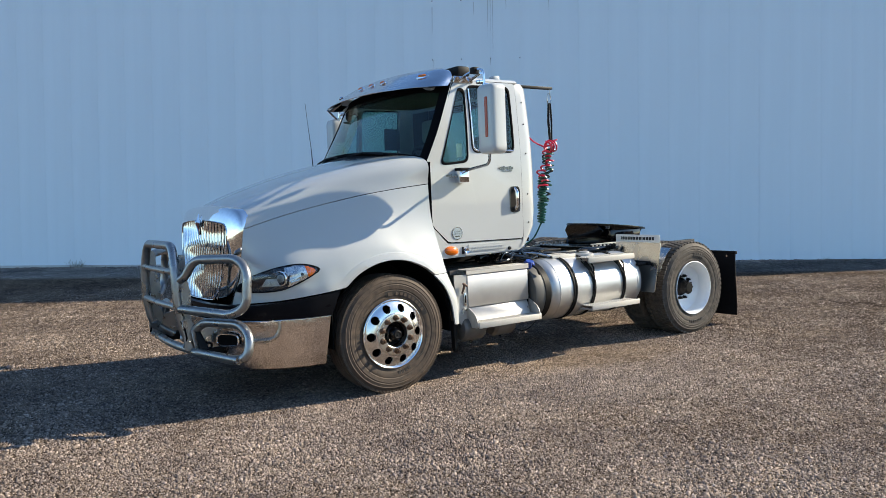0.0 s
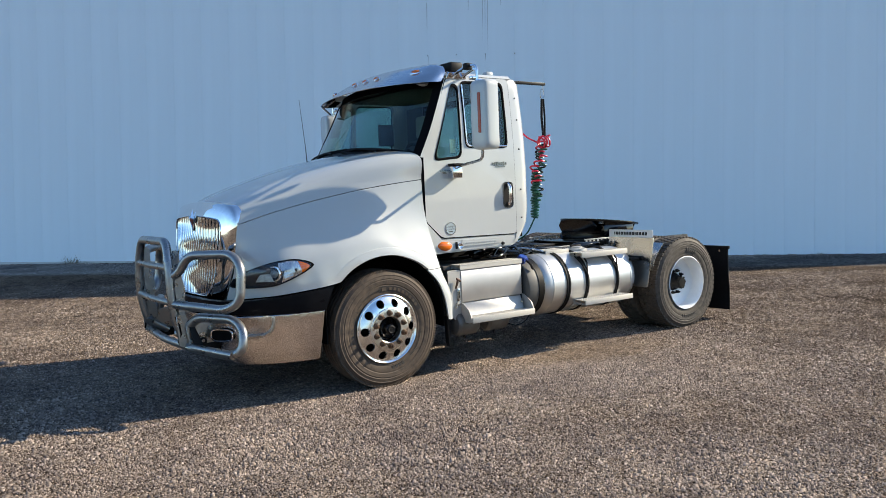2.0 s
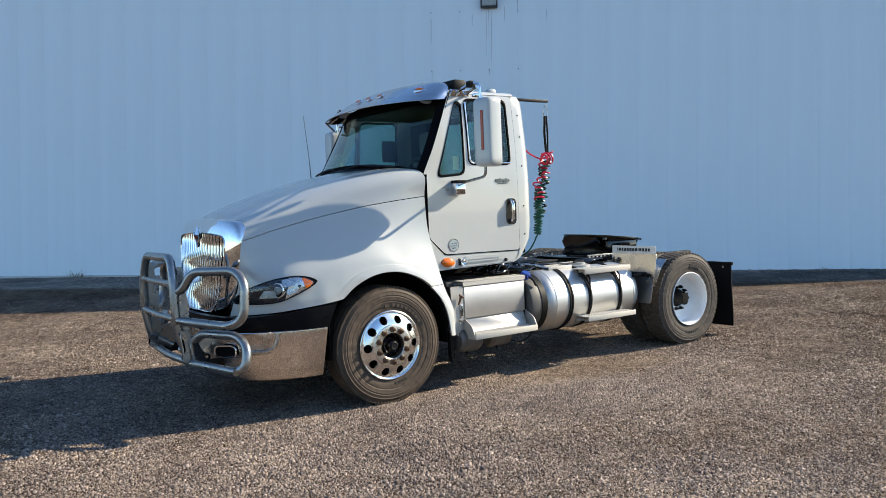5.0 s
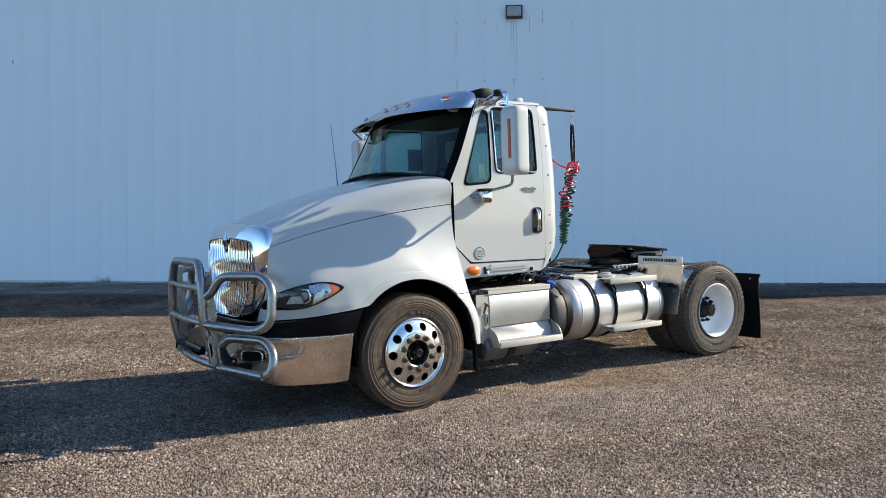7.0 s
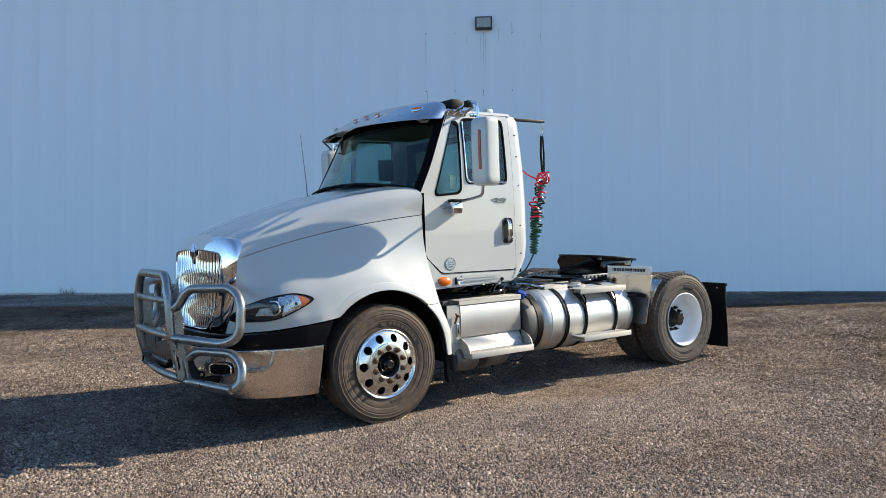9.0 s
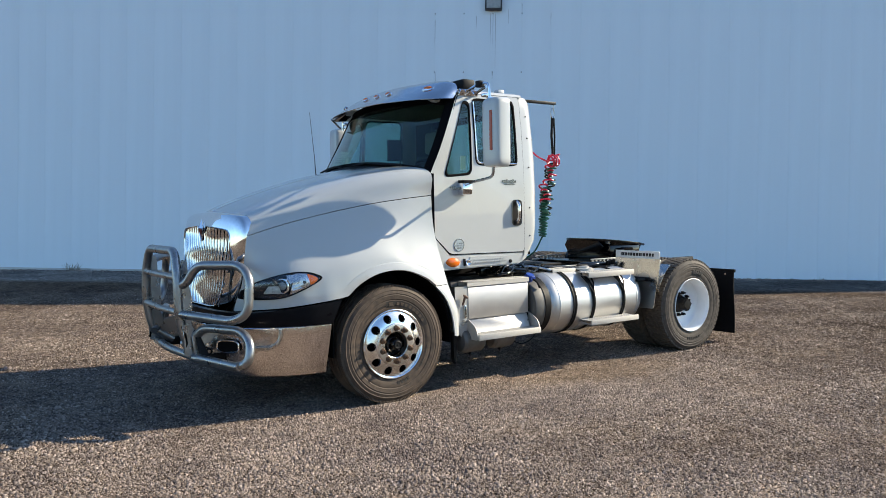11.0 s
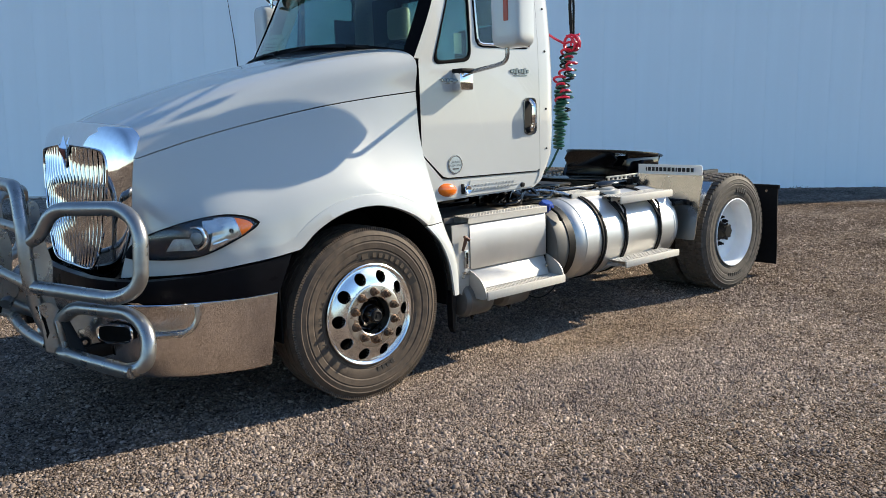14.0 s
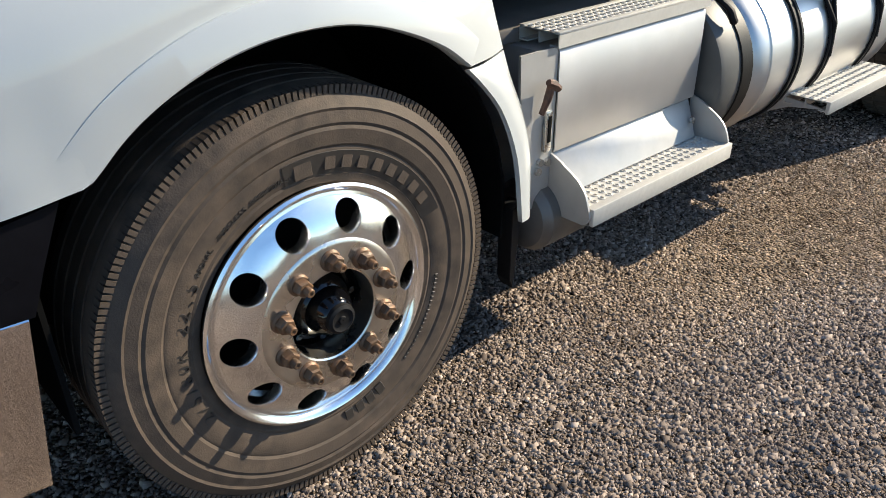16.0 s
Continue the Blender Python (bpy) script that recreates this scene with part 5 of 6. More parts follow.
def build_front_wheel(s):
    w = empty("front_wheel", truck, "black tyre on a polished aluminium wheel", at=(0, 0, 0.477))
    w.scale = (0.984, 1, 0.984)
    y0 = -1.132 * s
    m = Matrix.Translation((0, y0, 0)) @ Matrix.Diagonal((1, s, 1, 1))
    t = build_tyre(w, s, y0, "dusty brown-black tyre with a ribbed shoulder")
    # disc: outer flange, dish with hand holes, raised bolt face
    bm = bmesh.new()
    add_lathe(bm, [(0.262, 0.14), (0.266, 0.04), (0.274, 0.014), (0.286, 0.004), (0.287, -0.004), (0.281, -0.008), (0.272, -0.004), (0.267, 0.004), (0.2605, 0.002)], 80, m)
    part("rim", bm, M_RIM, w, "polished aluminium rim", angle=50)
    holes, hr, hc = 10, 0.0345, 0.2195
    bm = bmesh.new()
    # dish sectors round each hand hole
    def dish(r):
        k = min(1, max(0, (r - 0.176) / (0.2605 - 0.176)))
        return -0.034 + 0.036 * k ** 1.5
    for k in range(holes):
        a0 = 2 * math.pi * k / holes
        ring_i, ring_o = [], []
        for j in range(32):
            b = 2 * math.pi * j / 32
            dx, dt = math.cos(b), math.sin(b)
            ring_i.append((hc + hr * dx, hr * dt / hc))
            half = math.pi / holes
            # square sector boundary
            lim = max(abs(dx) / 1.0, abs(dt))
            ring_o.append((hc + (0.041 if dx > 0 else 0.0435) * max(-1, min(1, dx / lim)), half * max(-1, min(1, dt / lim))))
        rows = []
        for pts, dy in ((ring_o, 0), (ring_i, 0.0), ([(hc + (r - hc) * 0.95, a * 0.95) for r, a in ring_i], 0.004), ([(hc + (r - hc) * 0.94, a * 0.94) for r, a in ring_i], 0.03)):
            rows.append([m @ Vector((r * math.cos(a0 + a), dish(r) + dy, r * math.sin(a0 + a))) for r, a in pts])
        add_grid(bm, rows, False, True)
    bmesh.ops.remove_doubles(bm, verts=bm.verts, dist=0.0006)
    part("disc", bm, M_RIM, w, angle=40)
    lathe("bolt_face", [(0.177, -0.0335), (0.172, -0.037), (0.165, -0.0385), (0.110, -0.0385), (0.106, -0.036), (0.105, 0.03)], M_RIMFACE, w, 64, m, angle=25)
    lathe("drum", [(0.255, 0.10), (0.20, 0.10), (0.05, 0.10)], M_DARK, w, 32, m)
    hub = lathe("hub", [(0.104, 0.06), (0.097, 0.045), (0.090, 0.030), (0.080, 0.026), (0.068, 0.0), (0.056, -0.008), (0.052, -0.030), (0.044, -0.040), (0.041, -0.050), (0.036, -0.054), (0.001, -0.054)], M_GREASE, w, 40, m, "black greasy hub with oil cap")
    lathe("hub_cap", [(0.036, -0.053), (0.034, -0.063), (0.027, -0.067), (0.022, -0.064), (0.010, -0.064), (0.008, -0.068), (0.001, -0.068)], M_BLACK, hub, 24, m)
    for k in range(8):
        mm = m @ Matrix.Rotation(-2 * math.pi * k / 8, 4, "Y") @ Matrix.Translation((0.086, 0.028, 0))
        lathe("hub_bolt", [(0.009, 0.0), (0.009, -0.010), (0.005, -0.012), (0.001, -0.012)], M_GREASE, hub, 6, mm, angle=20)
    for k in range(10):
        a = 2 * math.pi * (k + 0.5) / 10
        mm = m @ Matrix.Rotation(-a, 4, "Y") @ Matrix.Translation((0.136, -0.0385, 0))
        nut = lathe("wheel_nut", [(0.0195, 0.0), (0.0195, -0.024), (0.0165, -0.029), (0.0095, -0.029)], M_RUST, w, 6, mm, angle=20)
        lathe("washer", [(0.0245, 0.0), (0.0242, -0.004), (0.0205, -0.008), (0.010, -0.009)], M_RUST, nut, 18, mm)
        lathe("stud", [(0.0100, -0.024), (0.0100, -0.044), (0.0080, -0.047), (0.0045, -0.047), (0.0040, -0.044), (0.001, -0.044)], M_RUST, nut, 10, mm)
    if s > 0:
        letters(t, "275/80R 22.5", 0.327, radians(205), radians(5.1), 0.040, y0 + side_at(0.327) - 0.0006, M_LETTER)
        letters(t, "RADIAL  TUBELESS REGROOVABLE", 0.328, radians(144), radians(1.75), 0.0165, y0 + side_at(0.328) - 0.0004, M_LETTER)
        bm = bmesh.new()
        add_grid(bm, [[Vector((r * math.cos(a), y0 + side_at(r) + dy, r * math.sin(a))) for a in np.linspace(radians(22), radians(101), 30)] for r, dy in ((0.306, 0.002), (0.308, -0.0012), (0.317, -0.0012), (0.337, -0.0014), (0.357, -0.0012), (0.359, 0.002))])
        part("dark_band", bm, M_LETTER, t)
        arc_bars(t, "raised_bar", 0.334, radians(28), radians(86), 8, 0.031, 0.0026, y0 + side_at(0.334) - 0.0008, M_RUBBER, 0.62)
        arc_bars(t, "raised_bar", 0.334, radians(89), radians(98), 1, 0.040, 0.0026, y0 + side_at(0.334) - 0.0008, M_RUBBER, 0.8)
        arc_bars(t, "raised_bar", 0.330, radians(-86), radians(-63), 4, 0.034, 0.0024, y0 + side_at(0.330), M_LETTER, 0.7)
        arc_bars(t, "small_raised_bar", 0.330, radians(-50), radians(-8), 20, 0.009, 0.0020, y0 + side_at(0.330), M_LETTER, 0.6)
    return w


M_LETTER = mat("moulded_rubber", (0.026, 0.021, 0.018), 0.6, 0, 0.3, 60)


def build_rear_wheels(s):
    w = empty("rear_wheel", truck, "dual rear wheel with white steel rims", at=(3.70, 0, 0.487))
    y0 = -1.205 * s
    m = Matrix.Translation((0, y0, 0)) @ Matrix.Diagonal((1, s, 1, 1))
    for k, off in enumerate((0.0, 0.335)):
        t = build_tyre(w, s, y0 + off * s, "black drive tyre with blocky tread" if k == 0 else "", lugs=False, rubber=M_DRIVERUBBER)
        bm = bmesh.new()
        n = 60
        for j in range(n):
            a = 2 * math.pi * j / n
            for i in range(4):
                r = Matrix.Rotation(a + (i % 2) * math.pi / n, 4, "Y")
                y = 0.012 + 0.0625 * i
                add_box(bm, (TYRE_R - 0.014, y, -0.0195), (TYRE_R + 0.008, y + 0.056, 0.0195), 0.003, m @ Matrix.Translation((0, off, 0)) @ r)
        tagged(part("tread_pattern", bm, M_DRIVERUBBER, t, smooth=False), kind="stuff")
    lathe("rim", [(0.262, 0.23), (0.258, 0.20), (0.20, 0.185), (0.202, 0.175), (0.262, 0.15), (0.262, 0.06), (0.270, 0.02), (0.284, 0.006), (0.286, -0.003), (0.280, -0.006), (0.272, 0.004), (0.262, 0.05), (0.256, 0.13), (0.235, 0.150), (0.19, 0.155), (0.17, 0.165), (0.10, 0.165), (0.098, 0.19)], M_WHITE, w, 64, m, "white painted dished steel wheel", angle=40)
    hub = lathe("hub", [(0.10, 0.18), (0.082, 0.14), (0.070, 0.13), (0.064, 0.085), (0.055, 0.065), (0.050, 0.055), (0.001, 0.053)], M_FRAME, w, 32, m)
    for k in range(10):
        a = 2 * math.pi * k / 10
        mm = m @ Matrix.Rotation(-a, 4, "Y") @ Matrix.Translation((0.122, 0.165, 0))
        lathe("wheel_nut", [(0.020, 0.0), (0.017, -0.004), (0.017, -0.026), (0.010, -0.030), (0.010, -0.045), (0.001, -0.046)], M_FRAME, w, 6, mm, angle=20)
    for k in range(8):
        a = 2 * math.pi * k / 8
        mm = m @ Matrix.Rotation(-a, 4, "Y") @ Matrix.Translation((0.062, 0.078, 0))
        lathe("axle_bolt", [(0.011, 0.0), (0.011, -0.014), (0.001, -0.015)], M_FRAME, hub, 6, mm, angle=20)
    if s > 0:
        arc_bars(t.parent.children[0], "raised_bar", 0.355, radians(62), radians(90), 5, 0.04, 0.0025, y0 - 0.006, M_LETTER, 0.7)
        arc_bars(t.parent.children[0], "raised_bar", 0.36, radians(-105), radians(-70), 7, 0.03, 0.0025, y0 - 0.006, M_LETTER, 0.7)
    return w


for side in (1, -1):
    build_front_wheel(side)
    build_rear_wheels(side)


# ---- chassis, tanks, steps ----
def add_holed(bm, x0, x1, y0, y1, z0, z1, nx, ny, r):
    """A flat plate with real round holes on a grid."""
    dx, dy = (x1 - x0) / nx, (y1 - y0) / ny
    square = [(1, 0), (1, 1), (0, 1), (-1, 1), (-1, 0), (-1, -1), (0, -1), (1, -1)]
    for i in range(nx):
        for j in range(ny):
            cx, cy = x0 + dx * (i + 0.5), y0 + dy * (j + 0.5)
            out = [(cx + dx / 2 * p, cy + dy / 2 * q) for p, q in square]
            hole = [(cx + r * math.cos(math.pi / 4 * k), cy + r * math.sin(math.pi / 4 * k)) for k in range(8)]
            add_grid(bm, [[Vector((x, y, z)) for x, y in pts] for pts, z in ((out, z1), (hole, z1), (hole, z0), (out, z0))], False, True)
    bmesh.ops.remove_doubles(bm, verts=bm.verts, dist=0.0002)


def tread_plate(parent, x0, x1, y0, y1, z, nx, ny, hole=0.010, deep=0.034):
    """A perforated aluminium plank: holed top with a raised lip round each hole, and a thin-walled channel below it."""
    bm = bmesh.new()
    lip = 0.018
    add_holed(bm, x0, x1, y0 + lip, y1 - lip, z - 0.004, z, nx, ny, hole * 0.56)
    p = part("step_plate", bm, M_TREAD, parent, smooth=False)
    for ya, yb in ((y0, y0 + lip), (y1 - lip, y1)):
        box("edge_lip", (x0, ya, z - 0.004), (x1, yb, z + 0.003), M_TREAD, p, 0.001)
    for ya, yb in ((y0, y0 + 0.004), (y1 - 0.004, y1), ((y0 + y1) / 2 - 0.002, (y0 + y1) / 2 + 0.002)):
        box("web", (x0, ya, z - deep), (x1, yb, z - 0.0045), M_TREAD, p, 0)
    for ya, yb in ((y0, y0 + 0.03), (y1 - 0.03, y1)):
        box("flange", (x0, ya, z - deep - 0.004), (x1, yb, z - deep), M_TREAD, p, 0)
    ring = bmesh.new()
    for i in range(nx):
        for j in range(ny):
            m = Matrix.Translation((x0 + (x1 - x0) * (i + 0.5) / nx, y0 + lip + (y1 - y0 - 2 * lip) * (j + 0.5) / ny, z)) @ Matrix.Rotation(radians(90), 4, "X")
            add_lathe(ring, [(hole * 1.15, 0.0003), (hole * 0.95, 0.0030), (hole * 0.68, 0.0030), (hole * 0.57, -0.001)], 8, m)
    tagged(part("grip_pattern", ring, M_TREAD, p), kind="stuff")
    return p


def build_battery_box():
    b = empty("battery_box", truck, "satin aluminium battery box with a perforated step")
    m_cover = mat("cover_alu", (0.53, 0.515, 0.50), 0.42, 0.65, 0.14, 7, 0.03, 60, rough_var=0.08, big=0.14, big_scale=4)
    box("body", (0.760, -1.045, 0.40), (1.480, -0.55, 0.872), M_ALU, b, 0.012)
    # front cover: folded sheet with a rounded lower edge, and the sloping riser under it
    bm = bmesh.new()
    prof = [(-1.050, 0.884), (-1.078, 0.880), (-1.086, 0.868), (-1.088, 0.74), (-1.088, 0.605), (-1.084, 0.598), (-1.060, 0.594)]
    add_grid(bm, [[Vector((x, y, z)) for y, z in prof] for x in (0.792, 0.795, 1.13, 1.471, 1.474)])
    solid(bm, 0.004)
    part("front_cover", bm, m_cover, b, angle=50)
    prism("riser", [(0.798, -1.064, 0.594), (0.798, -1.074, 0.590), (0.798, -1.118, 0.472), (0.798, -1.100, 0.462)], (0.672, 0, 0), M_ALU, b, 0.002)
    # perforated plank along the top edge, closed cover behind it
    tread_plate(b, 0.778, 1.485, -1.092, -0.955, 0.920, 27, 4, 0.0085, 0.034)
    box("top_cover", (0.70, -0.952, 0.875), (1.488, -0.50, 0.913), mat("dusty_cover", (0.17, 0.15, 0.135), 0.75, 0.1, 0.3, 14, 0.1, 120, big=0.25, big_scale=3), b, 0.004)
    # foot step between rounded side brackets
    tread_plate(b, 0.800, 1.493, -1.222, -1.090, 0.468, 21, 4, 0.0088, 0.03)
    box("step_nose", (0.792, -1.236, 0.424), (1.500, -1.2225, 0.476), M_TREAD, b, 0.003)
    for x in (0.782, 1.490):
        prism("step_bracket", rounded([(x, -1.066, 0.602), (x, -1.105, 0.590), (x, -1.205, 0.535), (x, -1.232, 0.45), (x, -1.215, 0.425), (x, -1.066, 0.425)], 0.045, 5), (0.007, 0, 0), M_ALU, b, 0)
    lathe("bolt", [(0.001, -0.012), (0.011, -0.010), (0.012, 0.0)], M_STEEL, b, 8, Matrix.Translation((1.455, -1.102, 0.53)))
    prism("side_bracket", rounded([(0.650, -1.082, 0.885), (0.790, -1.082, 0.885), (0.790, -1.082, 0.60), (0.775, -1.082, 0.47), (0.725, -1.082, 0.44), (0.665, -1.082, 0.50)], 0.02, 3), (0, 0.008, 0), M_ALU, b, 0)
    # latch: a slotted strap with its rusty toggle above
    l = box("latch", (0.742, -1.096, 0.612), (0.768, -1.083, 0.725), M_STEEL, b, 0.004)
    box("latch_slot", (0.750, -1.0985, 0.640), (0.760, -1.0955, 0.712), M_DARK, l, 0)
    tube("latch_hook", rounded([(0.742, -1.106, 0.80), (0.733, -1.104, 0.765), (0.720, -1.096, 0.725)], 0.02, 4), [0.011, 0.011, 0.011, 0.011, 0.010, 0.009, 0.008], M_LATCH, l, 8)
    tube("latch_bar", [(0.722, -1.112, 0.812), (0.742, -1.112, 0.803), (0.764, -1.112, 0.788)], [0.009, 0.013, 0.010], M_LATCH, l, 8)
    for x, z in ((0.735, 0.585), (0.765, 0.578), (0.728, 0.560)):
        lathe("bolt", [(0.001, -0.010), (0.011, -0.010), (0.012, 0.0)], M_STEEL, b, 8, Matrix.Translation((x, -1.083, z)))
    # round air tanks slung below
    m_air = mat("dusty_tank", (0.17, 0.16, 0.15), 0.5, 0.6, 0.3, 12, 0.06, 80, big=0.3, big_scale=6)
    for x0, x1, y in ((0.705, 0.975, -1.03), (1.05, 1.33, -1.01)):
        m = Matrix.Translation(((x0 + x1) / 2, y, 0.405)) @ Matrix.Rotation(radians(90), 4, "Z")
        h = (x1 - x0) / 2
        tank = lathe("air_tank", [(0.001, -h), (0.05, -h + 0.006), (0.09, -h + 0.020), (0.108, -h + 0.045), (0.108, h - 0.045), (0.09, h - 0.020), (0.05, h - 0.006), (0.001, h)], m_air, b, 32, m)
        lathe("drain_valve", [(0.012, 0.0), (0.012, -0.02), (0.006, -0.022), (0.006, -0.036), (0.001, -0.037)], M_GREASE, tank, 8, Matrix.Translation(((x0 + x1) / 2, y, 0.300)) @ Matrix.Rotation(radians(90), 4, "X"))
    tube("drain_cord", catmull([(1.30, -1.00, 0.36), (1.38, -1.10, 0.32), (1.47, -1.15, 0.37), (1.53, -1.16, 0.47)], 6), 0.004, M_BLACK, b, 6)


def build_tank():
    t = empty("fuel_tank", truck, "polished aluminium cylindrical fuel tank with black straps")
    cy, cz, R = -0.87, 0.635, 0.295
    x0, x1 = 1.70, 2.985
    m = Matrix.Translation(((x0 + x1) / 2, cy, cz)) @ Matrix.Rotation(radians(90), 4, "Z")
    h = (x1 - x0) / 2
    end = [(0.001, -h + 0.012), (0.15, -h + 0.010), (0.205, -h), (0.240, -h + 0.008), (0.266, -h + 0.028), (0.283, -h + 0.055), (0.291, -h + 0.085), (R - 0.001, -h + 0.108), (R + 0.003, -h + 0.112), (R + 0.003, -h + 0.118), (R, -h + 0.122)]
    prof = end + [(r, -y) for r, y in end[::-1]]
    lathe("shell", prof, mat("tank_alu", (0.60, 0.60, 0.595), 0.46, 0.92, 0.10, 5, 0.03, 12, rough_var=0.07, stretch=(1, 4, 4), big=0.1, big_scale=4), t, 72, m)
    for x, w in ((2.00, 0.044), (2.25, 0.036), (2.67, 0.036)):
        bm = bmesh.new()
        rows = []
        for dx, rr in ((-w / 2, R + 0.002), (-w / 2, R + 0.011), (-w / 5, R + 0.011), (-w / 7, R + 0.006), (w / 7, R + 0.006), (w / 5, R + 0.011), (w / 2, R + 0.011), (w / 2, R + 0.002)):
            rows.append([Vector((x + dx, cy - rr * math.sin(a), cz + rr * math.cos(a))) for a in np.linspace(radians(-60), radians(205), 48)])
        add_grid(bm, rows, True)
        part("strap", bm, M_BLACK, t)
    # Y-shaped hangers of the upper step
    for x in (2.25, 2.67):
        for d in (-0.055, 0.055):
            tube("step_hanger", [(x + d, -1.055, 0.885), (x + d * 0.7, -1.125, 0.82), (x, -1.170, 0.72), (x, -1.175, 0.60)], 0.0085, M_BLACK, t, 8)
    # steps
    tread_plate(t, 2.18, 2.80, -1.168, -1.0, 0.92, 20, 4, 0.0125)
    box("step_nose", (2.17, -1.182, 0.872), (2.81, -1.1685, 0.924), M_TREAD, t, 0.003)
    tread_plate(t, 1.93, 2.22, -0.93, -0.74, 0.95, 11, 4, 0.009)
    box("step_nose", (1.92, -0.942, 0.905), (2.23, -0.9305, 0.955), M_TREAD, t, 0.003)
    tread_plate(t, 2.115, 2.755, -1.264, -1.10, 0.472, 20, 4, 0.0095)
    box("step_nose", (2.105, -1.278, 0.430), (2.765, -1.2645, 0.478), M_TREAD, t, 0.003)
    for x in (2.125, 2.77):
        prism("step_bracket", [(x, -1.26, 0.44), (x, -1.10, 0.455), (x, -0.95, 0.36), (x, -0.95, 0.34), (x, -1.12, 0.42)], (0.01, 0, 0), M_ALU, t, 0)
    # low domed filler cap with a dark lever
    lathe("filler_neck", [(0.115, 0.03), (0.112, -0.008), (0.095, -0.014), (0.070, -0.016)], M_ALU, t, 32, Matrix.Translation((2.40, -0.86, 0.93)) @ Matrix.Rotation(radians(-90), 4, "X"))
    cap = lathe("filler_cap", [(0.072, 0.0), (0.070, -0.028), (0.055, -0.034), (0.001, -0.036)], M_ALU, t, 24, Matrix.Translation((2.40, -0.86, 0.93)) @ Matrix.Rotation(radians(-90), 4, "X"))
    box("cap_lever", (2.33, -0.872, 0.962), (2.47, -0.848, 0.978), M_BLACK, cap, 0.004)


def build_def_tank():
    d = empty("exhaust_fluid_tank", truck, "dull grey cylindrical fluid tank with a blue cap")
    m = Matrix.Translation((1.605, -0.88, 0.635)) @ Matrix.Rotation(radians(90), 4, "Z")
    lathe("shell", [(0.001, -0.095), (0.24, -0.095), (0.27, -0.085), (0.275, -0.07), (0.275, 0.07), (0.27, 0.085), (0.24, 0.095), (0.001, 0.095)], mat("dull_grey", (0.095, 0.092, 0.087), 0.55, 0.2, 0.3, 10, 0.05, 60, big=0.2, big_scale=5), d, 56, m)
    # black panel standing in for the shadow in the gap beside the battery box
    box("mount_plate", (1.483, -1.070, 0.43), (1.506, -0.60, 0.865), M_FRAME, d, 0.003)
    # black ring put in as the shade between this tank and the fuel tank
    lathe("band", [(0.276, -0.034), (0.281, -0.032), (0.281, 0.032), (0.276, 0.034)], M_FRAME, d, 48, Matrix.Translation((1.665, 0, 0)) @ Matrix.Translation((0, -0.88, 0.635)) @ Matrix.Rotation(radians(90), 4, "Z"))
    bm = bmesh.new()
    q = Matrix.Translation((1.56, -1.01, 0.90)) @ Matrix.Rotation(radians(-68), 4, "X")
    add_lathe(bm, [(0.001, -0.042), (0.038, -0.042), (0.044, -0.034), (0.044, 0.005), (0.034, 0.010), (0.032, 0.06)], 10, q)
    cap = part("blue_cap", bm, M_BLUE, d, "blue filler cap", angle=20)
    for k in range(10):
        a = 2 * math.pi * k / 10
        m = q @ Matrix.Rotation(a, 4, "Y")
        box("cap_rib", m @ Vector((0.043, -0.030, -0.003)) - Vector((0.004, 0.004, 0.004)), m @ Vector((0.043, 0.0, 0.003)) + Vector((0.004, 0.004, 0.004)), M_BLUE, cap, 0)
    tube("cap_tether", catmull([(1.57, -1.055, 0.895), (1.585, -1.10, 0.862), (1.59, -1.115, 0.835), (1.60, -1.12, 0.815)], 4), [0.010] * 5 + [0.013] * 5 + [0.014, 0.013, 0.008], M_BLACK, d, 8)


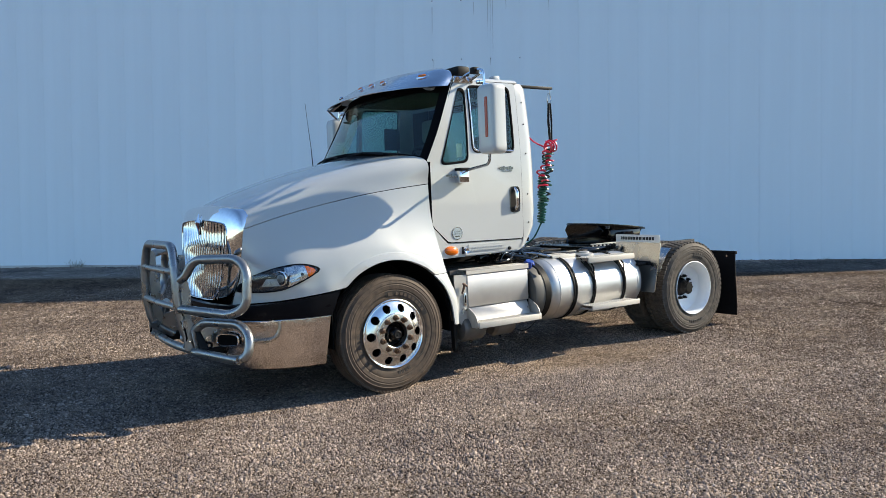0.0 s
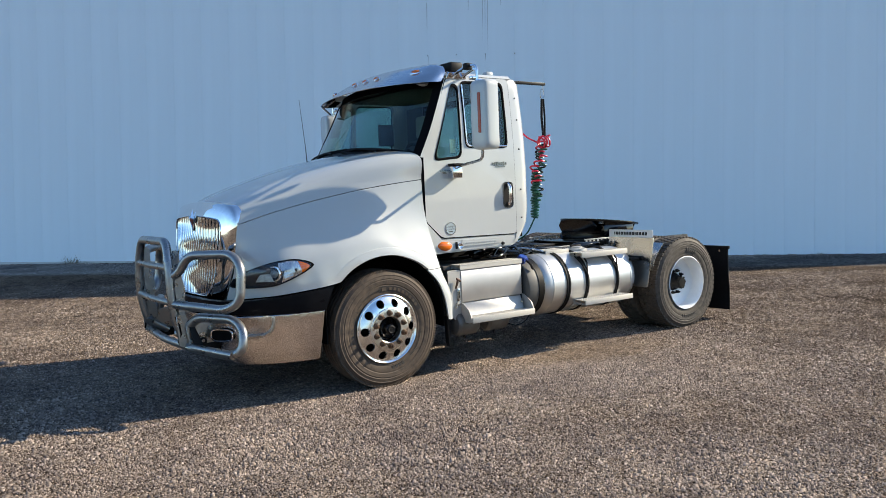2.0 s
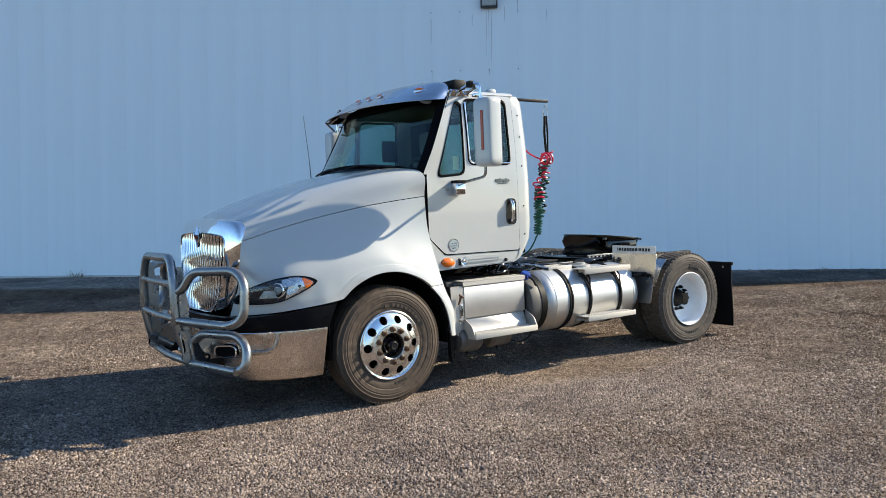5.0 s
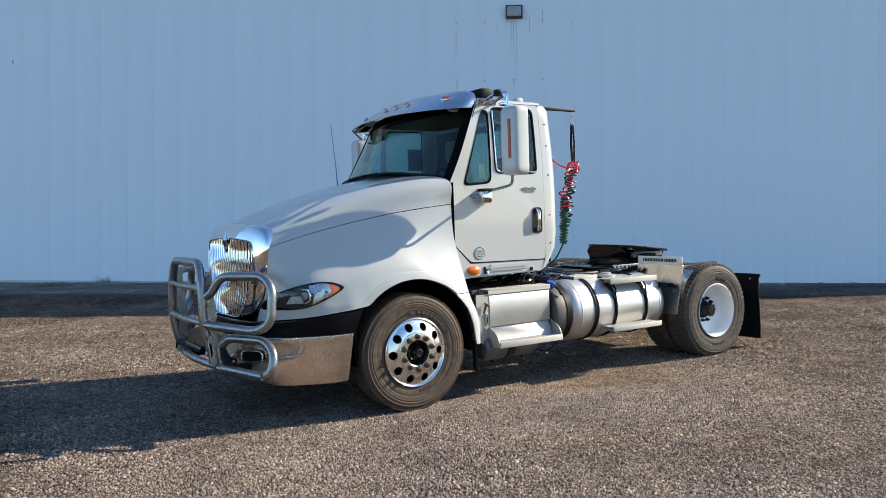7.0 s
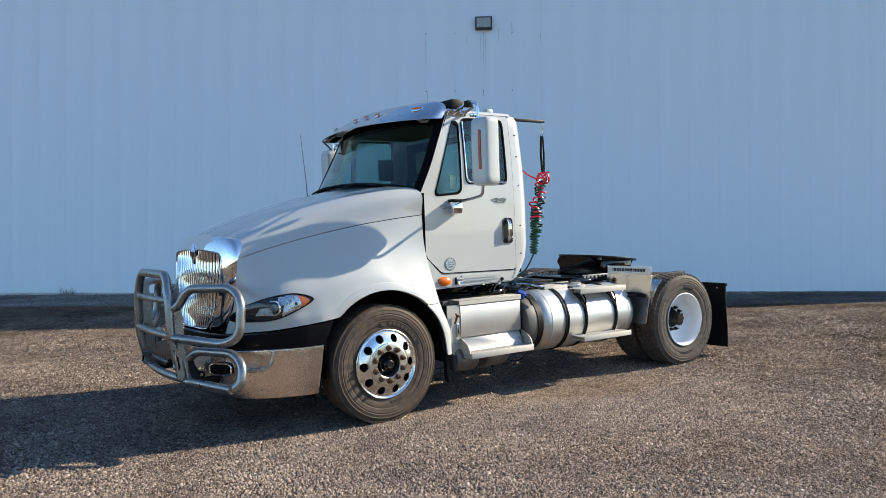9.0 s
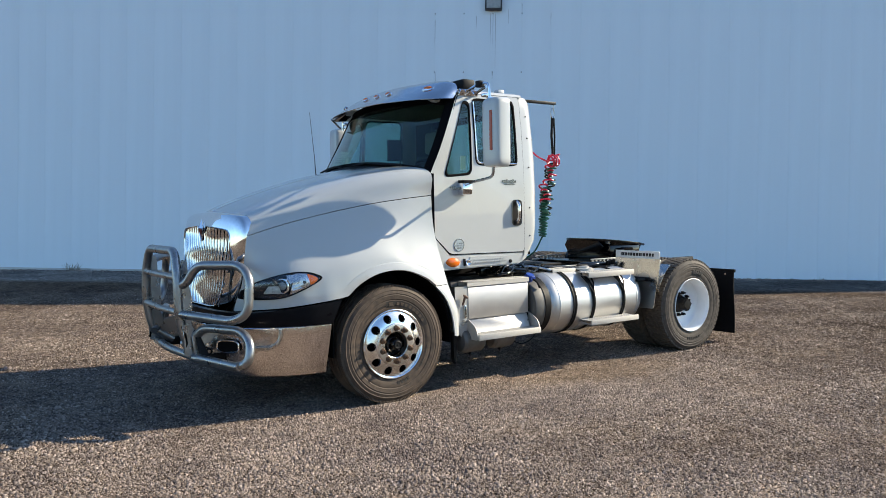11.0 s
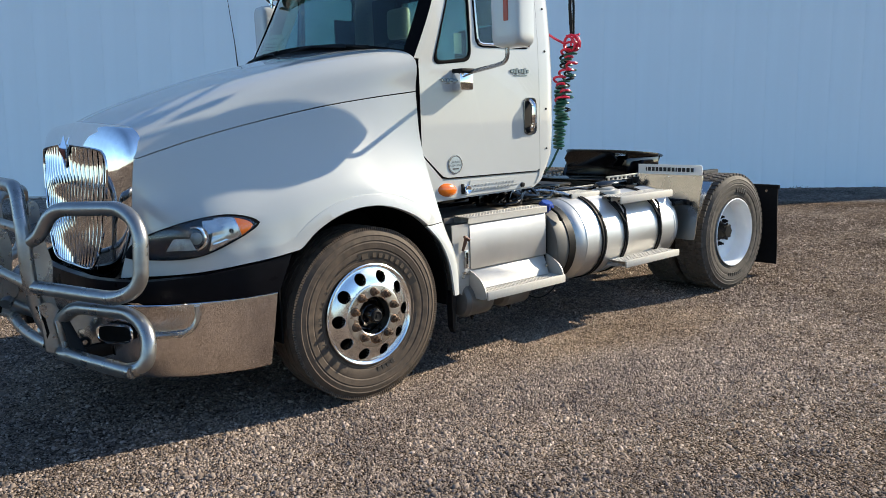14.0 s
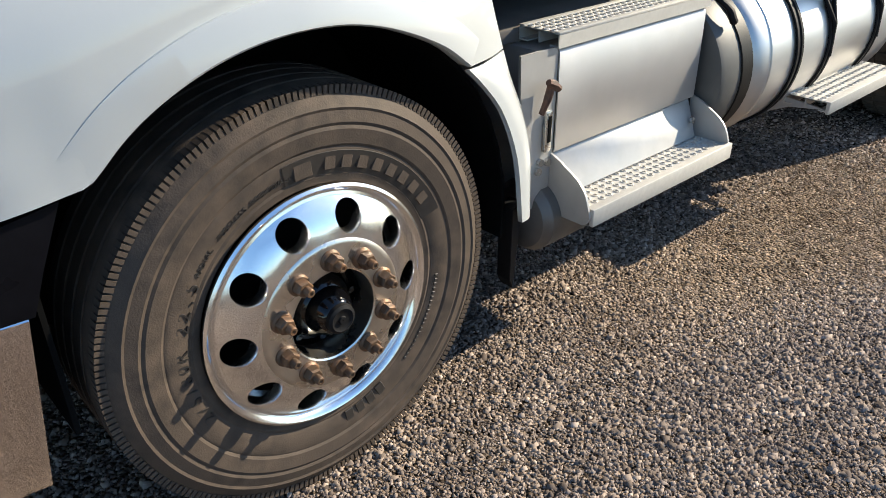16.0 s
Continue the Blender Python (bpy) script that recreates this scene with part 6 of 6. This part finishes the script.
def build_chassis():
    f = empty("chassis", truck)
    for s in (1, -1):
        box("frame_rail", (-1.05, -0.43 * s - 0.035, 0.66), (4.70, -0.43 * s + 0.035, 0.93), M_FRAME, f, 0.01)
    for x in (-0.2, 0.9, 1.75, 2.55, 3.1, 4.6):
        box("cross_member", (x - 0.05, -0.40, 0.70), (x + 0.05, 0.40, 0.88), M_FRAME, f, 0.01)
    lathe("front_axle", [(0.05, -1.0), (0.06, -0.5), (0.07, 0.0), (0.06, 0.5), (0.05, 1.0)], M_FRAME, f, 12, Matrix.Translation((0, 0, 0.43)))
    lathe("rear_axle", [(0.08, -0.9), (0.09, -0.45), (0.16, -0.28), (0.22, 0.0), (0.16, 0.28), (0.09, 0.45), (0.08, 0.9)], M_FRAME, f, 24, Matrix.Translation((3.70, 0, 0.487)))
    lathe("drive_shaft", [(0.05, -1.2), (0.05, 1.2)], M_FRAME, f, 16, Matrix.Translation((2.4, 0, 0.58)) @ Matrix.Rotation(radians(90), 4, "Z"))
    box("gearbox", (0.4, -0.3, 0.42), (1.5, 0.3, 1.0), M_DARK, f, 0.06)
    for s in (1, -1):
        for x in (3.42, 3.98):
            lathe("air_spring", [(0.09, -0.11), (0.12, -0.08), (0.125, 0.0), (0.12, 0.08), (0.09, 0.11)], M_RUBBER, f, 24, Matrix.Translation((x, -0.48 * s, 0.58)) @ Matrix.Rotation(radians(90), 4, "X"))
    # deck plate, air lines and valves between cab and fifth wheel
    box("deck_plate", (1.95, -0.40, 0.945), (2.55, 0.40, 0.965), M_FRAME, f, 0.004)
    rnd = random.Random(4)
    for k in range(22):
        y = -0.93 + 0.024 * k + rnd.uniform(-0.03, 0.03)
        pts = [(1.22 + rnd.uniform(0, 0.2), y, 0.935 + rnd.uniform(0, 0.03))]
        for x in (1.38, 1.50, 1.62, 1.76, 1.92):
            pts.append((x + rnd.uniform(-0.05, 0.05), y * (1.0 - 0.22 * (x - 1.2)) + rnd.uniform(-0.07, 0.07), 0.945 + rnd.uniform(-0.02, 0.075)))
        pts.append((2.15, -0.52 + 0.01 * k, 0.94))
        tube("air_line", catmull(pts, 4), rnd.choice((0.007, 0.009, 0.013)), M_HOSE, f, 8)
    # canister and valves packed under the cab's rear corner
    can = lathe("air_dryer", [(0.060, 0.05), (0.066, 0.04), (0.066, -0.01), (0.060, -0.02), (0.050, -0.045), (0.030, -0.058), (0.001, -0.060)], M_GREASE, f, 24, Matrix.Translation((1.46, -0.80, 0.955)) @ Matrix.Rotation(radians(-90), 4, "X"))
    lathe("dryer_band", [(0.068, -0.004), (0.070, 0.0), (0.070, 0.012), (0.068, 0.016)], M_FRAME, can, 24, Matrix.Translation((1.46, -0.80, 0.955)) @ Matrix.Rotation(radians(-90), 4, "X"))
    for k in range(16):
        c = Vector((1.24 + rnd.uniform(0, 0.55), -0.88 + rnd.uniform(0, 0.35), 0.95))
        h = rnd.uniform(0.02, 0.055)
        v = box("valve", c - Vector((rnd.uniform(0.02, 0.05), rnd.uniform(0.015, 0.03), 0.03)), c + Vector((rnd.uniform(0.02, 0.05), rnd.uniform(0.015, 0.03), h)), rnd.choice((M_FRAME, M_BLACK, M_GREASE)), f, 0.006)
        lathe("fitting", [(0.011, 0.0), (0.011, -0.012), (0.007, -0.014), (0.007, -0.024), (0.001, -0.025)], M_GREASE, v, 6, Matrix.Translation(c + Vector((0, 0, h - 0.003))) @ Matrix.Rotation(radians(-90), 4, "X"), angle=20)
    tube("brake_pipe", catmull([(1.66, -0.76, 0.985), (1.76, -0.80, 0.990), (1.88, -0.87, 0.965), (1.93, -0.90, 0.945)], 5), 0.009, M_STEEL, f, 8)
    # top flange of the rail, and the toothed slide rack of the coupling on it
    for s in (1, -1):
        box("rail_flange", (1.60, -0.43 * s - 0.042, 0.930), (3.40, -0.43 * s + 0.042, 0.9365), M_GREASE, f, 0.002)
        # thin aluminium strip along the flange's outer edge
        box("rail_edge", (1.75, -0.475 * s - 0.004, 0.926), (3.12, -0.475 * s + 0.004, 0.9385), M_ALU, f, 0.001)
        rack = box("slide_rack", (2.94, -0.452 * s - 0.006, 0.972), (3.50, -0.452 * s + 0.006, 0.986), M_ALU, f, 0.002)
        box("rack_base", (2.90, -0.452 * s - 0.010, 0.9385), (3.50, -0.452 * s + 0.010, 0.952), M_ALU, rack, 0.002)
        for k in range(9):
            x = 2.96 + 0.06 * k
            box("rack_tooth", (x, -0.452 * s - 0.005, 0.952), (x + 0.022, -0.452 * s + 0.005, 0.972), M_ALU, rack, 0)
    # slack hoses along the rail, a thin tank and a knot of fittings before the fender plate
    for k in range(5):
        y = -0.56 + 0.045 * k
        pts = [(2.0 + 0.22 * i, y + rnd.uniform(-0.03, 0.03), 0.925 + rnd.uniform(-0.015, 0.025)) for i in range(6)]
        tube("rail_hose", catmull(pts, 4), rnd.choice((0.007, 0.010)), M_HOSE, f, 8)
    lathe("small_air_tank", [(0.001, -0.20), (0.030, -0.19), (0.042, -0.165), (0.042, 0.165), (0.030, 0.19), (0.001, 0.20)], M_GREASE, f, 24, Matrix.Translation((2.84, -0.57, 0.925)) @ Matrix.Rotation(radians(90), 4, "Z"))
    for k in range(7):
        c = Vector((3.06 + rnd.uniform(-0.06, 0.05), -0.60 + rnd.uniform(-0.07, 0.06), 0.945 + rnd.uniform(-0.02, 0.02)))
        d = [rnd.uniform(0.012, 0.028) for _ in range(3)]
        box("fitting_block", c - Vector(d), c + Vector(d), rnd.choice((M_GREASE, M_FRAME, M_GREASE, M_ALU)), f, 0.005)


def build_fifth_wheel():
    w = empty("fifth_wheel", truck, "black greasy fifth-wheel coupling plate")
    # dished plate, forked to the rear
    o = [(3.24, 0.18), (3.275, 0.27), (3.36, 0.35), (3.53, 0.40), (3.82, 0.37), (4.03, 0.28), (4.08, 0.19), (3.80, 0.07), (3.68, 0.05), (3.64, 0)]
    tilt = Matrix.Translation((3.55, 0, 1.15)) @ Matrix.Rotation(radians(6.0), 4, "Y") @ Matrix.Translation((-3.55, 0, -1.14))
    full = [(x, y) for x, y in o] + [(x, -y) for x, y in o[-2::-1]]
    bm = bmesh.new()
    add_prism(bm, [tilt @ Vector((x, y, 1.125)) for x, y in full], (0, 0, 0.028))
    bmesh.ops.bevel(bm, geom=list(bm.edges), offset=0.008, segments=2, affect="EDGES")
    part("top_plate", bm, M_GREASE, w)
    # skirt ribs below the plate
    for s in (1, -1):
        prism("side_rib", [tilt @ Vector(p) for p in ((3.38, 0.34 * s, 1.13), (3.90, 0.34 * s, 1.13), (3.84, 0.34 * s, 1.02), (3.72, 0.34 * s, 0.97), (3.44, 0.34 * s, 0.97))], (0, -0.02 * s, 0), M_GREASE, w)
        prism("pivot_bracket", [(3.40, 0.44 * s, 0.94), (3.72, 0.44 * s, 0.94), (3.63, 0.44 * s, 1.09), (3.49, 0.44 * s, 1.09)], (0, -0.05 * s, 0), M_GREASE, w)
    prism("apron", [tilt @ Vector(p) for p in ((3.262, 0.25, 1.13), (3.262, -0.25, 1.13), (3.29, -0.31, 1.07), (3.29, -0.26, 1.0), (3.29, 0.26, 1.0), (3.29, 0.31, 1.07))], (0.015, 0, 0), M_GREASE, w, 0.004)
    prism("front_rib", [tilt @ Vector(p) for p in ((3.29, 0.26, 1.13), (3.29, -0.26, 1.13), (3.40, -0.22, 0.98), (3.40, 0.22, 0.98))], (0.02, 0, 0), M_GREASE, w)
    box("cross_block", (3.36, -0.35, 0.95), (3.86, 0.35, 1.115), M_GREASE, w, 0.02)
    box("base_plate", (3.0, -0.47, 0.93), (4.1, 0.47, 0.95), M_GREASE, w, 0.004)
    tube("release_handle", rounded([(3.5, -0.35, 1.03), (3.45, -0.52, 1.03), (3.40, -0.62, 1.02)], 0.04, 4), 0.011, M_GREASE, w, 8)


def build_quarter_fender():
    q = empty("quarter_fender", truck, "stainless quarter fender plate ahead of the drive wheels")
    o = rounded([(3.155, -0.62, 1.005), (3.155, -1.225, 1.005), (3.03, -1.235, 0.505), (3.03, -0.98, 0.505), (3.10, -0.62, 0.80)], 0.02, 4)
    prism("plate", o, (0.012, 0, 0), mat("dull_stainless", (0.46, 0.42, 0.37), 0.27, 0.95, 0.2, 8, 0.10, 9, rough_var=0.1, big=0.2, big_scale=3), q, 0)
    for y in (-0.70, -0.92, -1.15):
        lathe("rivet", [(0.001, -0.006), (0.008, -0.004), (0.010, 0.0)], M_STEEL, q, 8, Matrix.Translation((3.153, y, 0.985)) @ Matrix.Rotation(radians(-90), 4, "Z"))
    sign = prism("name_plate", rounded([(3.145, -0.63, 1.085), (3.145, -1.225, 1.085), (3.145, -1.225, 1.005), (3.145, -0.63, 1.005)], 0.015, 3), (0.006, 0, 0), M_SIGN, q, 0, "white name plate with a dark band of plain shapes")
    n = 13
    widths = [0.35, 1, 0.9, 0.85, 1, 1, 1, 0.9, 0.35, 1, 1, 1, 0.85]
    total = sum(widths) + 0.45 * (n - 1)
    y = -0.705
    unit = 0.445 / total
    for k in range(n):
        w2 = widths[k] * unit
        bm = bmesh.new()
        add_box(bm, (3.1405, y - w2, 1.030), (3.1455, y, 1.062))
        part("print_bar", bm, M_INK, sign, smooth=False)
        y -= w2 + 0.45 * unit
    tube("support_arm", [(3.08, -0.45, 0.80), (3.06, -1.16, 0.80)], 0.022, M_FRAME, q, 12)
    tube("support_stub", [(3.02, -1.13, 0.80), (2.90, -1.13, 0.80)], 0.016, M_FRAME, q, 10)
    # curved top part over the front of the tyre
    bm = bmesh.new()
    arc = [(3.70 + 0.57 * math.cos(a), 0.487 + 0.57 * math.sin(a)) for a in np.linspace(radians(162), radians(128), 10)]
    add_grid(bm, [[Vector((x, y, z)) for x, z in arc] for y in (-1.20, -0.62)])
    solid(bm, 0.005)
    part("wrap", bm, M_STEEL, q)


def build_mudflap(s):
    m = empty("mud_flap", truck, "black rubber mud flap hanging behind the drive wheels")
    bm = bmesh.new()
    rows = []
    for z in np.linspace(0.80, 0.10, 10):
        rows.append([Vector((4.45 + 0.012 * math.sin(7 * z) + 0.008 * math.sin(9 * y), y * s, z)) for y in np.linspace(-1.20, -0.58, 9)])
    add_grid(bm, rows)
    solid(bm, 0.010)
    part("flap", bm, M_BLACK, m)
    box("hanger", (4.435, -1.21 * s if s > 0 else 0.40, 0.79), (4.465, -0.40 if s > 0 else 1.21, 0.825), M_FRAME, m, 0.004)
    for y in (-1.1, -0.9, -0.7):
        lathe("bolt", [(0.001, -0.008), (0.012, -0.008), (0.013, 0.0)], M_STEEL, m, 8, Matrix.Translation((4.435, y * s, 0.77)) @ Matrix.Rotation(radians(-90), 4, "Z"))


def coil(a, b, turns, r, wobble=0.0, seed=1):
    a, b = Vector(a), Vector(b)
    d = (b - a).normalized()
    u = d.cross(Vector((0, 1, 0.1))).normalized()
    v = d.cross(u)
    rnd = random.Random(seed)
    n = turns * 12
    ph = rnd.uniform(0, 6)
    return [a.lerp(b, k / n) + r * (math.cos(k * math.pi / 6) * u + math.sin(k * math.pi / 6) * v) + Vector((wobble * math.sin(k * 0.11 + ph), wobble * math.cos(k * 0.13 + ph), 0)) for k in range(n + 1)]


def build_hoses():
    h = empty("hose_tender", truck, "black boom behind the cab with red and green coiled air hoses")
    box("boom", (1.56, -0.905, 2.548), (2.02, -0.875, 2.574), M_FRAME, h, 0.004)
    tube("boom_brace", [(1.62, -0.86, 2.50), (1.62, -0.60, 2.40)], 0.012, M_FRAME, h, 8)
    tube("spring_ring", [Vector((1.99, -0.885, 2.465)) + Vector((0.022 * math.cos(a), 0, 0.05 * math.sin(a))) for a in np.linspace(0, 2 * math.pi, 17)[:-1]], 0.004, M_STEEL, h, 6, closed=True)
    tube("spring_hook", [(2.0, -0.89, 2.56), (2.0, -0.89, 2.50)], 0.005, M_STEEL, h, 6)
    tube("hanger_cord", [(1.985, -0.885, 2.42), (1.975, -0.885, 2.25), (1.99, -0.885, 2.06)], 0.012, M_BLACK, h, 6)
    tube("hanger_cord", [(2.005, -0.885, 2.42), (2.015, -0.885, 2.25), (2.01, -0.885, 2.06)], 0.009, M_FRAME, h, 6)
    tube("red_hose", coil((1.90, -0.90, 2.00), (2.08, -0.88, 2.02), 4, 0.055, 0.02, 3), 0.0085, M_REDHOSE, h, 6, "red coiled air hose")
    tube("red_hose", coil((1.98, -0.90, 2.02), (1.83, -0.90, 1.60), 9, 0.035, 0.025, 5), 0.0085, M_REDHOSE, h, 6)
    tube("red_lead", catmull([(1.73, -0.80, 2.16), (1.80, -0.85, 2.06), (1.90, -0.90, 2.0)], 6), 0.0085, M_REDHOSE, h, 6)
    tube("green_hose", coil((1.97, -0.90, 1.98), (1.86, -0.89, 1.42), 15, 0.032, 0.02, 7), 0.0085, M_GREENHOSE, h, 6, "dark green coiled air hose")
    tube("green_hose", coil((1.88, -0.88, 1.72), (1.86, -0.87, 1.28), 17, 0.034, 0.006, 9), 0.0085, M_GREENHOSE, h, 6)
    tube("green_lead", catmull([(1.86, -0.87, 1.28), (1.80, -0.80, 1.12), (1.76, -0.6, 1.02)], 6), 0.0085, M_GREENHOSE, h, 6)
    tube("black_cable", coil((1.99, -0.86, 2.0), (1.92, -0.84, 1.45), 10, 0.03, 0.02, 11), 0.008, M_BLACK, h, 6)


build_battery_box()
build_tank()
build_def_tank()
build_chassis()
build_fifth_wheel()
build_quarter_fender()
build_mudflap(1)
build_mudflap(-1)
build_hoses()


# ---- wall lamp ----
def build_lamp():
    m = WALL_M @ Matrix.Translation((1.69, 0, 6.41))
    l = empty("wall_lamp", label="dark rectangular floodlight fixed high on the white wall", category="lamp")
    l.matrix_world = m
    bm = bmesh.new()
    add_box(bm, (-0.20, 0.0, -0.15), (0.20, 0.13, 0.15), 0.02, None, 2)
    part("housing", bm, mat("bronze_lamp", (0.035, 0.034, 0.036), 0.5, 0, 0.3, 20), l)
    bm = bmesh.new()
    add_box(bm, (-0.165, 0.125, -0.115), (0.165, 0.138, 0.115), 0.008)
    part("glass", bm, mat("frosted_glass", (0.42, 0.43, 0.42), 0.3, 0, 0.3, 14), l, "frosted glass front")


build_lamp()


# ---- loose stones ----
def build_stones(name, px, py, size, seed, label, spread=0.42):
    """Loose angular crushed stones half sunk in the yard, too many to count."""
    rs = np.random.RandomState(seed)
    n = len(px)
    r = size * np.clip(rs.lognormal(0, spread, n), 0.45, 3.4)
    # coarser and finer patches, and fines in the dusty patch beside the tank
    r *= np.array([1 + 0.30 * noise.noise((a1 * 1.1, b1 * 1.1, 4.0)) + 0.22 * noise.noise((a1 * 4.0, b1 * 4.0, 7.0)) for a1, b1 in zip(px, py)])
    r *= 1 - 0.45 * np.clip(1.3 - np.hypot((px - 2.0) / 1.25, (py + 1.34) / 0.36), 0, 1)
    # a sunk ring of four corners and a ridge of two
    turn = rs.uniform(0, 2 * np.pi, n)
    v = np.zeros((n, 6, 3))
    for k in range(4):
        a = turn + np.pi / 2 * k + rs.uniform(-0.5, 0.5, n)
        d = r * rs.uniform(0.75, 1.35, n)
        v[:, k] = np.stack([d * np.cos(a), d * np.sin(a), -0.45 * r + r * rs.uniform(-0.1, 0.25, n)], 1)
    for k, sgn in ((4, 1), (5, -1)):
        a = turn + 0.78 + rs.uniform(-0.5, 0.5, n)
        d = sgn * r * rs.uniform(0.35, 0.85, n)
        v[:, k] = np.stack([d * np.cos(a), d * np.sin(a), r * rs.uniform(0.30, 0.80, n)], 1)
    pz = np.array([ground_z(a1, b1) + 0.012 * noise.noise((a1 * 0.7, b1 * 0.7, 0)) for a1, b1 in zip(px, py)])
    v += np.stack([px, py, pz + r * 0.15], 1)[:, None, :]
    tri = np.array([(0, 1, 4), (1, 5, 4), (1, 2, 5), (2, 3, 5), (3, 4, 5), (3, 0, 4)])
    f = (tri[None] + 6 * np.arange(n)[:, None, None]).reshape(-1, 3)
    me = bpy.data.meshes.new(name)
    me.vertices.add(6 * n)
    me.vertices.foreach_set("co", v.reshape(-1).astype(np.float32))
    me.loops.add(18 * n)
    me.loops.foreach_set("vertex_index", f.reshape(-1).astype(np.int32))
    me.polygons.add(6 * n)
    me.polygons.foreach_set("loop_start", np.arange(0, 18 * n, 3, dtype=np.int32))
    me.update()
    me.validate()
    me.shade_smooth()
    me.materials.append(M_STONE)
    tagged(new(name, me), label, "gravel", kind="stuff")


def stone_material():
    m = bpy.data.materials.new("crushed_stone")
    m.use_nodes = True
    t = m.node_tree
    b = t.nodes["Principled BSDF"]
    b.inputs["Roughness"].default_value = 0.85
    b.inputs["Specular IOR Level"].default_value = 0.08
    g = t.nodes.new("ShaderNodeNewGeometry")
    ramp = t.nodes.new("ShaderNodeValToRGB")
    t.links.new(g.outputs["Random Per Island"], ramp.inputs[0])
    e = ramp.color_ramp.elements
    e[0].position, e[0].color = 0.0, (0.094, 0.076, 0.066, 1)
    e[1].position, e[1].color = 1.0, (0.467, 0.396, 0.343, 1)
    for pos, c in ((0.3, (0.183, 0.151, 0.129, 1)), (0.7, (0.286, 0.235, 0.198, 1)), (0.95, (0.396, 0.329, 0.279, 1))):
        k = e.new(pos)
        k.color = c
    dust_patches(t, ramp.outputs[0], b.inputs["Base Color"])
    return m


M_STONE = stone_material()
# the wide fan of yard that lies before the truck's near side, thinning with distance
rs = np.random.RandomState(12)
fan_u = 3.0 * (14.5 / 3.0) ** (rs.uniform(0, 1, 290000) ** 0.92)
fan_u = fan_u + rs.normal(0, 0.22, 290000)
fan_v = fan_u * (rs.uniform(-0.60, 0.60, 290000) + rs.normal(0, 0.05, 290000))
build_stones("yard_gravel", -3.2 + 0.567 * fan_u + 0.823 * fan_v, -6.5 + 0.823 * fan_u - 0.567 * fan_v, 0.0055, 12, "scattered angular crushed stones over the wider yard")
# more of them beside the wheels, thinning towards the edges of that patch
foot_s, foot_d = rs.uniform(-16, 16, 9000), np.abs(rs.normal(0.0, 0.22, 9000)) + 0.01
build_stones("wall_foot_gravel", WALL_O.x + WALL_R.x * foot_s + WALL_N.x * foot_d, WALL_O.y + WALL_R.y * foot_s + WALL_N.y * foot_d, 0.010, 13, "coarser stones drifted against the foot of the wall", 0.5)
near_x, near_y = rs.normal(1.1, 1.25, 110000), rs.normal(-1.55, 0.75, 110000)
build_stones("loose_gravel", near_x, near_y, 0.0046, 11, "loose brown-grey crushed stones beside the truck's wheels")


# ---- wall foot ----
def build_weeds():
    """Dry tufts growing at the foot of the wall."""
    rnd = random.Random(8)
    bm = bmesh.new()
    for s0, n, tall in ((-8.5, 26, 0.26), (-8.1, 8, 0.12), (-11.6, 10, 0.14), (-3.4, 8, 0.10), (9.3, 9, 0.12)):
        for k in range(n):
            p = WALL_O + WALL_R * (s0 + rnd.gauss(0, 0.10)) + WALL_N * (0.05 + abs(rnd.gauss(0, 0.05)))
            p.z = ground_z(p.x, p.y) - 0.01
            h = tall * rnd.uniform(0.4, 1.0)
            d = Vector((rnd.gauss(0, 0.35), rnd.gauss(0, 0.35), 1)).normalized() * h
            w = WALL_R * rnd.uniform(0.003, 0.007)
            mid = p + d * 0.6 + Vector((0, 0, 0.02 * h))
            tip = p + d + Vector((rnd.gauss(0, 0.04), rnd.gauss(0, 0.04), -0.05 * h))
            v = [bm.verts.new(q) for q in (p - w, p + w, mid + w * 0.8, mid - w * 0.8, tip)]
            bm.faces.new((v[0], v[1], v[2], v[3]))
            bm.faces.new((v[3], v[2], v[4]))
    ob = part("weeds", bm, mat("dry_weed", (0.10, 0.095, 0.05), 0.8, 0, 0.4, 30, tint=(0.16, 0.13, 0.07)))
    tagged(ob, "dry weed tufts growing at the foot of the wall", "weeds", kind="stuff")


build_weeds()
